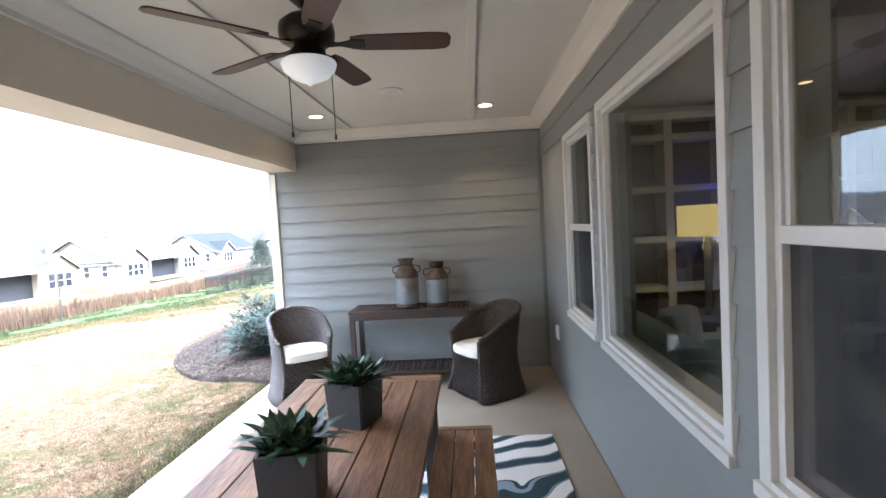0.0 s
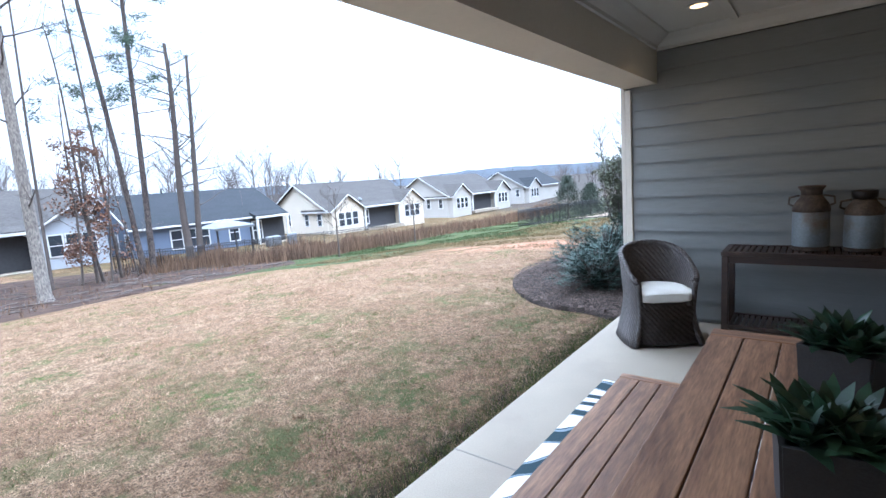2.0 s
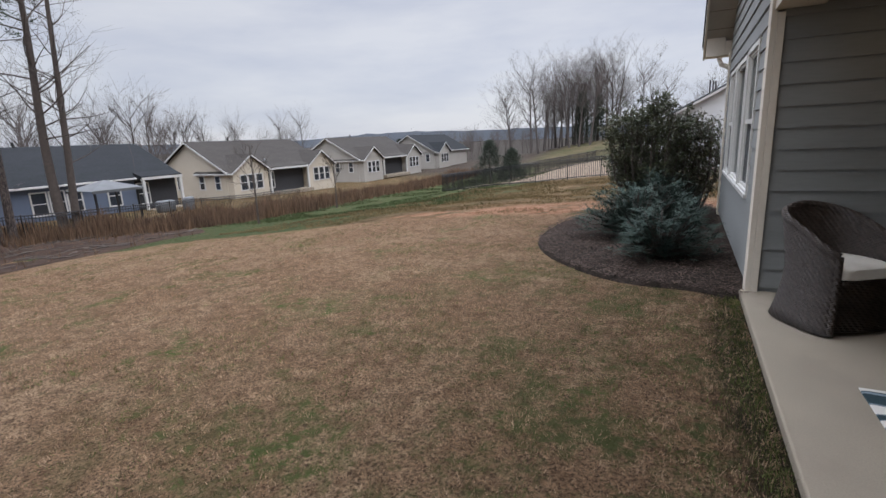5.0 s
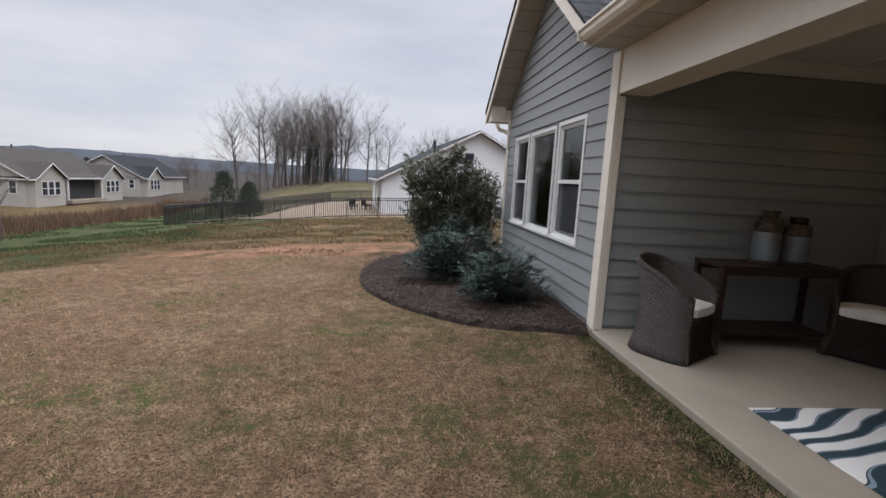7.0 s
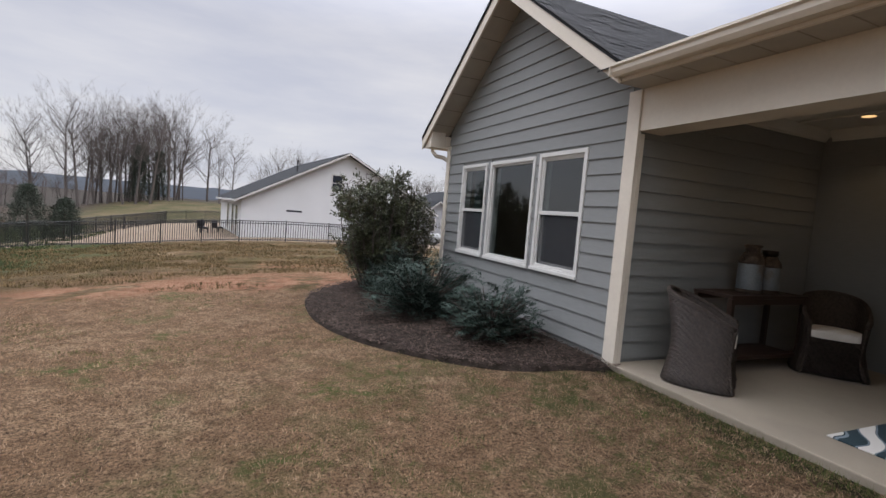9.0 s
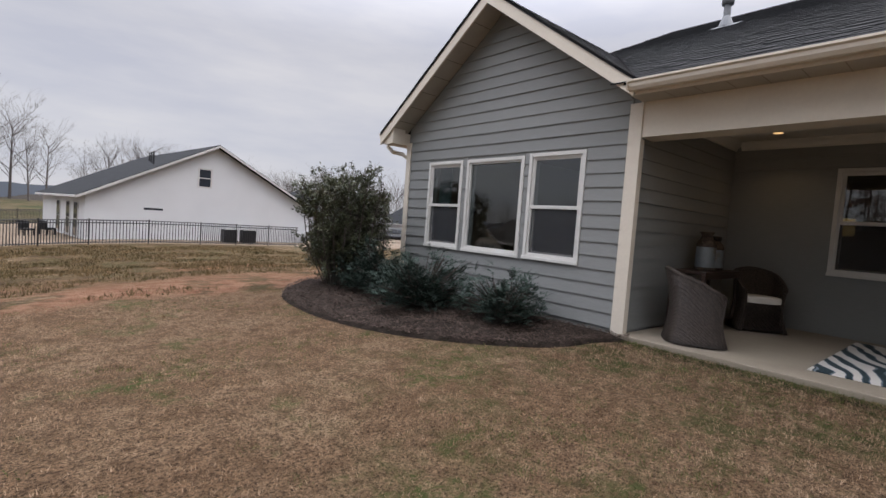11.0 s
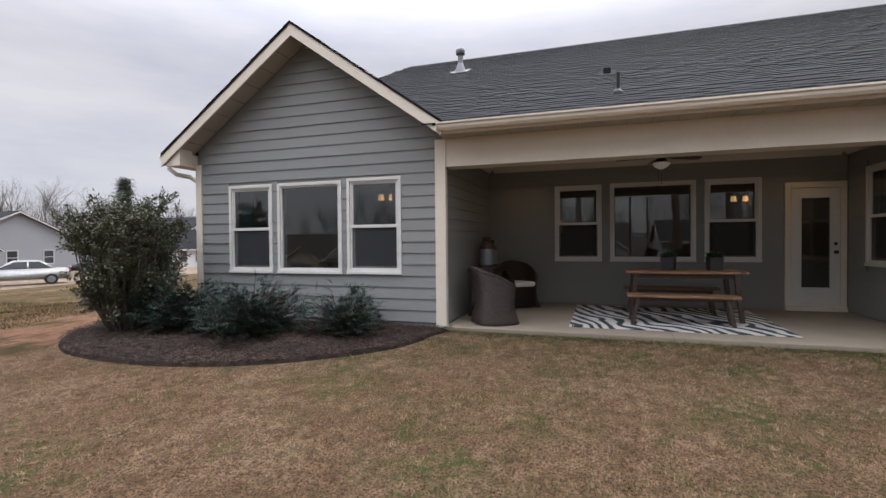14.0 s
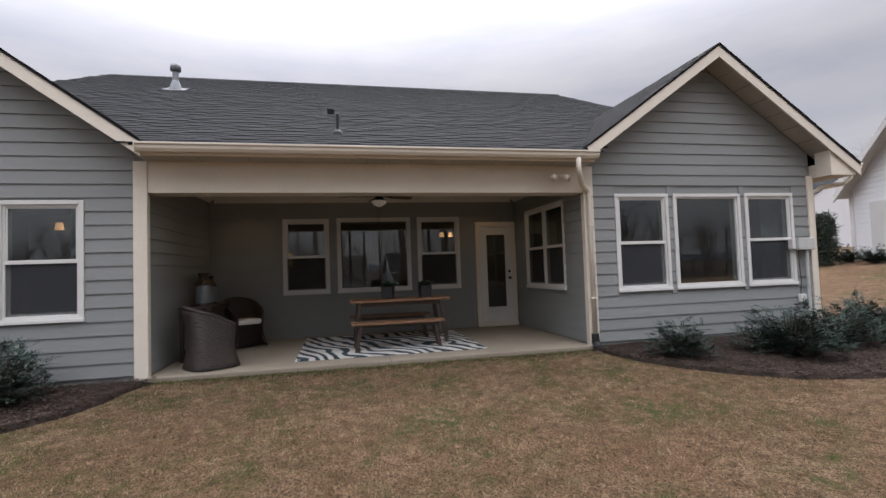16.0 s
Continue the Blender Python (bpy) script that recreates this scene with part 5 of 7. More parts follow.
for px, py in ((0.79, -0.75), (2.41, -0.73), (0.79, -5.35), (2.41, -5.35)):
    downlight(px, py)
v = thing("ceiling_speaker", "round white flush ceiling speaker", "speaker", at=pose(1.63, -1.42, 2.74))
part("ring", lathe(bmesh.new(), [(0.10, -0.0005), (0.10, -0.006), (0.092, -0.011), (0.088, -0.011)], 24), VINYL, v)
part("grille", lathe(bmesh.new(), [(0.088, -0.009), (0.05, -0.012), (0.005, -0.0125)], 24), CEIL, v)

o = thing("wall_outlet", "white weatherproof outlet cover on the porch wall", "outlet", at=pose(D, -0.63, 0.52))
part("cover", boxed(-0.028, -0.001, -0.045, 0.045, -0.07, 0.07, bevel=0.008), VINYL, o)
part("flap", boxed(-0.036, -0.029, -0.036, 0.036, -0.055, 0.055, bevel=0.003), PLASTIC, o)

fl = thing("flood_light", "cream twin-head flood light under the eave", "flood light", at=pose(-0.06, -5.62, 2.56))
part("base", tube(bmesh.new(), [(0.035, 0, 0), (0.0, 0, 0)], 0.055, 14), TRIM, fl)
for s in (-1, 1):
    part("lamp_head", tube(bmesh.new(), [(0.0, 0, 0), (-0.06, s * 0.03, -0.01), (-0.10, s * 0.08, -0.03), (-0.16, s * 0.12, -0.06)], [0.02, 0.022, 0.04, 0.055], 12), TRIM, fl, smooth=True)

mb = thing("meter_box", "grey utility box with conduit on the gable wall", "utility box", at=pose(-0.022, -10.02, 1.42))
part("box", boxed(-0.12, 0.0, -0.19, 0.14, -0.08, 0.12, bevel=0.012), PLASTIC, mb)
part("side_box", boxed(-0.08, 0.0, 0.16, 0.23, -0.06, 0.11, bevel=0.006), VINYL, mb)
part("conduit", tube(bmesh.new(), [(-0.06, -0.07, -0.08), (-0.06, -0.07, -1.5)], 0.025, 10), PLASTIC, mb)
part("cable", tube(bmesh.new(), [(-0.03, 0.06, -0.08), (-0.02, 0.05, -0.3), (-0.02, 0.03, -0.6), (-0.02, 0.06, -0.82)], 0.006, 6), DARKMETAL, mb)
part("outlet_cover", boxed(-0.06, 0.0, -0.02, 0.1, -0.95, -0.82, bevel=0.006), VINYL, mb)


# ---- planting in the beds ----
def juniper(seed, radius, height, fans):
    rnd = random.Random(seed)
    c = thing("juniper", "blue-green spreading juniper bush in the mulch bed", "bush", "junipers in the mulch beds")
    vs, fs = [], []
    wood = bmesh.new()

    def spray(p, d, ln):
        """A feathery frond: many small scale leaves along a curved stem."""
        p, d = Vector(p), Vector(d).normalized()
        side = d.cross(Vector((0, 0, 1))).normalized()
        up = side.cross(d)
        k = 13
        for i in range(k):
            s = i / (k - 1)
            q = p + d * ln * s + Vector((0, 0, -0.22 * ln * s * s))
            wl = ln * 0.36 * (1 - 0.75 * s) * rnd.uniform(0.6, 1.25)
            for sg in (-1, 1):
                t = (side * sg * rnd.uniform(0.6, 1.0) + d * rnd.uniform(0.5, 1.0) + up * rnd.uniform(-0.3, 0.6)).normalized()
                w = t.cross(up + d * 0.3).normalized() * wl * 0.13
                a = q + t * wl
                n = len(vs)
                mid = q + t * wl * 0.5
                vs.extend((tuple(q), tuple(mid + w), tuple(a), tuple(mid - w)))
                fs.append((n, n + 1, n + 2, n + 3))

    for f in range(fans):
        main = rnd.randrange(9)
        a = main * 0.698 + rnd.gauss(0, 0.26)
        e = rnd.betavariate(1.2, 1.5)
        arm = 0.72 + 0.28 * math.sin(main * 2.3 + seed)
        reach = radius * arm * (1 - e * e) ** 0.5 * rnd.uniform(0.35, 1.0)
        rise = height * arm * (0.02 + 0.98 * e) * rnd.uniform(0.55, 1.0) + 0.22 * height * (reach / radius) * e
        tip = Vector((math.cos(a) * reach, math.sin(a) * reach, 0.04 + rise))
        base = Vector((math.cos(a) * 0.06, math.sin(a) * 0.06, 0.02))
        if f % 5 == 0:
            tube(wood, [base, (base + tip) / 2 + Vector((0, 0, 0.05)), tip], [0.014, 0.009, 0.004], 5)
        out = Vector((math.cos(a), math.sin(a), 0.0))
        d = out + Vector((rnd.gauss(0, 0.45), rnd.gauss(0, 0.45), rnd.uniform(0.0, 0.9)))
        spray(tip, d, radius * rnd.uniform(0.16, 0.30))
    part("stem_wood", wood, TWIG, c)
    raw("foliage", vs, fs, JUNIPER, c)
    return c


j1 = juniper(1, 0.64, 0.72, 950)
j1.matrix_world = pose(-0.76, 1.2, ground_z(-0.76, 1.2) + 0.04, 0, 0, 0)
j2 = juniper(2, 0.82, 0.78, 1300)
j2.matrix_world = pose(-1.15, 2.5, ground_z(-1.15, 2.5) + 0.04)


def put_copy(ob, x, y, turn, k, lift=0.04):
    c = copy_thing(ob, pose(x, y, ground_z(x, y) + lift, 0, 0, turn))
    c.scale = (k, k, k)
    return c


put_copy(j2, -0.95, 3.85, 120, 1.0)
put_copy(j1, -1.08, -6.82, 70, 0.72)
put_copy(j2, -1.38, -8.2, 200, 0.82)
put_copy(j1, -1.2, -9.25, 250, 0.9)
put_copy(j2, -0.9, -10.3, 20, 0.8)


def tall_shrub(seed, radius, height, leaves):
    """A clipped, nearly square-headed evergreen of many upright stems, thin at the foot."""
    rnd = random.Random(seed)
    c = thing("evergreen_shrub", "tall clipped olive-brown evergreen shrub with many upright stems", "shrub")
    wood = bmesh.new()
    vs, fs = [], []
    twigs = []
    for s in range(34):
        a = s * 2.39996
        k = ((s + 0.5) / 34) ** 0.5
        r = radius * 0.92 * k
        sq = 1.0 / max(abs(math.cos(a)), abs(math.sin(a))) ** 0.45
        p0 = Vector((math.cos(a) * 0.22 * k, math.sin(a) * 0.22 * k, 0))
        p2 = Vector((math.cos(a) * r * sq, math.sin(a) * r * sq, height * rnd.uniform(0.84, 1.0) * (1 - 0.10 * k * k)))
        p1 = p0.lerp(p2, 0.42) + Vector((math.cos(a) * 0.14 * k, math.sin(a) * 0.14 * k, 0.0))
        tube(wood, [p0, p1, p2], [0.017, 0.011, 0.003], 5)
        bare = 0.10 + 0.18 * rnd.random()
        for _ in range(38):
            t = bare + (1 - bare) * rnd.random() ** 0.8
            q = p0.lerp(p1, t * 2) if t < 0.5 else p1.lerp(p2, t * 2 - 1)
            d = Vector((rnd.gauss(0, 1), rnd.gauss(0, 1), rnd.gauss(0.5, 0.7))).normalized()
            e = q + d * rnd.uniform(0.10, 0.30)
            e.z = min(e.z, height * rnd.uniform(0.97, 1.05))
            if e.z < 0.12:
                continue
            tube(wood, [q, e], [0.004, 0.0015], 3, caps=False)
            if rnd.random() < 0.86:
                twigs.append((q, e))
    for i in range(leaves):
        q, e = twigs[i % len(twigs)]
        if noise.noise(e * 3.2) < -0.28:
            continue
        p = q.lerp(e, rnd.uniform(0.2, 1.12)) + Vector((rnd.gauss(0, 0.022), rnd.gauss(0, 0.022), rnd.gauss(0, 0.022)))
        d = ((e - q).normalized() + Vector((rnd.gauss(0, 0.6), rnd.gauss(0, 0.6), rnd.gauss(0.1, 0.6)))).normalized()
        w = d.cross(Vector((rnd.gauss(0, 1), rnd.gauss(0, 1), 1))).normalized()
        ln = rnd.uniform(0.034, 0.066)
        n = len(vs)
        vs.extend((tuple(p), tuple(p + d * ln * 0.5 + w * ln * 0.21), tuple(p + d * ln), tuple(p + d * ln * 0.5 - w * ln * 0.21)))
        fs.append((n, n + 1, n + 2, n + 3))
    part("branch_wood", wood, TWIG, c)
    raw("leaves", vs, fs, SHRUBLEAF, c)
    return c


sh = tall_shrub(11, 0.80, 2.12, 42000)
sh.matrix_world = pose(-1.22, 4.78, ground_z(-1.22, 4.78) + 0.02)
sh = tall_shrub(12, 0.52, 1.75, 13000)
sh["label"] = "smaller thin evergreen shrub beside the clipped one"
sh.matrix_world = pose(-0.45, 5.3, ground_z(-0.45, 5.3) + 0.02)


def inside(pt, loop):
    x, y = pt
    hit = False
    for (xa, ya), (xb, yb) in zip(loop, loop[1:] + loop[:1]):
        if (ya > y) != (yb > y) and x < (xb - xa) * (y - ya) / (yb - ya) + xa:
            hit = not hit
    return hit


def scatter_chips(loop, count, seed):
    rnd = random.Random(seed)
    vs, fs = [], []
    xs, ys = [p[0] for p in loop], [p[1] for p in loop]
    while len(fs) < count:
        x, y = rnd.uniform(min(xs), max(xs)), rnd.uniform(min(ys), max(ys))
        if x > -0.03 or not inside((x, y), loop):
            continue
        z = ground_z(x, y) + 0.05 + rnd.uniform(-0.008, 0.02)
        a, ln, w = rnd.uniform(0, 6.28), rnd.uniform(0.008, 0.03), rnd.uniform(0.003, 0.008)
        tl = rnd.uniform(-0.4, 0.4)
        d, s = (math.cos(a), math.sin(a)), (-math.sin(a), math.cos(a))
        n = len(vs)
        for u, v in ((-1, -1), (1, -1), (1, 1), (-1, 1)):
            vs.append((x + d[0] * ln * u + s[0] * w * v, y + d[1] * ln * u + s[1] * w * v, z + tl * ln * u + rnd.uniform(0, 0.006)))
        fs.append((n, n + 1, n + 2, n + 3))
    ob = raw("bark_chips", vs, fs, CHIP)
    tagged(ob, "loose dark bark chips on the mulch bed", "bark chips", kind="stuff")


scatter_chips(BED_L, 20000, 4)
scatter_chips(BED_R, 14000, 5)


# ---- trees ----
def grow(rnd, vs, fs, p, d, ln, r, depth, sides=5, spread=0.55, kids=(2, 4), droop=0.0, tips=None):
    """One tapered limb with its smaller limbs, written into vs and fs."""
    segs = 4 if depth > 1 else 2
    pts, rad = [p.copy()], [r]
    q, dd = p.copy(), d.copy()
    for s in range(segs):
        dd = (dd + Vector((rnd.gauss(0, 0.11), rnd.gauss(0, 0.11), rnd.gauss(0.03 - droop, 0.07)))).normalized()
        q = q + dd * ln / segs
        pts.append(q.copy())
        rad.append(r * (1 - 0.72 * (s + 1) / segs))
    ring_tube(vs, fs, pts, rad, sides if depth > 0 else 3)
    if tips is not None and depth <= 1:
        tips.append((pts[-1].copy(), dd.copy()))
    if depth > 0:
        for k in range(rnd.randint(*kids)):
            t = rnd.uniform(0.3, 1.0)
            i = min(segs - 1, int(t * segs))
            b = pts[i].lerp(pts[i + 1], t * segs - i)
            side = dd.cross(Vector((rnd.gauss(0, 1), rnd.gauss(0, 1), rnd.gauss(0, 1)))).normalized()
            nd = (dd * (1 - spread) + side * spread + Vector((0, 0, 0.12 - droop))).normalized()
            grow(rnd, vs, fs, b, nd, ln * rnd.uniform(0.5, 0.72), max(rad[i + 1] * 0.62, 0.006), depth - 1, sides, spread, kids, droop, tips)


def ring_tube(vs, fs, pts, rad, sides):
    base = len(vs)
    for i, p in enumerate(pts):
        d = (pts[min(i + 1, len(pts) - 1)] - pts[max(i - 1, 0)]).normalized()
        ref = Vector((1, 0, 0)) if abs(d.x) < 0.8 else Vector((0, 1, 0))
        u = d.cross(ref).normalized()
        v = d.cross(u)
        for k in range(sides):
            a = 2 * math.pi * k / sides
            q = p + (u * math.cos(a) + v * math.sin(a)) * rad[i]
            vs.append((q.x, q.y, q.z))
    for i in range(len(pts) - 1):
        for k in range(sides):
            a, b = base + i * sides + k, base + i * sides + (k + 1) % sides
            fs.append((a, b, b + sides, a + sides))


def tuft(rnd, vs, fs, p, size, count):
    for _ in range(count):
        d = Vector((rnd.gauss(0, 1), rnd.gauss(0, 1), rnd.gauss(0.2, 0.8))).normalized()
        w = d.cross(Vector((rnd.gauss(0, 1), rnd.gauss(0, 1), 0.3))).normalized() * size * 0.05
        c = p + Vector((rnd.gauss(0, 0.4), rnd.gauss(0, 0.4), rnd.gauss(0, 0.22))) * size
        e = c + d * size * rnd.uniform(0.3, 0.6)
        n = len(vs)
        vs += [tuple(c + w), tuple(e), tuple(c - w)]
        fs.append((n, n + 1, n + 2))


def tall_tree(x, y, r, h, lean, seed, kind="pine"):
    """A tall forest-edge tree: a long stem, short dead limbs, and its crown high up."""
    rnd = random.Random(seed)
    label = {"pine": "tall pine trunk with rough brown bark at the wood's edge", "pale": "tall pale grey-barked tree trunk at the lawn edge",
             "thin": "thin bare sapling among the tall trees", "bare": "bare leafless hardwood with forked limbs"}[kind]
    c = thing("tree", label, "tree", "trees at the wood's edge", at=pose(x, y, ground_z(x, y) - 0.05))
    vs, fs = [], []
    pts, rad = [], []
    n = 9
    bx, by = rnd.gauss(0, 0.12), rnd.gauss(0, 0.12)
    for i in range(n + 1):
        t = i / n
        pts.append(Vector((lean[0] * t * h + bx * math.sin(t * 5), lean[1] * t * h + by * math.sin(t * 4 + 1), t * h)))
        rad.append(r * (1 - 0.62 * t) * (1.55 if i == 0 else 1.0) + 0.004)
    pts.insert(1, pts[0].lerp(pts[1], 0.16))
    rad.insert(1, r * 1.1)
    rad = [0.86 * q for q in rad]
    ring_tube(vs, fs, pts, rad, 12 if r > 0.1 else 7)
    raw("trunk", vs, fs, BARK_PALE if kind == "pale" else (BARK if kind == "pine" else TWIG), c, smooth=True)
    vs, fs, nv, nf = [], [], [], []
    limbs = {"pine": 20, "pale": 14, "thin": 14, "bare": 20}[kind]
    for k in range(limbs):
        t = rnd.uniform(0.22 if kind != "bare" else 0.3, 0.97)
        i = min(len(pts) - 2, 1 + int(t * n))
        p = pts[i].lerp(pts[i + 1], rnd.random())
        a = rnd.uniform(0, 6.28)
        d = Vector((math.cos(a), math.sin(a), rnd.uniform(0.1, 0.7))).normalized()
        tips = []
        ln = rnd.uniform(1.0, 2.8) * (1.0 if r > 0.1 else 0.6) * (1.45 if kind == "bare" else 1.0)
        grow(rnd, vs, fs, p, d, ln, max(r * 0.16, 0.012), 2, 4, 0.5, (3, 4), 0.0, tips)
        if kind == "pine" and t > 0.34:
            for tp, _ in tips[k % 3::3]:
                tuft(rnd, nv, nf, tp, 0.5, 44)
    raw("limb_wood", vs, fs, TWIG, c)["kind"] = "stuff"
    if nf:
        raw("foliage", nv, nf, NEEDLE, c)
    return c


TREES = [
    (-26.5, -16.7, 0.30, 19, (-0.01, 0.022), "bare"), (-25.3, -14.0, 0.36, 21, (-0.012, 0.034), "bare"), (-22.0, -10.2, 0.34, 22, (-0.009, 0.041), "pine"),
    (-17.0, -6.5, 0.26, 22, (-0.005, 0.067), "pine"), (-27.7, -10.1, 0.19, 21, (-0.004, 0.024), "pine"), (-28.7, -9.1, 0.21, 21, (-0.003, 0.023), "pine"),
    (-25.7, -4.1, 0.10, 17, (0, -0.018), "thin"), (-26.5, -3.3, 0.13, 19, (0, 0.014), "pine"), (-27.4, -2.5, 0.19, 21, (0, 0.014), "pine"),
    (-28.4, -1.8, 0.16, 20, (0, 0.004), "pine"), (-20.3, -0.8, 0.235, 22, (0.002, 0.009), "pale"), (-28.4, 5.2, 0.18, 21, (-0.019, -0.052), "pine"),
    (-28.6, 5.9, 0.20, 21, (0.013, 0.033), "pine"), (-28.5, 8.2, 0.27, 13, (0.0, -0.012), "bare"), (-28.3, 8.48, 0.22, 12.5, (0.0, 0.07), "bare"),
    (-27.4, -18.6, 0.11, 9, (-0.1, 0.28), "thin"), (-26.0, -18.8, 0.09, 10, (-0.06, 0.13), "thin"), (-26.0, -9.4, 0.07, 14, (0, 0.05), "thin"),
    (-24.5, -6.9, 0.08, 15, (0, -0.03), "thin"), (-27.5, -6.0, 0.09, 16, (0, 0.04), "thin"), (-23.0, -5.2, 0.06, 12, (0, -0.05), "thin"),
    (-25.8, 0.6, 0.08, 15, (0, 0.03), "thin"), (-27.0, 3.8, 0.09, 16, (0, -0.04), "thin"), (-29.5, -13.5, 0.15, 20, (0, 0.02), "pine"),
    (-24.0, -21.5, 0.2, 19, (0, -0.02), "pine"), (-29.5, -20.0, 0.18, 19, (0, 0.02), "bare"), (-22.6, -12.2, 0.06, 9, (0, 0.08), "thin"),
    (-26.0, 1.7, 0.06, 9, (0, 0.07), "thin"), (-26.7, 3.1, 0.08, 12, (0, -0.09), "thin"), (-25.8, 3.0, 0.05, 8, (0, 0.10), "thin"), (-26.4, 4.4, 0.05, 7, (0, -0.12), "thin"),
]
for i, (x, y, r, h, lean, kind) in enumerate(TREES):
    tall_tree(x, y, r, h, lean, 40 + i, kind)


def oak_sapling(x, y):
    rnd = random.Random(77)
    c = thing("oak_sapling", "young oak still holding rust-brown dead leaves", "tree", at=pose(x, y, ground_z(x, y)))
    vs, fs, lv, lf, tips = [], [], [], [], []
    pts = [Vector((0, 0, 0)), Vector((0.05, 0, 2.5)), Vector((0.0, 0.1, 5.0)), Vector((0.1, 0.2, 7.5))]
    ring_tube(vs, fs, pts, [0.09, 0.07, 0.05, 0.02], 7)
    raw("trunk", vs, fs, TWIG, c)
    vs, fs = [], []
    for k in range(34):
        t = rnd.uniform(0.06, 0.98)
        p = pts[0].lerp(pts[3], t)
        a = rnd.uniform(0, 6.28)
        grow(rnd, vs, fs, p, Vector((math.cos(a), math.sin(a), 0.5)).normalized(), rnd.uniform(0.7, 1.4) * (1.15 - 0.6 * t), 0.018, 2, 4, 0.5, (2, 3), 0, tips)
    raw("limb_wood", vs, fs, TWIG, c)["kind"] = "stuff"
    for tp, d in tips:
        for _ in range(rnd.randint(6, 13)):
            p = tp + Vector((rnd.gauss(0, 0.13), rnd.gauss(0, 0.13), rnd.gauss(-0.05, 0.12)))
            u = Vector((rnd.gauss(0, 1), rnd.gauss(0, 1), rnd.gauss(-0.4, 0.6))).normalized() * 0.13
            w = u.cross(Vector((rnd.gauss(0, 1), rnd.gauss(0, 1), rnd.gauss(0, 1)))).normalized() * 0.05
            n = len(lv)
            lv.extend((tuple(p), tuple(p + u * 0.5 + w), tuple(p + u), tuple(p + u * 0.5 - w)))
            lf.append((n, n + 1, n + 2, n + 3))
    raw("foliage", lv, lf, RUSTLEAF, c)


oak_sapling(-26.3, 2.5)


def small_tree(x, y, h, seed):
    rnd = random.Random(seed)
    c = thing("young_tree", "small bare staked tree beside the brush", "tree", at=pose(x, y, ground_z(x, y)))
    vs, fs = [], []
    ring_tube(vs, fs, [Vector((0, 0, 0)), Vector((0.03, 0, h * 0.4)), Vector((0, 0.04, h))], [0.05, 0.04, 0.01], 6)
    raw("trunk", vs, fs, TWIG, c)
    vs, fs = [], []
    for k in range(16):
        t = rnd.uniform(0.35, 0.95)
        a = rnd.uniform(0, 6.28)
        grow(rnd, vs, fs, Vector((0, 0, t * h)), Vector((math.cos(a) * 0.7, math.sin(a) * 0.7, 0.8)).normalized(), h * 0.3 * (1.2 - 0.5 * t), 0.014, 2, 4, 0.4, (2, 4))
    raw("limb_wood", vs, fs, TWIG, c)["kind"] = "stuff"


small_tree(-17.5, 10.4, 3.6, 5)
small_tree(-20.0, 19.0, 3.0, 6)


def far_bare_tree(seed, h, depth=3, limbs=16):
    """A stem that runs well up into an egg-shaped crown of rising limbs."""
    rnd = random.Random(seed)
    vs, fs = [], []
    top = Vector((rnd.gauss(0, 0.4), rnd.gauss(0, 0.4), h * 0.66))
    ring_tube(vs, fs, [Vector((0, 0, 0)), top * 0.5, top], [h * 0.014, h * 0.009, h * 0.003], 5)
    for k in range(limbs):
        t = rnd.uniform(0.30, 1.0)
        a = rnd.uniform(0, 6.28)
        out = 1.0 - 0.42 * t
        d = Vector((math.cos(a) * out, math.sin(a) * out, 0.85)).normalized()
        grow(rnd, vs, fs, top * t, d, h * (0.34 - 0.09 * t) * rnd.uniform(0.75, 1.1), h * 0.004, depth, 3, 0.42, (2, 4))
    return np.array(vs), fs


FAR_KINDS = [far_bare_tree(300 + k, 10.0) for k in range(4)]
FAR_PLAIN = [far_bare_tree(330 + k, 10.0, 2, 20) for k in range(5)]


def woods(name, spots, mat, label, kinds):
    """Far bare woods, joined: each spot is x, y, height."""
    rnd = random.Random(9)
    all_v, all_f, n = [], [], 0
    for x, y, h in spots:
        v, f = kinds[rnd.randrange(len(kinds))]
        a = rnd.uniform(0, 6.28)
        k = h / 10.0
        rot = np.array(((math.cos(a), -math.sin(a), 0), (math.sin(a), math.cos(a), 0), (0, 0, 1)))
        w = (v @ rot.T) * np.array((k * 0.9, k * 0.9, k)) + np.array((x, y, ground_z(x, y) - 0.2))
        all_v.extend(map(tuple, w))
        all_f.extend(tuple(i + n for i in q) for q in f)
        n += len(v)
    ob = raw(name, all_v, all_f, mat)
    tagged(ob, label, "woods", kind="stuff")


rnd = random.Random(21)
spots = []
for _ in range(90):
    spots.append((rnd.uniform(-95, -62), rnd.uniform(-75, 75), rnd.uniform(9, 14)))
for _ in range(48):
    spots.append((rnd.uniform(-62, -51), rnd.uniform(-60, 34), rnd.uniform(9, 13)))
woods("far_woods", spots, FARWOOD, "hazy bare woods behind the neighbouring houses", FAR_PLAIN)
spots = []
for _ in range(40):
    a = rnd.uniform(0, 6.28)
    spots.append((-19 + min(13, max(-13, rnd.gauss(0, 7.0))), 90 + rnd.gauss(0, 5), rnd.uniform(12, 19)))
for _ in range(36):
    spots.append((rnd.uniform(-6, 62), rnd.uniform(84, 104), rnd.uniform(9.5, 13)))
for _ in range(14):
    spots.append((rnd.uniform(-48, -28), rnd.uniform(88, 104), rnd.uniform(5, 8)))
woods("hill_woods", spots, FARWOOD, "tall bare trees on the grassy hill", FAR_KINDS)
FAR_SMALL = [far_bare_tree(360 + k, 10.0, 2, 8) for k in range(4)]
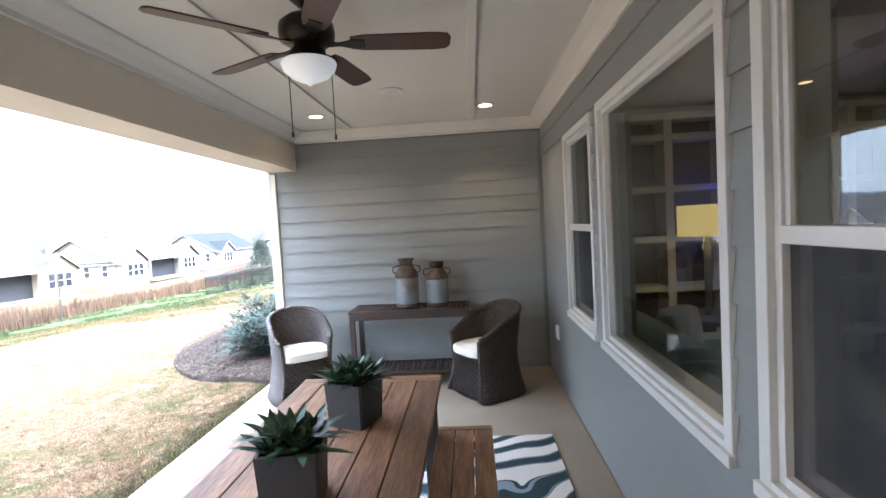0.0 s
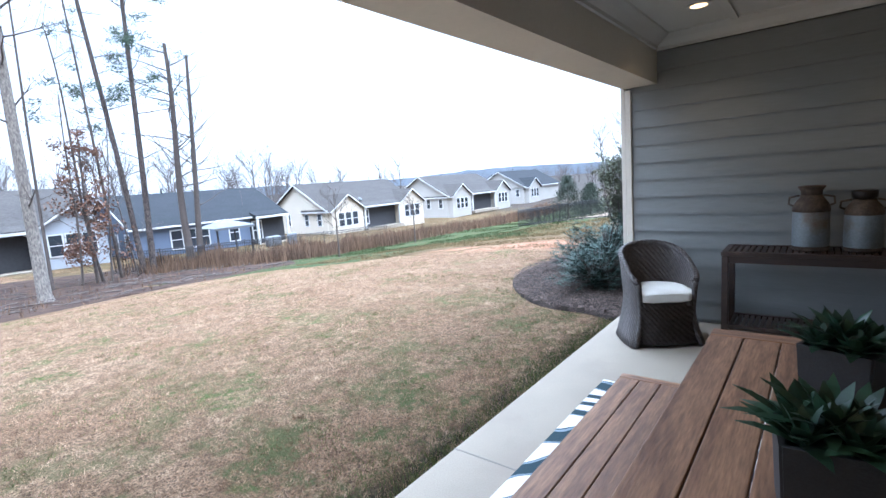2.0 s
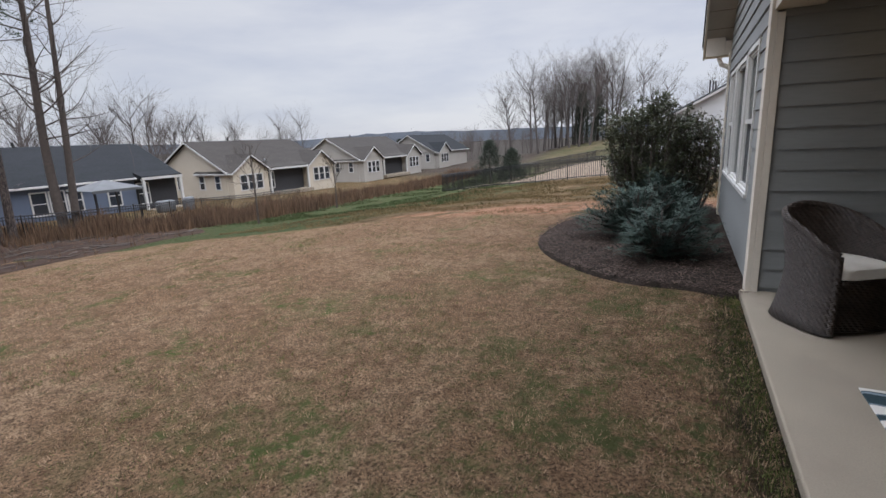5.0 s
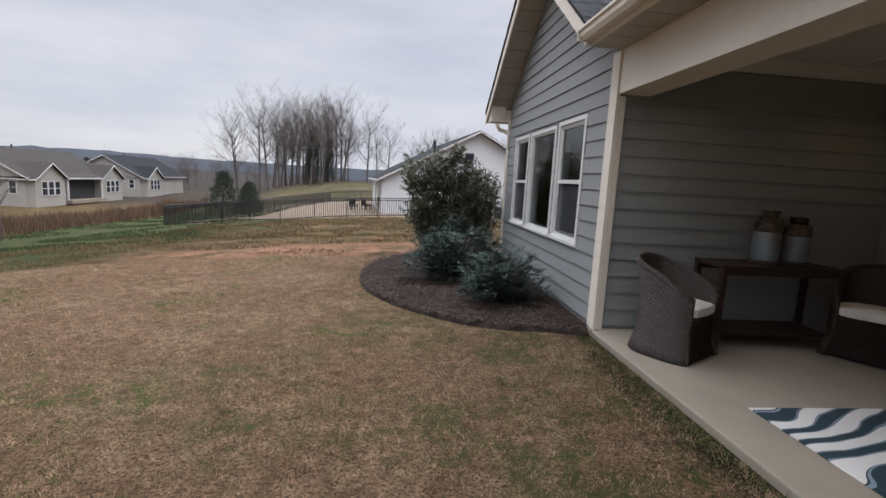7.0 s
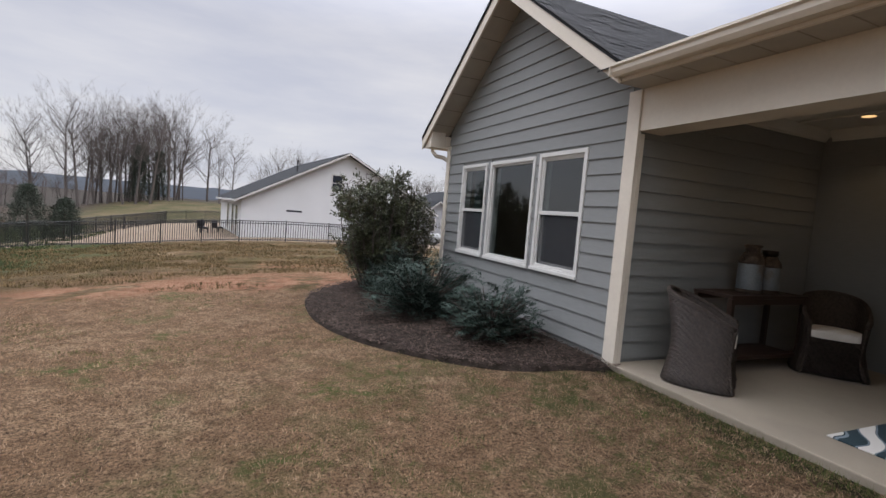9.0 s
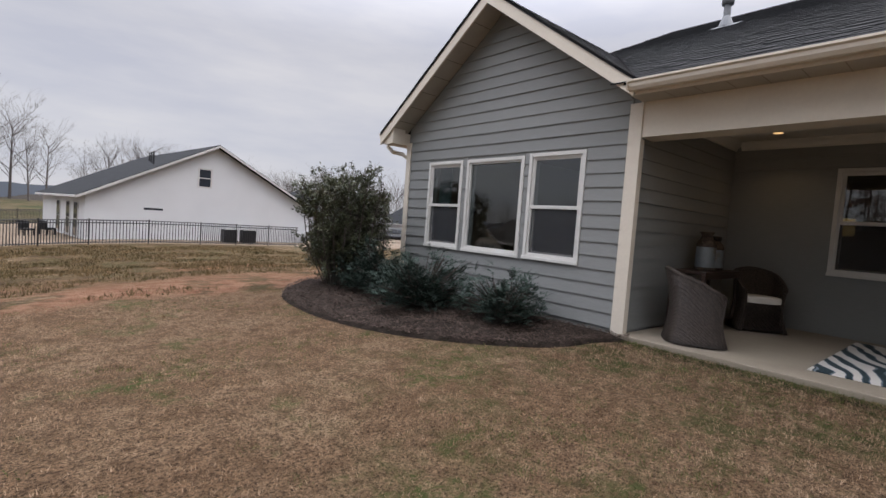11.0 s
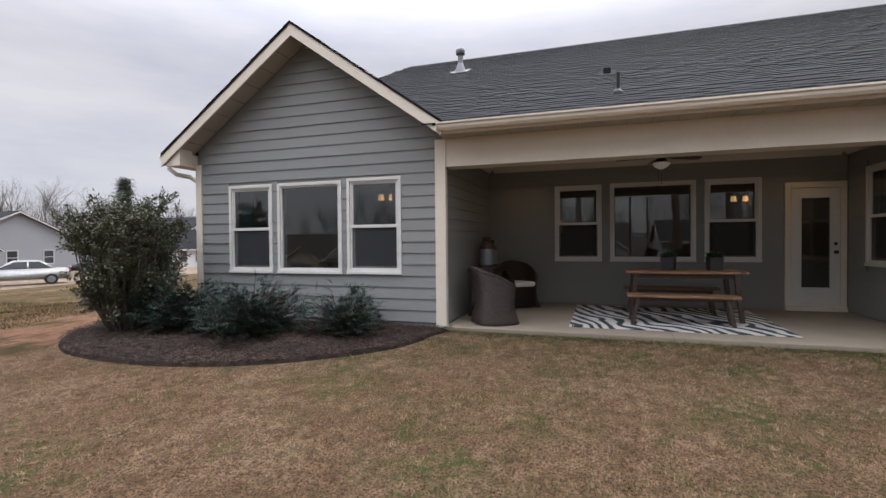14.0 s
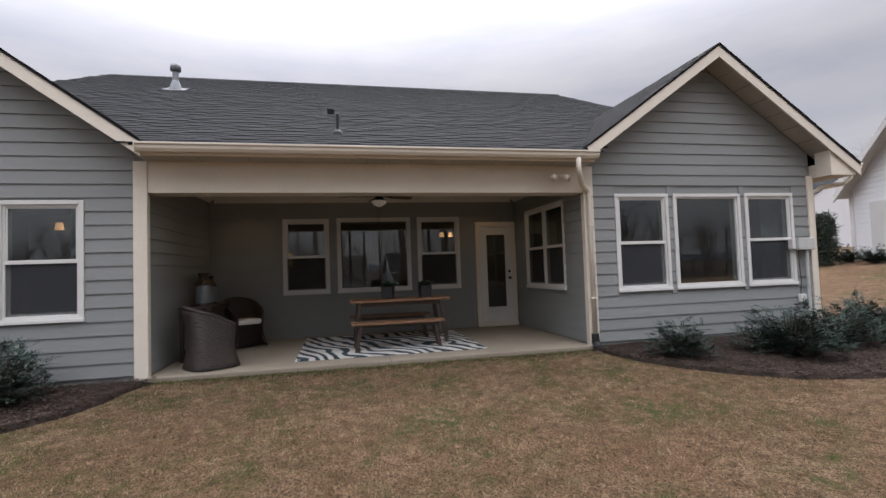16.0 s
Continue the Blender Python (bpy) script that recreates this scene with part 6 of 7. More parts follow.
spots = [(rnd.uniform(-120, -24), rnd.uniform(112, 200), rnd.uniform(6, 10)) for _ in range(110)]
woods("valley_woods", spots, FARWOOD, "low brown woods filling the valley past the hill", FAR_SMALL)
spots = [(rnd.uniform(0, 115), rnd.uniform(74, 112), rnd.uniform(11.5, 15)) for _ in range(64)]
woods("street_woods", spots, FARWOOD, "bare woods behind the houses across the street", FAR_PLAIN)
spots = [(rnd.uniform(20, 60), rnd.uniform(-90, -50), rnd.uniform(9, 13)) for _ in range(24)]
woods("side_woods", spots, FARWOOD, "bare trees beyond the white house", FAR_PLAIN)


def conifer(x, y, h, r, seed, label):
    rnd = random.Random(seed)
    c = thing("evergreen_tree", label, "tree", "dark evergreens by the fence", at=pose(x, y, ground_z(x, y) - 0.1))
    part("trunk", tube(bmesh.new(), [(0, 0, 0), (0, 0, h * 0.9)], [h * 0.03, 0.02], 6), TWIG, c)
    vs, fs = [], []
    for _ in range(2400):
        t = rnd.random() ** 0.75
        z = h * (0.04 + 0.96 * t)
        rr = r * (1 - t) ** 0.62 * (0.75 + 0.5 * noise.noise((t * 6, seed, rnd.random() * 0.2))) + 0.06
        a = rnd.uniform(0, 6.28)
        q = rr * rnd.uniform(0.4, 1.0)
        p = Vector((math.cos(a) * q, math.sin(a) * q, z))
        tuft(rnd, vs, fs, p, max(0.32, 0.075 * h), 3)
    raw("foliage", vs, fs, CEDAR, c)


conifer(-14.6, 31.9, 3.5, 1.9, 1, "dark cedar tree behind the black fence")
conifer(-13.0, 32.6, 2.6, 1.6, 2, "low dark cedar behind the black fence")
conifer(-62, 96, 5.5, 2.4, 3, "distant dark pine in the valley")
conifer(-54, 104, 5.5, 2.4, 4, "distant dark pine in the valley")
conifer(-17.5, 87, 9, 2.8, 5, "dark pine among the bare trees on the hill")
conifer(-15, 89, 8, 2.2, 6, "dark pine among the bare trees on the hill")
conifer(20.0, -26.0, 6.5, 1.6, 7, "dark pine behind the white house")
conifer(8.1, -20.4, 2.0, 0.4, 8, "narrow dark evergreen beside the white house")
conifer(46.0, 64.7, 12.5, 1.5, 9, "single dark pine above the roofs across the street")


# ---- brush, weeds and lawn ----
def blades(name, spots, mat, label, category, lean=0.25, k=3):
    """Upright blades: each spot is x, y, height, width."""
    rnd = random.Random(31)
    vs, fs = [], []
    for x, y, h, w in spots:
        z = ground_z(x, y) - 0.02
        for _ in range(k):
            a, b = rnd.uniform(0, 6.28), rnd.uniform(0, 6.28)
            dx, dy = math.cos(a) * w, math.sin(a) * w
            ox, oy = rnd.gauss(0, w * 3), rnd.gauss(0, w * 3)
            hh = h * rnd.uniform(0.6, 1.1)
            lx, ly = math.cos(b) * lean * hh * rnd.random(), math.sin(b) * lean * hh * rnd.random()
            n = len(vs)
            vs += [(x + ox - dx, y + oy - dy, z), (x + ox + dx, y + oy + dy, z), (x + ox + lx, y + oy + ly, z + hh)]
            fs.append((n, n + 1, n + 2))
    ob = raw(name, vs, fs, mat)
    tagged(ob, label, category, kind="stuff")


LINE = [(-26.5, 6.0), (-22.5, 8.9), (-20.5, 13), (-20.8, 18), (-23.0, 30), (-23.5, 44), (-25, 60)]


def along(t, pts):
    k = t * (len(pts) - 1)
    i = min(int(k), len(pts) - 2)
    f = k - i
    return tuple(a + (b - a) * f for a, b in zip(pts[i], pts[i + 1]))


rnd = random.Random(3)
spots = []
for _ in range(5200):
    x, y = along(rnd.random(), LINE)
    x -= rnd.uniform(0, 5.5)
    y += rnd.gauss(0, 0.8)
    clump = 0.5 + 0.5 * noise.noise((x * 0.5, y * 0.5, 2))
    spots.append((x, y, 0.3 + 1.55 * clump ** 1.5 * rnd.uniform(0.4, 1.25), 0.025))
blades("brush", spots, BRUSH, "tall dry reddish-brown brush below the lawn", "brush", 0.3, 4)
spots = []
for _ in range(11000):
    x, y = along(rnd.uniform(0.28, 0.86), LINE)
    x += rnd.uniform(0.0, 11.0)
    y += rnd.gauss(0, 0.8)
    if noise.noise((x * 0.3, y * 0.3, 9)) > -0.08:
        spots.append((x, y, rnd.uniform(0.05, 0.13), 0.03))
blades("weeds", spots, WEED, "low green weeds between the lawn and the brush", "weeds", 0.6, 3)
spots = []
for _ in range(900):
    x, y = rnd.uniform(-29, -14), rnd.uniform(-19, 8)
    if inside((x, y), WOODS_FLOOR):
        spots.append((x, y, rnd.uniform(0.12, 0.6), 0.010))
blades("undergrowth", spots, BRUSH, "sparse dry undergrowth beneath the trees", "undergrowth", 0.5, 4)


def fallen_sticks():
    """Dead limbs and sticks lying on the leaf litter."""
    rnd = random.Random(17)
    vs, fs = [], []
    for _ in range(420):
        x, y = rnd.uniform(-31, -14), rnd.uniform(-20, 9)
        if not inside((x, y), WOODS_FLOOR):
            continue
        a, ln = rnd.uniform(0, 6.28), rnd.uniform(0.3, 1.9)
        pts = []
        for t in (-0.5, 0.0, 0.5):
            px, py = x + math.cos(a) * ln * t + rnd.gauss(0, 0.04), y + math.sin(a) * ln * t + rnd.gauss(0, 0.04)
            pts.append(Vector((px, py, ground_z(px, py) + 0.06 + rnd.uniform(0, 0.12))))
        r = rnd.uniform(0.008, 0.03)
        ring_tube(vs, fs, pts, [r, r * 0.9, r * 0.5], 4)
    tagged(raw("fallen_sticks", vs, fs, TWIG), "fallen sticks and dead limbs on the leaf litter", "sticks", kind="stuff")


fallen_sticks()


# ---- fences ----
def metal_fence(name, pts, h, label, group=""):
    f = thing(name, label, "fence", group)
    pk = bmesh.new()
    tube(pk, [(0, 0, 0.06), (0, 0, h)], 0.018, 4, caps=False)
    first = part("picket", pk, DARKMETAL, f)
    first.location = (pts[0][0], pts[0][1], ground_z(*pts[0]))
    for (xa, ya), (xb, yb) in zip(pts, pts[1:]):
        ln = math.hypot(xb - xa, yb - ya)
        n = max(1, round(ln / 2.2))
        for i in range(n):
            p = (xa + (xb - xa) * i / n, ya + (yb - ya) * i / n)
            q = (xa + (xb - xa) * (i + 1) / n, ya + (yb - ya) * (i + 1) / n)
            zp, zq = ground_z(*p), ground_z(*q)
            part("post", tube(bmesh.new(), [(p[0], p[1], zp - 0.1), (p[0], p[1], zp + h + 0.06)], 0.036, 4), DARKMETAL, f)
            for hz in (0.12, h - 0.16, h - 0.02):
                part("rail", tube(bmesh.new(), [(p[0], p[1], zp + hz), (q[0], q[1], zq + hz)], 0.024, 4), DARKMETAL, f)
            m = 18
            for j in range(1, m):
                t = j / m
                x, y, z = p[0] + (q[0] - p[0]) * t, p[1] + (q[1] - p[1]) * t, zp + (zq - zp) * t
                o = new("picket", first.data)
                o.parent = f
                o.location = (x, y, z)


metal_fence("metal_fence", [(-16.6, 27.2), (-9.0, 25.2), (-3.2, 26.6), (2.0, 27.0), (8.0, 27.4)], 1.25, "black metal picket fence across the neighbour's lot")
metal_fence("metal_fence", [(-16.6, 27.2), (-14.1, 40.3), (-10.1, 55.6)], 1.3, "black metal picket fence running down to the valley")
metal_fence("metal_fence", [(-10.1, 55.6), (-4.5, 56.0)], 1.3, "black metal picket fence at the foot of the hill")
metal_fence("metal_fence", [(-29.0, 4.0), (-27.5, 11.0), (-27.0, 19.0), (-27.5, 24)], 1.2, "low black metal fence behind the brush")


# ---- other houses ----
def far_window(parent, x, y, z, w, h, face):
    """A trimmed window on a wall that looks along +x ('x') or along -y ('-y') or +y ('y')."""
    bm, gl = bmesh.new(), bmesh.new()
    t = 0.09
    if face == "x":
        for q in ((y - w / 2 - t, y - w / 2, z - t, z + h + t), (y + w / 2, y + w / 2 + t, z - t, z + h + t), (y - w / 2, y + w / 2, z - t, z), (y - w / 2, y + w / 2, z + h, z + h + t), (y - w / 2, y + w / 2, z + h / 2 - 0.03, z + h / 2 + 0.03)):
            box(bm, x - 0.02, x + 0.06, *q)
        box(gl, x - 0.02, x + 0.03, y - w / 2, y + w / 2, z, z + h)
    else:
        s = -1 if face == "-y" else 1
        for q in ((x - w / 2 - t, x - w / 2, z - t, z + h + t), (x + w / 2, x + w / 2 + t, z - t, z + h + t), (x - w / 2, x + w / 2, z - t, z), (x - w / 2, x + w / 2, z + h, z + h + t), (x - w / 2, x + w / 2, z + h / 2 - 0.03, z + h / 2 + 0.03)):
            box(bm, q[0], q[1], min(y, y + s * 0.06), max(y, y + s * 0.06), q[2], q[3])
        box(gl, x - w / 2, x + w / 2, min(y, y + s * 0.045), max(y, y + s * 0.045), z, z + h)
    f = part("window", bm, FARTRIM, parent)
    part("pane", gl, FARGLASS_SOLID, f)


FARGLASS_SOLID = material("dark_window_pane", (0.03, 0.035, 0.045), 0.08, spec=0.8)
# near-black that paints the shade inside the far porches
PORCHSHADE = material("porch_shade_colour", (0.035, 0.035, 0.038), 0.8)


def gable_body(parent, x0, x1, y0, y1, base, eave, ridge, axis, wall, roofm, clip=0.0, over=0.35):
    """A gabled block: axis 'y' runs the ridge along y; walls with gable ends, roof slabs, trim."""
    bm = bmesh.new()
    if axis == "y":
        mid = (x0 + x1) / 2
        prof = [(x0, base), (x1, base), (x1, eave), (mid, ridge), (x0, eave)]
        prism(bm, prof, "y", y0, y1)
    else:
        mid = (y0 + y1) / 2
        prof = [(y0, base), (y1, base), (y1, eave), (mid, ridge), (y0, eave)]
        prism(bm, prof, "x", x0, x1)
    part("wall", bm, wall, parent)
    lo, hi, a, b = (x0, x1, y0 - over, y1 + over) if axis == "y" else (y0, y1, x0, x1 + over)
    slope = (ridge - eave) / ((hi - lo) / 2)
    ax = "y" if axis == "y" else "x"
    ca, cb = a, b
    for sgn in (-1, 1):
        e = mid + sgn * ((hi - lo) / 2 + over)
        ez = eave - slope * over
        r = part("roof", prism(bmesh.new(), [(mid, ridge + 0.17), (e, ez + 0.17), (e, ez + 0.05), (mid, ridge + 0.05)], ax, ca, cb), roofm, parent)
        tr = bmesh.new()
        prism(tr, [(e - 0.06 * sgn, ez + 0.15), (e + 0.05 * sgn, ez + 0.12), (e + 0.05 * sgn, ez + 0.0), (e - 0.06 * sgn, ez + 0.0)], ax, ca, cb)
        for w0, w1 in ((a - 0.04, a), (b, b + 0.04)):
            prism(tr, [(mid, ridge + 0.13), (e, ez + 0.13), (e, ez - 0.01), (mid, ridge - 0.02)], ax, w0, w1)
        part("fascia", tr, FARTRIM, r)


def row_house(name, label, yc, base, wall, roofm, wings, length=13.5, x_front=-38.0, porch=None, side_windows=True, height=5.3):
    h = thing(name, label, "house", "houses across the brush")
    y0, y1 = yc - length / 2, yc + length / 2
    gable_body(h, x_front - 10.5, x_front - 0.8, y0, y1, base - 0.6, base + 2.6, base + height, "y", wall, roofm)
    for wy, wd in wings:
        gable_body(h, x_front - 5.0, x_front, wy - wd / 2, wy + wd / 2, base - 0.6, base + 2.45, base + 2.45 + wd * 0.34, "x", wall, roofm, over=0.3)
        n = 3 if wd > 3.6 else 2
        for k in range(n):
            far_window(h, x_front, wy + (k - (n - 1) / 2) * 0.95, base + 0.75, 0.72, 1.35, "x")
    if porch:
        a, b = porch
        # flat dark sheet on the wall, painted shade for a deep porch
        bm = boxed(x_front - 0.82, x_front - 0.78, a, b, base, base + 2.4)
        part("porch_recess", bm, PORCHSHADE, h)
        part("porch_roof", prism(bmesh.new(), [(x_front - 0.8, base + 2.95), (x_front + 0.2, base + 2.62), (x_front + 0.2, base + 2.42), (x_front - 0.8, base + 2.42)], "y", a, b), roofm, h)
        part("porch_beam", boxed(x_front + 0.0, x_front + 0.22, a, b, base + 2.36, base + 2.55), FARTRIM, h)
        part("porch_slab", boxed(x_front - 0.8, x_front + 0.6, a, b, base - 0.3, base + 0.06), CONCRETE, h)
        for k in range(1):
            far_window(h, x_front - 0.78, a + (b - a) * (k + 0.5) / 3, base + 0.55, 0.8, 1.5, "x")
        for yy in (a + 0.15, b - 0.15):
            part("porch_post", boxed(x_front, x_front + 0.18, yy - 0.09, yy + 0.09, base, base + 2.4), FARTRIM, h)
    if side_windows:
        for k, xx in enumerate((x_front - 2.0, x_front - 4.2, x_front - 7.5)):
            far_window(h, xx, y0, base + 0.9, 0.6, 1.2, "-y")
    part("chimney_pipe", tube(bmesh.new(), [(x_front - 5.6, yc - 2, base + height - 0.2), (x_front - 5.6, yc - 2, base + height + 0.5)], 0.08, 8), DARKMETAL, h)
    return h


row_house("house", "beige siding house with brown shingle roof and two rear gables", 33.4, -3.15, BEIGESIDE, SHINGLE_BROWN, [(28.8, 4.3), (39.0, 4.3)], 13.6, porch=(31.0, 36.8))
row_house("house", "grey siding house with brown shingle roof and two rear gables", 54.4, -3.15, GREYSIDE, SHINGLE_BROWN, [(49.6, 4.4), (60.6, 4.4)], 14.2, porch=(51.9, 58.3))
row_house("house", "far house with a blue-black roof in the row", 76.0, -3.1, GREYSIDE, SHINGLE_BLACK, [(71.5, 4.3)], 14.0)
row_house("house", "blue siding house with a black shingle roof and covered porch", 14.6, -2.9, BLUESIDE, SHINGLE_BLACK, [], 12.6, x_front=-37.2, porch=(17.6, 20.9), height=5.0)
row_house("house", "pale siding house with brown roof, two rear gables and porch", 0.6, -2.25, PALESIDE, SHINGLE_BROWN, [(-3.1, 3.4), (4.7, 4.0)], 11.2, porch=(-1.3, 2.6), height=5.2)
row_house("house", "pale blue-grey house with black roof behind the trees", -13.2, -1.45, PALESIDE, SHINGLE_BLACK, [], 10.6, porch=(-12.0, -8.6), height=4.6)
row_house("house", "grey-beige gabled house beyond the trunks", -25.0, -1.2, GREYSIDE, SHINGLE_BROWN, [(-23.6, 3.6), (-29.0, 3.6)], 10.4, height=5.4)
h4 = [o for o in bpy.data.objects if o.name.startswith("house") and "blue siding" in str(o.get("label", ""))][0]
for yy in (11.3, 12.35, 13.4, 16.0):
    far_window(h4, -38.0, yy, -2.2, 0.8, 1.4, "x")
h6 = [o for o in bpy.data.objects if o.name.startswith("house") and "blue-grey" in str(o.get("label", ""))][0]
for yy in (-17.4, -15.6, -13.2):
    far_window(h6, -38.8, yy, -0.8, 0.75, 1.4, "x")

wh = thing("white_house", "white lap-siding house with a dark low gable roof", "house")
gable_body(wh, -3.1, 11.0, 31.0, 49.0, -1.7, 1.35, 5.05, "y", WHITESIDE, SHINGLE_BLACK, over=0.45)
far_window(wh, 3.25, 31.0, 2.4, 0.7, 1.1, "-y")
part("gable_vent", boxed(-0.2, 0.85, 30.96, 31.0, 0.65, 0.78), FARGLASS_SOLID, wh)
for k in range(3):
    part("vent_pipe", tube(bmesh.new(), [(1.0 + k * 0.5, 34 + k * 2.5, 3.2), (1.0 + k * 0.5, 34 + k * 2.5, 4.55 + 0.15 * k)], 0.05, 8), DARKMETAL, wh)
for yy in (33.6, 36.4, 40.5):
    far_window(wh, -3.13, yy, -1.2, 1.3, 2.0, "x")
for k in range(33):
    z = -1.5 + k * 0.19
    half = 7.05 if z < 1.2 else max(0.1, 7.05 * (4.9 - z) / 3.7)
    part("lap_board", boxed(3.95 - half, 3.95 + half, 30.97, 31.0, z, z + 0.172), WHITESIDE, wh)
# the house stands a few degrees off the lot line
wh.matrix_world = pose(-3.1, 31.0, 0, 0, 0, 5) @ pose(3.1, -31.0, 0)
for k, xx in enumerate((4.5, 5.7)):
    a = thing("air_conditioner", "grey outdoor air conditioner beside the white house", "air conditioner", "air conditioners", at=pose(xx, 30.2, ground_z(xx, 30.2)))
    part("cabinet", boxed(-0.42, 0.42, -0.4, 0.4, 0.02, 0.85, bevel=0.04), DARKMETAL, a)
    part("fan_guard", lathe(bmesh.new(), [(0.34, 0.85), (0.33, 0.88), (0.05, 0.9)], 16), PLASTIC, a)

rh = thing("white_house", "white siding house with tall gable beyond the lawn", "house", at=pose(9.0, -23.0, 0, 0, 0, -110))
rb = 1.15
part("wall", prism(bmesh.new(), [(0, rb - 1.5), (-14, rb - 1.5), (-14, 3.85), (-7, 9.2), (0, 3.85)], "x", 0.0, 15.0), WHITESIDE, rh)
for sg in (-1, 1):
    e = -7 + sg * 7.25
    r = part("roof", prism(bmesh.new(), [(-7, 9.33), (e, 3.77), (e, 3.66), (-7, 9.22)], "x", -0.45, 15.4), SHINGLE_BLACK, rh)
    part("soffit", prism(bmesh.new(), [(-7, 9.21), (e, 3.65), (e, 3.57), (-7, 9.13)], "x", -0.45, 15.4), FARTRIM, r)
    part("rake_trim", prism(bmesh.new(), [(-7, 9.31), (e, 3.75), (e, 3.45), (-7, 9.0)], "x", -0.51, -0.45), FARTRIM, r)
part("corner_board", boxed(-0.05, 0.0, -0.2, 0.02, rb - 1, 3.85), FARTRIM, rh)
for k in range(40):
    z = rb + k * 0.19
    half = 7.0 if z < 3.85 else max(0.1, 7.0 * (9.1 - z) / 5.3)
    part("lap_board", boxed(-0.028, 0.0, -7 - half, -7 + half, z, z + 0.17), WHITESIDE, rh)
part("side_door", boxed(-0.06, 0.0, -1.9, -1.1, rb, rb + 2.1), FARTRIM, rh)
ac = thing("air_conditioner", "grey outdoor air conditioner beside the white gable house", "air conditioner", "air conditioners", at=pose(4.2, -20.2, ground_z(4.2, -20.2)))
part("cabinet", boxed(-0.4, 0.4, -0.4, 0.4, 0.02, 0.85, bevel=0.04), PLASTIC, ac)
part("fan_guard", lathe(bmesh.new(), [(0.34, 0.85), (0.33, 0.88), (0.05, 0.9)], 16), DARKMETAL, ac)
h = thing("white_house", "second white house with a dark roof farther off", "house")
gable_body(h, 26, 40, -52, -40, 1.2, 5.4, 8.6, "x", WHITESIDE, SHINGLE_BLACK)
for k in range(3):
    far_window(h, 40.0 - 14.0, -49 + 3 * k, 3.0, 0.9, 1.4, "x")
h = thing("grey_house", "low blue-grey house with a dark roof across the street", "house", "houses across the street")
gable_body(h, 16, 29, 48, 60, -2.0, 1.0, 4.2, "y", PALESIDE, SHINGLE_BLACK)
gable_body(h, 15.0, 19.4, 45.2, 50.0, -2.0, 0.9, 2.6, "y", PALESIDE, SHINGLE_BLACK, over=0.3)
for xx in (16.4, 18.0, 22.0, 25.0):
    far_window(h, xx, 45.2 if xx < 20 else 48.0, -0.5, 0.8, 1.2, "-y")
h = thing("white_house", "white house with a dark roof behind the street lamp", "house", "houses across the street")
gable_body(h, 31, 44, 41, 53, -2.0, 0.7, 4.2, "y", WHITESIDE, SHINGLE_BLACK)
gable_body(h, 30.0, 35.0, 38.5, 44.0, -2.0, 0.8, 3.2, "x", WHITESIDE, SHINGLE_BLACK, over=0.3)
part("garage_door", boxed(36.2, 40.6, 40.95, 41.0, -1.6, 0.5), FARTRIM, h)
for xx in (31.6, 33.6):
    far_window(h, xx, 38.5, -0.6, 0.8, 1.2, "-y")


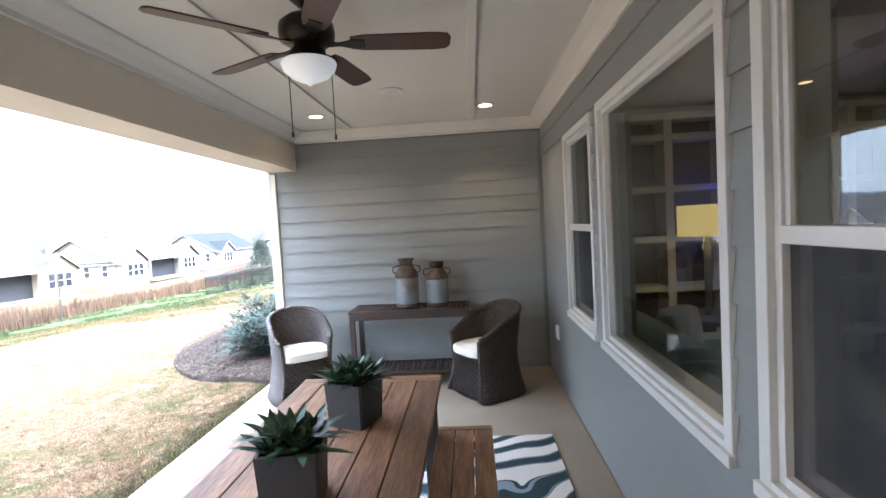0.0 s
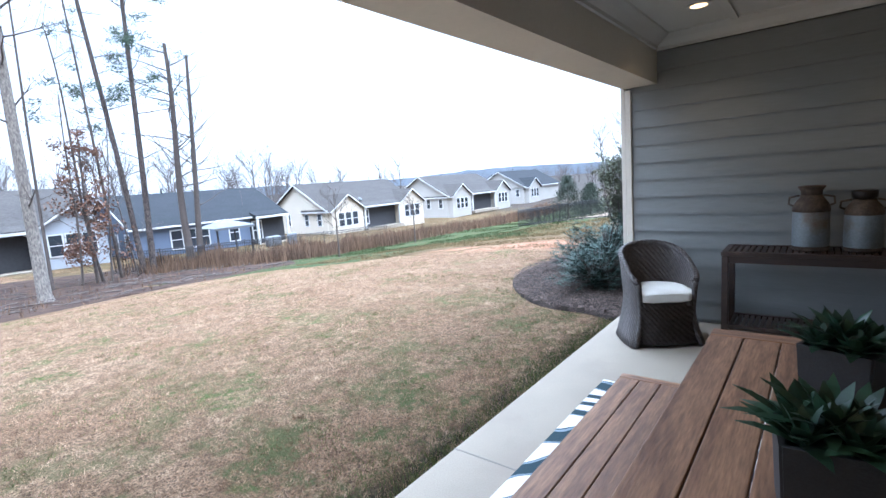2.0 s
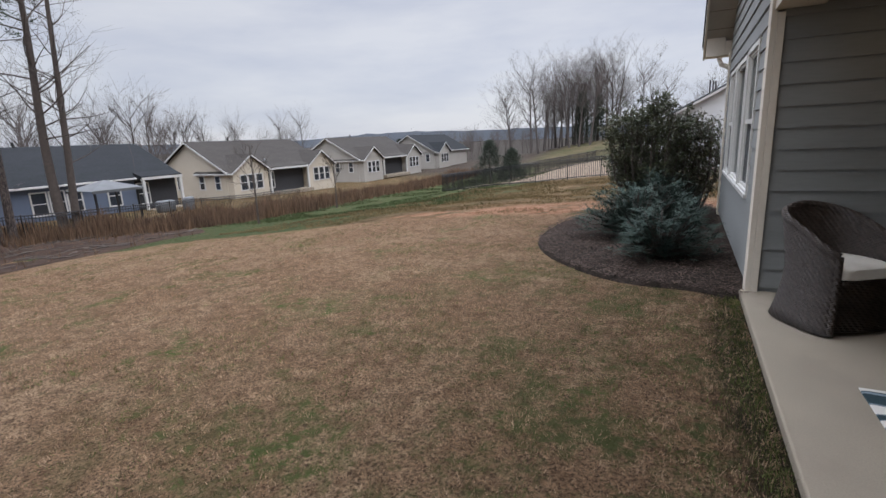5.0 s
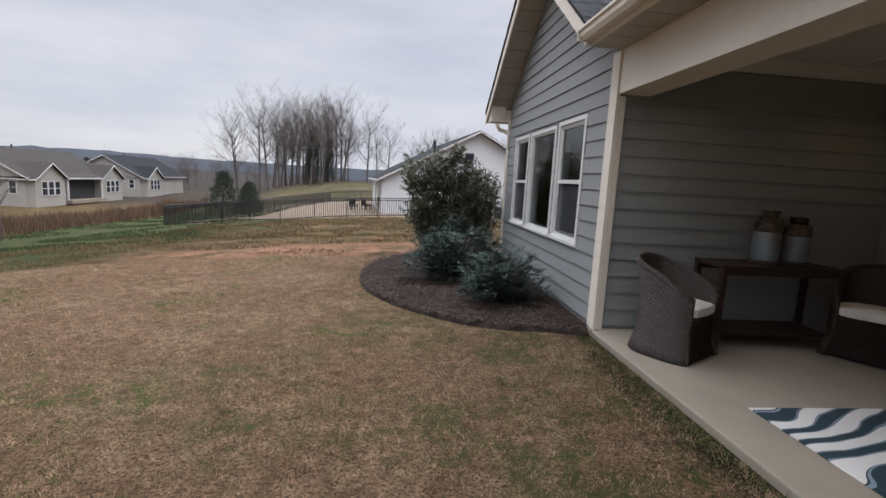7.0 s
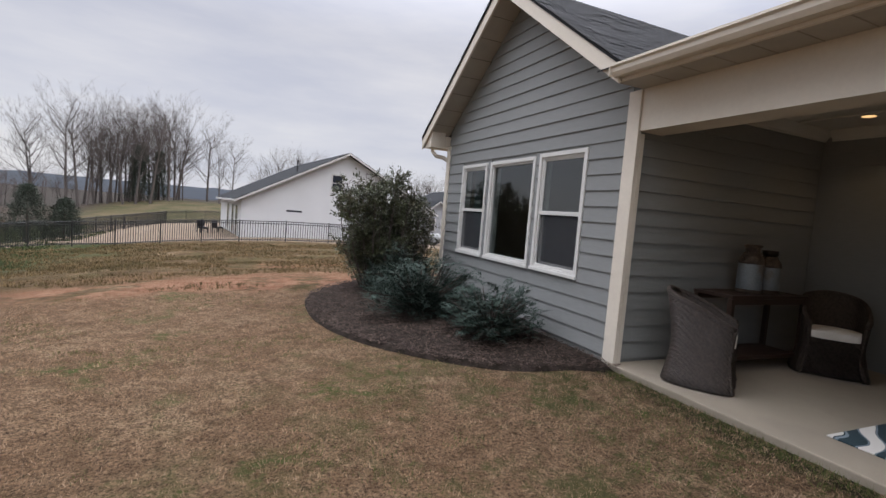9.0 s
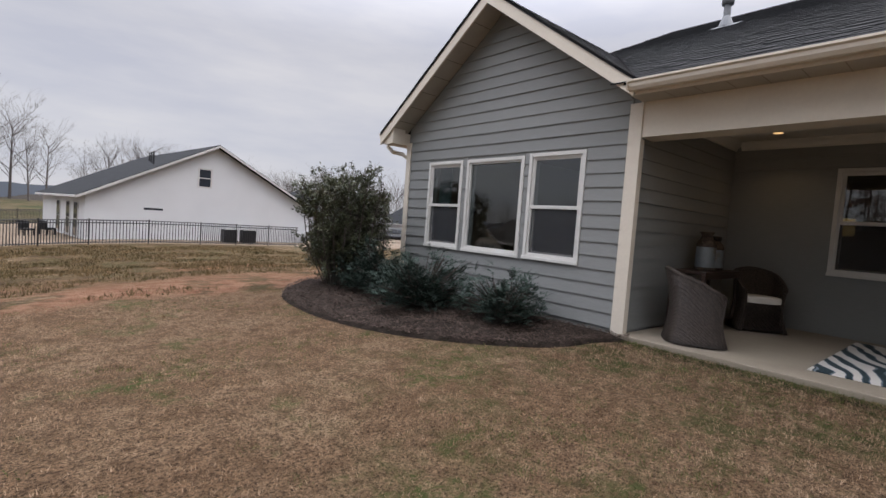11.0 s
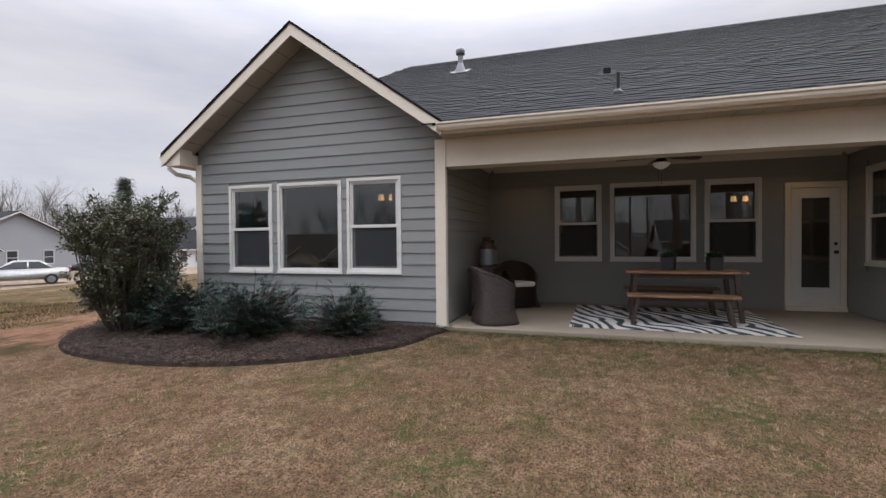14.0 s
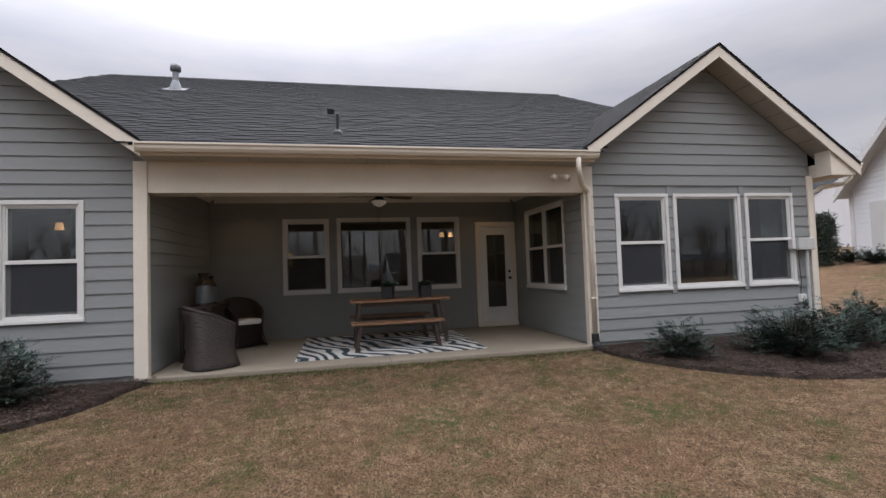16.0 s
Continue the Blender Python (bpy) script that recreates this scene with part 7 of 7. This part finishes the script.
def car(x, y, turn, label, paint):
    """A four-door saloon: lower body, cabin, glass, wheels and lamps."""
    c = thing("car", label, "car", "cars parked by the street", at=pose(x, y, ground_z(x, y), 0, 0, turn))
    bm = prism(bmesh.new(), [(-2.3, 0.32), (-2.36, 0.62), (-2.28, 0.92), (-1.5, 0.97), (1.0, 0.95), (2.1, 0.80), (2.34, 0.66), (2.34, 0.32)], "y", -0.87, 0.87)
    bmesh.ops.bevel(bm, geom=bm.edges[:], offset=0.07, segments=2, affect="EDGES")
    body = part("body", bm, paint, c, smooth=True)
    bm = bmesh.new()
    lo = [bm.verts.new(p) for p in ((-1.75, -0.8, 0.93), (1.2, -0.8, 0.92), (1.2, 0.8, 0.92), (-1.75, 0.8, 0.93))]
    hi = [bm.verts.new(p) for p in ((-0.95, -0.6, 1.44), (0.25, -0.6, 1.45), (0.25, 0.6, 1.45), (-0.95, 0.6, 1.44))]
    bm.faces.new(hi)
    bm.faces.new(lo[::-1])
    for i in range(4):
        bm.faces.new((lo[i], lo[(i + 1) % 4], hi[(i + 1) % 4], hi[i]))
    bmesh.ops.bevel(bm, geom=bm.edges[:], offset=0.05, segments=2, affect="EDGES")
    part("cabin", bm, paint, c, smooth=True)
    for sg in (-1, 1):
        for xa, xb, ta, tb in ((-1.42, -0.42, -0.90, -0.40), (-0.34, 0.95, -0.34, 0.22)):
            bm = bmesh.new()
            q = [(xa, sg * 0.79, 0.99), (xb, sg * 0.79, 0.99), (tb, sg * 0.632, 1.38), (ta, sg * 0.632, 1.38)]
            f = bm.faces.new([bm.verts.new(p) for p in q])
            bmesh.ops.solidify(bm, geom=[f], thickness=0.012)
            part("side_glass", bm, FARGLASS_SOLID, c)
        part("headlight", boxed(2.25, 2.35, sg * 0.66 - 0.16, sg * 0.66 + 0.16, 0.62, 0.74, bevel=0.02), FARTRIM, body)
        part("tail_light", boxed(-2.36, -2.27, sg * 0.68 - 0.14, sg * 0.68 + 0.14, 0.70, 0.86, bevel=0.02), TAILRED, body)
    for zx, xa, xb in (((0.97, 1.38), 1.16, 0.34), ((0.98, 1.38), -1.70, -1.02)):
        bm = bmesh.new()
        f = bm.faces.new([bm.verts.new(p) for p in ((xa, -0.66, zx[0]), (xa, 0.66, zx[0]), (xb, 0.52, zx[1]), (xb, -0.52, zx[1]))])
        bmesh.ops.solidify(bm, geom=[f], thickness=0.03)
        part("windscreen", bm, FARGLASS_SOLID, c)
    for wx in (-1.42, 1.42):
        for sg in (-1, 1):
            w = part("wheel", tube(bmesh.new(), [(wx, sg * 0.70, 0.32), (wx, sg * 0.885, 0.32)], 0.32, 18), BLACKPIPE, c)
            part("rim", tube(bmesh.new(), [(wx, sg * 0.88, 0.32), (wx, sg * 0.897, 0.32)], [0.21, 0.18], 14), GALV, w)


TAILRED = material("red_lamp_plastic", (0.22, 0.012, 0.01), 0.3)
CARBLACK = material("black_car_paint", (0.012, 0.013, 0.015), 0.22, metal=0.2)
car(12.3, 30.4, 150, "silver saloon car parked beside the white house", CARPAINT)
car(23.4, 38.6, 150, "black car parked across the street", CARBLACK)


def street_lamp(x, y):
    c = thing("street_lamp", "black post street lamp with a white acorn globe", "street lamp", at=pose(x, y, ground_z(x, y)))
    part("base", lathe(bmesh.new(), [(0.20, 0.0), (0.20, 0.12), (0.13, 0.2), (0.11, 0.55), (0.075, 0.62)], 12), DARKMETAL, c)
    part("post", tube(bmesh.new(), [(0, 0, 0.6), (0, 0, 3.3)], [0.07, 0.05], 10), DARKMETAL, c)
    part("collar", lathe(bmesh.new(), [(0.05, 3.25), (0.14, 3.32), (0.15, 3.4), (0.10, 3.42)], 12), DARKMETAL, c)
    part("globe", lathe(bmesh.new(), [(0.11, 3.42), (0.20, 3.55), (0.21, 3.75), (0.15, 3.92), (0.05, 4.02), (0.01, 4.1)], 14), FARTRIM, c, "white acorn globe", smooth=True)


street_lamp(18.8, 27.7)
mb = thing("mailbox", "dark mailbox on a white post beside the street", "mailbox", at=pose(17.0, 23.5, ground_z(17.0, 23.5)))
part("post", boxed(-0.07, 0.07, -0.07, 0.07, -0.05, 1.25, bevel=0.01), FARTRIM, mb)
part("box", boxed(-0.36, 0.16, -0.14, 0.14, 0.85, 1.12, bevel=0.06), WOOD_DARK, mb)
# the blue house's terrace
COVERCLOTH = material("grey_cover_cloth", (0.12, 0.125, 0.13), 0.85, scale=2.0, fine=0.1)
gz = thing("gazebo", "small grey-roofed gazebo on the blue house's terrace", "gazebo", at=pose(-33.5, 13.0, ground_z(-33.5, 13.0)))
for sx in (-1.2, 1.2):
    for sy in (-1.3, 1.3):
        part("post", boxed(sx - 0.05, sx + 0.05, sy - 0.05, sy + 0.05, 0, 2.0), DARKMETAL, gz)
bm = bmesh.new()
rim = [bm.verts.new(p) for p in ((-1.45, -1.55, 1.98), (1.45, -1.55, 1.98), (1.45, 1.55, 1.98), (-1.45, 1.55, 1.98))]
tip = bm.verts.new((0, 0, 2.55))
bm.faces.new(rim)
for i in range(4):
    bm.faces.new((rim[i], rim[(i + 1) % 4], tip))
part("canopy", bm, COVERCLOTH, gz, "grey canopy")
for xa in (1.40, -1.45):
    part("valance", boxed(xa, xa + 0.05, -1.55, 1.55, 1.82, 1.99), COVERCLOTH, gz)
for k, (x, y, w) in enumerate(((-33.8, 17.0, 0.6), (-33.2, 18.4, 0.45))):
    cv = thing("covered_furniture", "garden furniture under a grey cover on the terrace", "garden furniture", "covered garden furniture", at=pose(x, y, ground_z(x, y), 0, 0, 20 * k))
    part("cover", boxed(-w * 0.6, w * 0.6, -w, w, 0, 0.85 + 0.15 * k, bevel=0.16), COVERCLOTH, cv, smooth=True)
dish = thing("satellite_dish", "small grey satellite dish on the beige house's roof", "satellite dish", at=pose(-37.9, 30.5, -0.15))
part("mast", tube(bmesh.new(), [(0, 0, -0.6), (0, 0, 0.2)], 0.03, 8), DARKMETAL, dish)
bm = lathe(bmesh.new(), [(0.28, 0.09), (0.2, 0.04), (0.1, 0.01), (0.02, 0.0)], 16)
bmesh.ops.transform(bm, matrix=Matrix.Translation((0.05, 0, 0.3)) @ Matrix.Rotation(radians(60), 4, "Y"), verts=bm.verts[:])
part("reflector", bm, COVERCLOTH, dish, smooth=True)
bk = thing("bucket", "small blue plastic bucket among the trees", "bucket", at=pose(-29.0, -13.6, ground_z(-29.0, -13.6)))
part("pail", lathe(bmesh.new(), [(0.11, 0.0), (0.15, 0.32), (0.135, 0.32), (0.1, 0.05)], 14), material("blue_plastic", (0.02, 0.12, 0.35), 0.45), bk)
for k, (x, y) in enumerate(((-5.6, 36.0), (-4.6, 36.6))):
    ch = thing("patio_chair", "dark patio armchair behind the white house", "chair", "patio chairs of the white house", at=pose(x, y, ground_z(x, y), 0, 0, -60 + 100 * k))
    part("seat", boxed(-0.3, 0.3, -0.3, 0.3, 0.32, 0.44, bevel=0.03), DARKMETAL, ch)
    part("backrest", boxed(-0.32, -0.24, -0.3, 0.3, 0.4, 0.9, bevel=0.03), DARKMETAL, ch)
    for sx in (-0.26, 0.26):
        for sy in (-0.26, 0.26):
            part("leg", boxed(sx - 0.025, sx + 0.025, sy - 0.025, sy + 0.025, 0, 0.33), DARKMETAL, ch)

for i, (x, y) in enumerate(((7.9, -21.3), (6.7, -20.9), (5.4, -20.4))):
    b = put_copy(j1, x, y, 40 * i, 0.9, 0.0)
    b["label"], b["group"] = "small green bush beside the white house", "bushes by the white house"
stake = part("marker_stake", boxed(-15.62, -15.57, -9.62, -9.57, ground_z(-15.6, -9.6) - 0.05, ground_z(-15.6, -9.6) + 0.45), FARTRIM)
tagged(stake, "short white marker stake at the lawn edge", "stake")


def far_ridge():
    """The wooded hills on the horizon, coloured as seen through haze."""
    # distance haze is painted in as a pale blue-grey base colour
    m = material("haze_tinted_hill", (0.19, 0.215, 0.25), 1.0, dark=(0.15, 0.17, 0.20), scale=0.02, spec=0.0)
    verts, faces = [], []
    n = 220
    for i in range(n + 1):
        a = radians(-75 + 250 * i / n)
        r = 520
        x, y = -math.sin(a) * r, math.cos(a) * r
        top = 8.5 + 6.5 * noise.noise((i * 0.06, 0, 2)) + 1.6 * noise.noise((i * 0.8, 1, 2))
        verts += [(x, y, -25), (x, y, top), (x * 1.1, y * 1.1, top - 4)]
        if i:
            k = 3 * (i - 1)
            faces += [(k, k + 3, k + 4, k + 1), (k + 1, k + 4, k + 5, k + 2)]
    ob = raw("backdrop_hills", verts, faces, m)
    tagged(ob, "wooded hills on the horizon, with blue haze painted into their colour", "hills", kind="structure")


far_ridge()


# ---- inside the house, as far as the windows show it ----
def room(name, x0, x1, y0, y1, label):
    r = thing(name, label, "room", kind="structure")
    part("floor", boxed(x0, x1, y0, y1, -0.05, 0.02), INTFLOOR, r)
    part("ceiling", boxed(x0, x1, y0, y1, 2.74, 2.80), CEIL, r)
    part("back_wall", boxed(x1, x1 + 0.1, y0, y1, 0, 2.74), INTWALL, r)
    part("end_wall", boxed(x0, x1, y0 - 0.004, y0 + 0.02, 0, 2.74), INTWALL, r)
    part("end_wall", boxed(x0, x1, y1 - 0.02, y1 + 0.004, 0, 2.74), INTWALL, r)
    return r


room("living_room", D + T, 8.6, -W + 0.01, -0.01, "dim living room behind the porch windows")
room("left_room", T, 5.6, T + 0.01, L_END - T - 0.01, "dim dining room behind the gable windows")
room("right_room", T, 5.6, R_END + T + 0.01, -W - T - 0.01, "dim bedroom behind the far gable windows")


def shelf_wall():
    s = thing("bookcase", "cream built-in bookcase with dark open compartments", "bookcase")
    x0, x1, y = 3.6, 6.5, -0.34
    part("back_panel", boxed(x0, x1, -0.06, -0.035, 0.1, 2.6), WOOD_DARK, s)
    for x in (3.66, 4.24, 4.82, 5.4, 6.0, 6.46):
        part("upright", boxed(x - 0.04, x + 0.04, y, -0.06, 0.02, 2.62), SHELFPAINT, s)
    for z in (0.33, 0.85, 1.36, 1.87, 2.39, 2.6):
        part("shelf", boxed(x0, x1, y + 0.01, -0.06, z - 0.03, z + 0.03), SHELFPAINT, s)


shelf_wall()


def sofa():
    s = thing("sofa", "pale teal sofa with loose cushions under the window", "sofa", at=pose(3.75, -2.6, 0.02))
    part("base", boxed(-0.42, 0.45, -1.15, 1.15, 0.05, 0.42, bevel=0.05), SOFA, s)
    part("backrest", boxed(-0.45, -0.18, -1.15, 1.15, 0.3, 0.86, bevel=0.09), SOFA, s)
    for sg in (-1, 1):
        part("arm", boxed(-0.4, 0.45, sg * 1.12 - 0.12, sg * 1.12 + 0.12, 0.1, 0.64, bevel=0.07), SOFA, s)
    for k in (-0.7, 0.0, 0.7):
        part("cushion", boxed(-0.2, 0.42, k - 0.34, k + 0.34, 0.42, 0.56, bevel=0.05), SOFA, s)
    for k, t in ((-0.8, 20), (0.75, -15)):
        bm = boxed(-0.09, 0.09, -0.22, 0.22, -0.2, 0.2, bevel=0.07)
        bmesh.ops.transform(bm, matrix=Matrix.Translation((-0.08, k, 0.74)) @ Matrix.Rotation(radians(t), 4, "X"), verts=bm.verts[:])
        part("pillow", bm, CUSHION, s)


sofa()
lamp = thing("table_lamp", "lit table lamp with a yellow drum shade", "lamp", at=pose(4.21, -1.15, 0.02))
part("shade", tube(bmesh.new(), [(0, 0, 1.40), (0, 0, 1.66)], 0.23, 24, caps=False), SHADE_GLOW, lamp, "glowing yellow drum shade")
part("stem", tube(bmesh.new(), [(0, 0, 0.72), (0, 0, 1.5)], 0.03, 10), GALV, lamp)
tb = thing("side_table", "dark round side table under the lamp", "table", at=pose(4.21, -1.15, 0.02))
part("top", tube(bmesh.new(), [(0, 0, 0.68), (0, 0, 0.72)], 0.3, 20), WOOD_DARK, tb)
part("post", tube(bmesh.new(), [(0, 0, 0.0), (0, 0, 0.68)], 0.05, 10), WOOD_DARK, tb)
lamp_light = bpy.data.lights.new("table_lamp_light", "POINT")
lamp_light.energy, lamp_light.color, lamp_light.shadow_soft_size = 3.0, (1.0, 0.74, 0.42), 0.08
new("table_lamp_light", lamp_light).location = (4.21, -1.15, 1.38)
tv = thing("screen", "blue-lit screen on the living room wall", "screen", at=pose(4.85, -0.5, 1.55))
part("panel", boxed(-0.2, 0.2, -0.02, 0.02, -0.4, 0.5), BLUE_GLOW, tv)
part("stand", boxed(-0.08, 0.08, -0.03, 0.05, -1.53, -0.4), DARKMETAL, tv)
pl = [("left_room", 2.6, 2.0), ("living_room", 6.2, -5.4), ("right_room", 2.6, -7.2)]
for nm, x, y in pl:
    c = thing("pendant_lamp", "lit glass pendant cluster hanging indoors", "lamp", "indoor pendants", at=pose(x, y, 2.74))
    part("stem", tube(bmesh.new(), [(0, 0, 0.0), (0, 0, -0.45)], 0.012, 8), DARKMETAL, c)
    for k in (-0.25, 0.0, 0.25):
        part("glass", tube(bmesh.new(), [(0, k, -0.62), (0, k, -0.5)], [0.07, 0.05], 12), WARM_GLOW, c)
    part("bar", tube(bmesh.new(), [(0, -0.3, -0.45), (0, 0.3, -0.45)], 0.01, 8), DARKMETAL, c)
    ld = bpy.data.lights.new("pendant_light", "POINT")
    ld.energy, ld.color, ld.shadow_soft_size = (8.0 if nm == "living_room" else 3.5), (1.0, 0.72, 0.42), 0.12
    new("pendant_light", ld).location = (x - 0.12, y, 2.05)


def curtain(y, z0, z1, w, mat, label):
    c = thing("curtain", label, "curtain", "gable window curtains")
    bm = bmesh.new()
    n = 40
    rows = []
    for z in (z0, z1):
        rows.append([bm.verts.new((0.26 + 0.03 * math.sin(i * 1.3), y + w * (i / n - 0.5), z)) for i in range(n + 1)])
    for i in range(n):
        bm.faces.new((rows[0][i], rows[0][i + 1], rows[1][i + 1], rows[1][i]))
    bmesh.ops.solidify(bm, geom=bm.faces[:], thickness=0.006)
    part("cloth", bm, mat, c, smooth=True)


bed = thing("bed", "bed with brown headboard and white pillow in the dim bedroom", "bed", at=pose(2.2, -7.4, 0.02))
part("headboard", boxed(-0.85, 0.85, 0.95, 1.03, 0.0, 1.9, bevel=0.02), WOOD, bed)
part("mattress", boxed(-0.8, 0.8, -1.1, 0.95, 0.25, 0.62, bevel=0.07), CUSHION, bed)
part("base", boxed(-0.78, 0.78, -1.08, 0.93, 0.0, 0.25, bevel=0.02), WOOD_DARK, bed)
part("pillow", boxed(-0.55, 0.1, 0.55, 0.9, 0.62, 0.95, bevel=0.1), CUSHION, bed, smooth=True)
PALECLOTH = material("pale_curtain", (0.5, 0.52, 0.5), 0.9, scale=5)
curtain(0.80, 0.1, 2.4, 0.30, CURTAIN, "teal curtain drawn to the window's edge")
curtain(3.72, 0.1, 2.4, 0.30, CURTAIN, "teal curtain beside the end window")
curtain(-9.75, 0.1, 2.45, 0.34, PALECLOTH, "pale curtain beside the gable window")
curtain(-6.75, 0.1, 2.45, 0.20, PALECLOTH, "patterned pale curtain at the gable window")


# ---- lawn blades near the walk ----
def ground_arr(x, y):
    """ground_z for arrays, over the near lawn."""
    def lerp(v, pts):
        xs, zs = [p[0] for p in pts], [p[1] for p in pts]
        return sum(np.interp(v + d, xs, zs) for d in (-1.2, -0.6, 0, 0.6, 1.2)) / 5
    tilt = -0.035 * (np.clip(y, -30, 40) + 2) * np.clip((-x - 8) / 12, 0, 1)
    k = np.where(x > -8, 1.0, np.maximum(0.0, 1 + (x + 8) / 12))
    return lerp(x, ZX) + lerp(y, ZY) * k + tilt + swell(x, y)


def inside_bed(x, y):
    if x > -2.7 and (y > -0.3 or y < -5.6):
        return inside((x, y), BED_L) or inside((x, y), BED_R)
    return False


def lawn_blades(seed, count, per, mat, name, label, h0, h1, w0, test=None):
    rnd = np.random.RandomState(seed)
    xs = -0.09 - 13.5 * rnd.rand(count) ** 1.5
    ys = rnd.uniform(-13.5, 9.0, count)
    keep = np.array([not inside_bed(a, b) and b - 0.13 * a < 5.35 + 0.5 * noise.noise((a * 0.8, b * 0.8, 3)) and (test is None or test(a, b)) for a, b in zip(xs, ys)])
    xs, ys = np.repeat(xs[keep], per), np.repeat(ys[keep], per)
    n = len(xs)
    xs, ys = xs + rnd.normal(0, 0.022, n), ys + rnd.normal(0, 0.022, n)
    ok = xs < -0.09
    xs, ys = xs[ok], ys[ok]
    n = len(xs)
    zs = ground_arr(xs, ys) - 0.003
    far = 1 + np.maximum(0, -xs - 4) * 0.09
    # blades of one tuft lean together and stand to one height
    tab = rnd.rand(4096, 2)
    wob = 0.02 * np.sin(xs * 23 + 3 * np.sin(ys * 9))
    cell = (np.floor((xs + wob) / 0.05).astype(int) * 73 + np.floor((ys - wob) / 0.055).astype(int) * 151) % 4096
    a, b = rnd.uniform(0, 6.28, n), 6.28 * tab[cell, 0] + rnd.normal(0, 0.7, n)
    h = rnd.uniform(h0, h1, n) * (0.55 + 0.8 * tab[cell, 1])
    w = w0 * far * rnd.uniform(0.7, 1.3, n)
    le = rnd.uniform(0.2, 1.1, n) * h
    v = np.empty((n, 3, 3))
    v[:, 0] = np.stack((xs - np.cos(a) * w, ys - np.sin(a) * w, zs), 1)
    v[:, 1] = np.stack((xs + np.cos(a) * w, ys + np.sin(a) * w, zs), 1)
    v[:, 2] = np.stack((xs + np.cos(b) * le, ys + np.sin(b) * le, zs + h), 1)
    me = bpy.data.meshes.new(name)
    me.vertices.add(3 * n)
    me.vertices.foreach_set("co", v.ravel())
    me.loops.add(3 * n)
    me.loops.foreach_set("vertex_index", np.arange(3 * n, dtype=np.int32))
    me.polygons.add(n)
    me.polygons.foreach_set("loop_start", np.arange(0, 3 * n, 3, dtype=np.int32))
    me.update(calc_edges=True)
    me.materials.append(mat)
    tagged(new(name, me), label, "grass", kind="stuff")


ROUGHBLADE = material("rough_grass_blade", (0.165, 0.115, 0.06), 0.85, dark=(0.075, 0.062, 0.028), scale=0.9, amount=0.9, random_value=0.45, island=True, spec=0.1)
rnd = random.Random(14)
spots = []
while len(spots) < 15000:
    x, y = rnd.uniform(-13, 5), 4.6 + 21 * rnd.random() ** 1.5
    lane = y - 0.13 * x
    if lane < 5.7 or (x > -2.6 and y < 6.2) or noise.noise((x * 0.5, y * 0.5, 6)) < (0.05 if lane < 8 else -0.25):
        continue
    spots.append((x, y, rnd.uniform(0.03, 0.085) * (1 + 0.03 * y), 0.006 + 0.0007 * y))
blades("rough_grass", spots, ROUGHBLADE, "rough brown unmown grass past the lawn edge", "grass", 0.8, 4)
STRAW = material("straw_blade", (0.341, 0.242, 0.159), 0.85, dark=(0.185, 0.118, 0.073), scale=9, amount=0.5, stain=(0.258, 0.172, 0.101), stain_scale=1.7, random_value=0.38, island=True, spec=0.12)
GREENBLADE = material("green_blade", (0.105, 0.12, 0.037), 0.8, dark=(0.058, 0.066, 0.022), scale=2.0, random_value=0.35, island=True, spec=0.12)
lawn_blades(1, 98000, 6, STRAW, "dry_grass", "short dormant straw-coloured grass blades", 0.010, 0.026, 0.0026)


def green_here(x, y):
    v = 1.05 * noise.noise((x * 0.9 + 5, y * 0.9, 1)) + 0.85 * noise.noise((x * 3.6, y * 3.6, 4))
    near_slab = 0.30 * max(0.0, 1 + x / 4.5) if -6 < y < 1 else 0.0
    return v + near_slab > 0.26


lawn_blades(2, 70000, 5, GREENBLADE, "green_grass", "green weed and grass tufts through the dormant lawn", 0.010, 0.034, 0.0024, green_here)


def border_tufts():
    """The longer grass left standing along the slab's edge."""
    rnd = random.Random(12)
    spots = [(-0.10 - abs(rnd.gauss(0, 0.10)), rnd.uniform(-6.0, -0.1), rnd.uniform(0.03, 0.075), 0.003) for _ in range(2600)]
    blades("border_grass", spots, GREENBLADE, "longer uncut grass along the patio edge", "grass", 0.5, 3)


border_tufts()
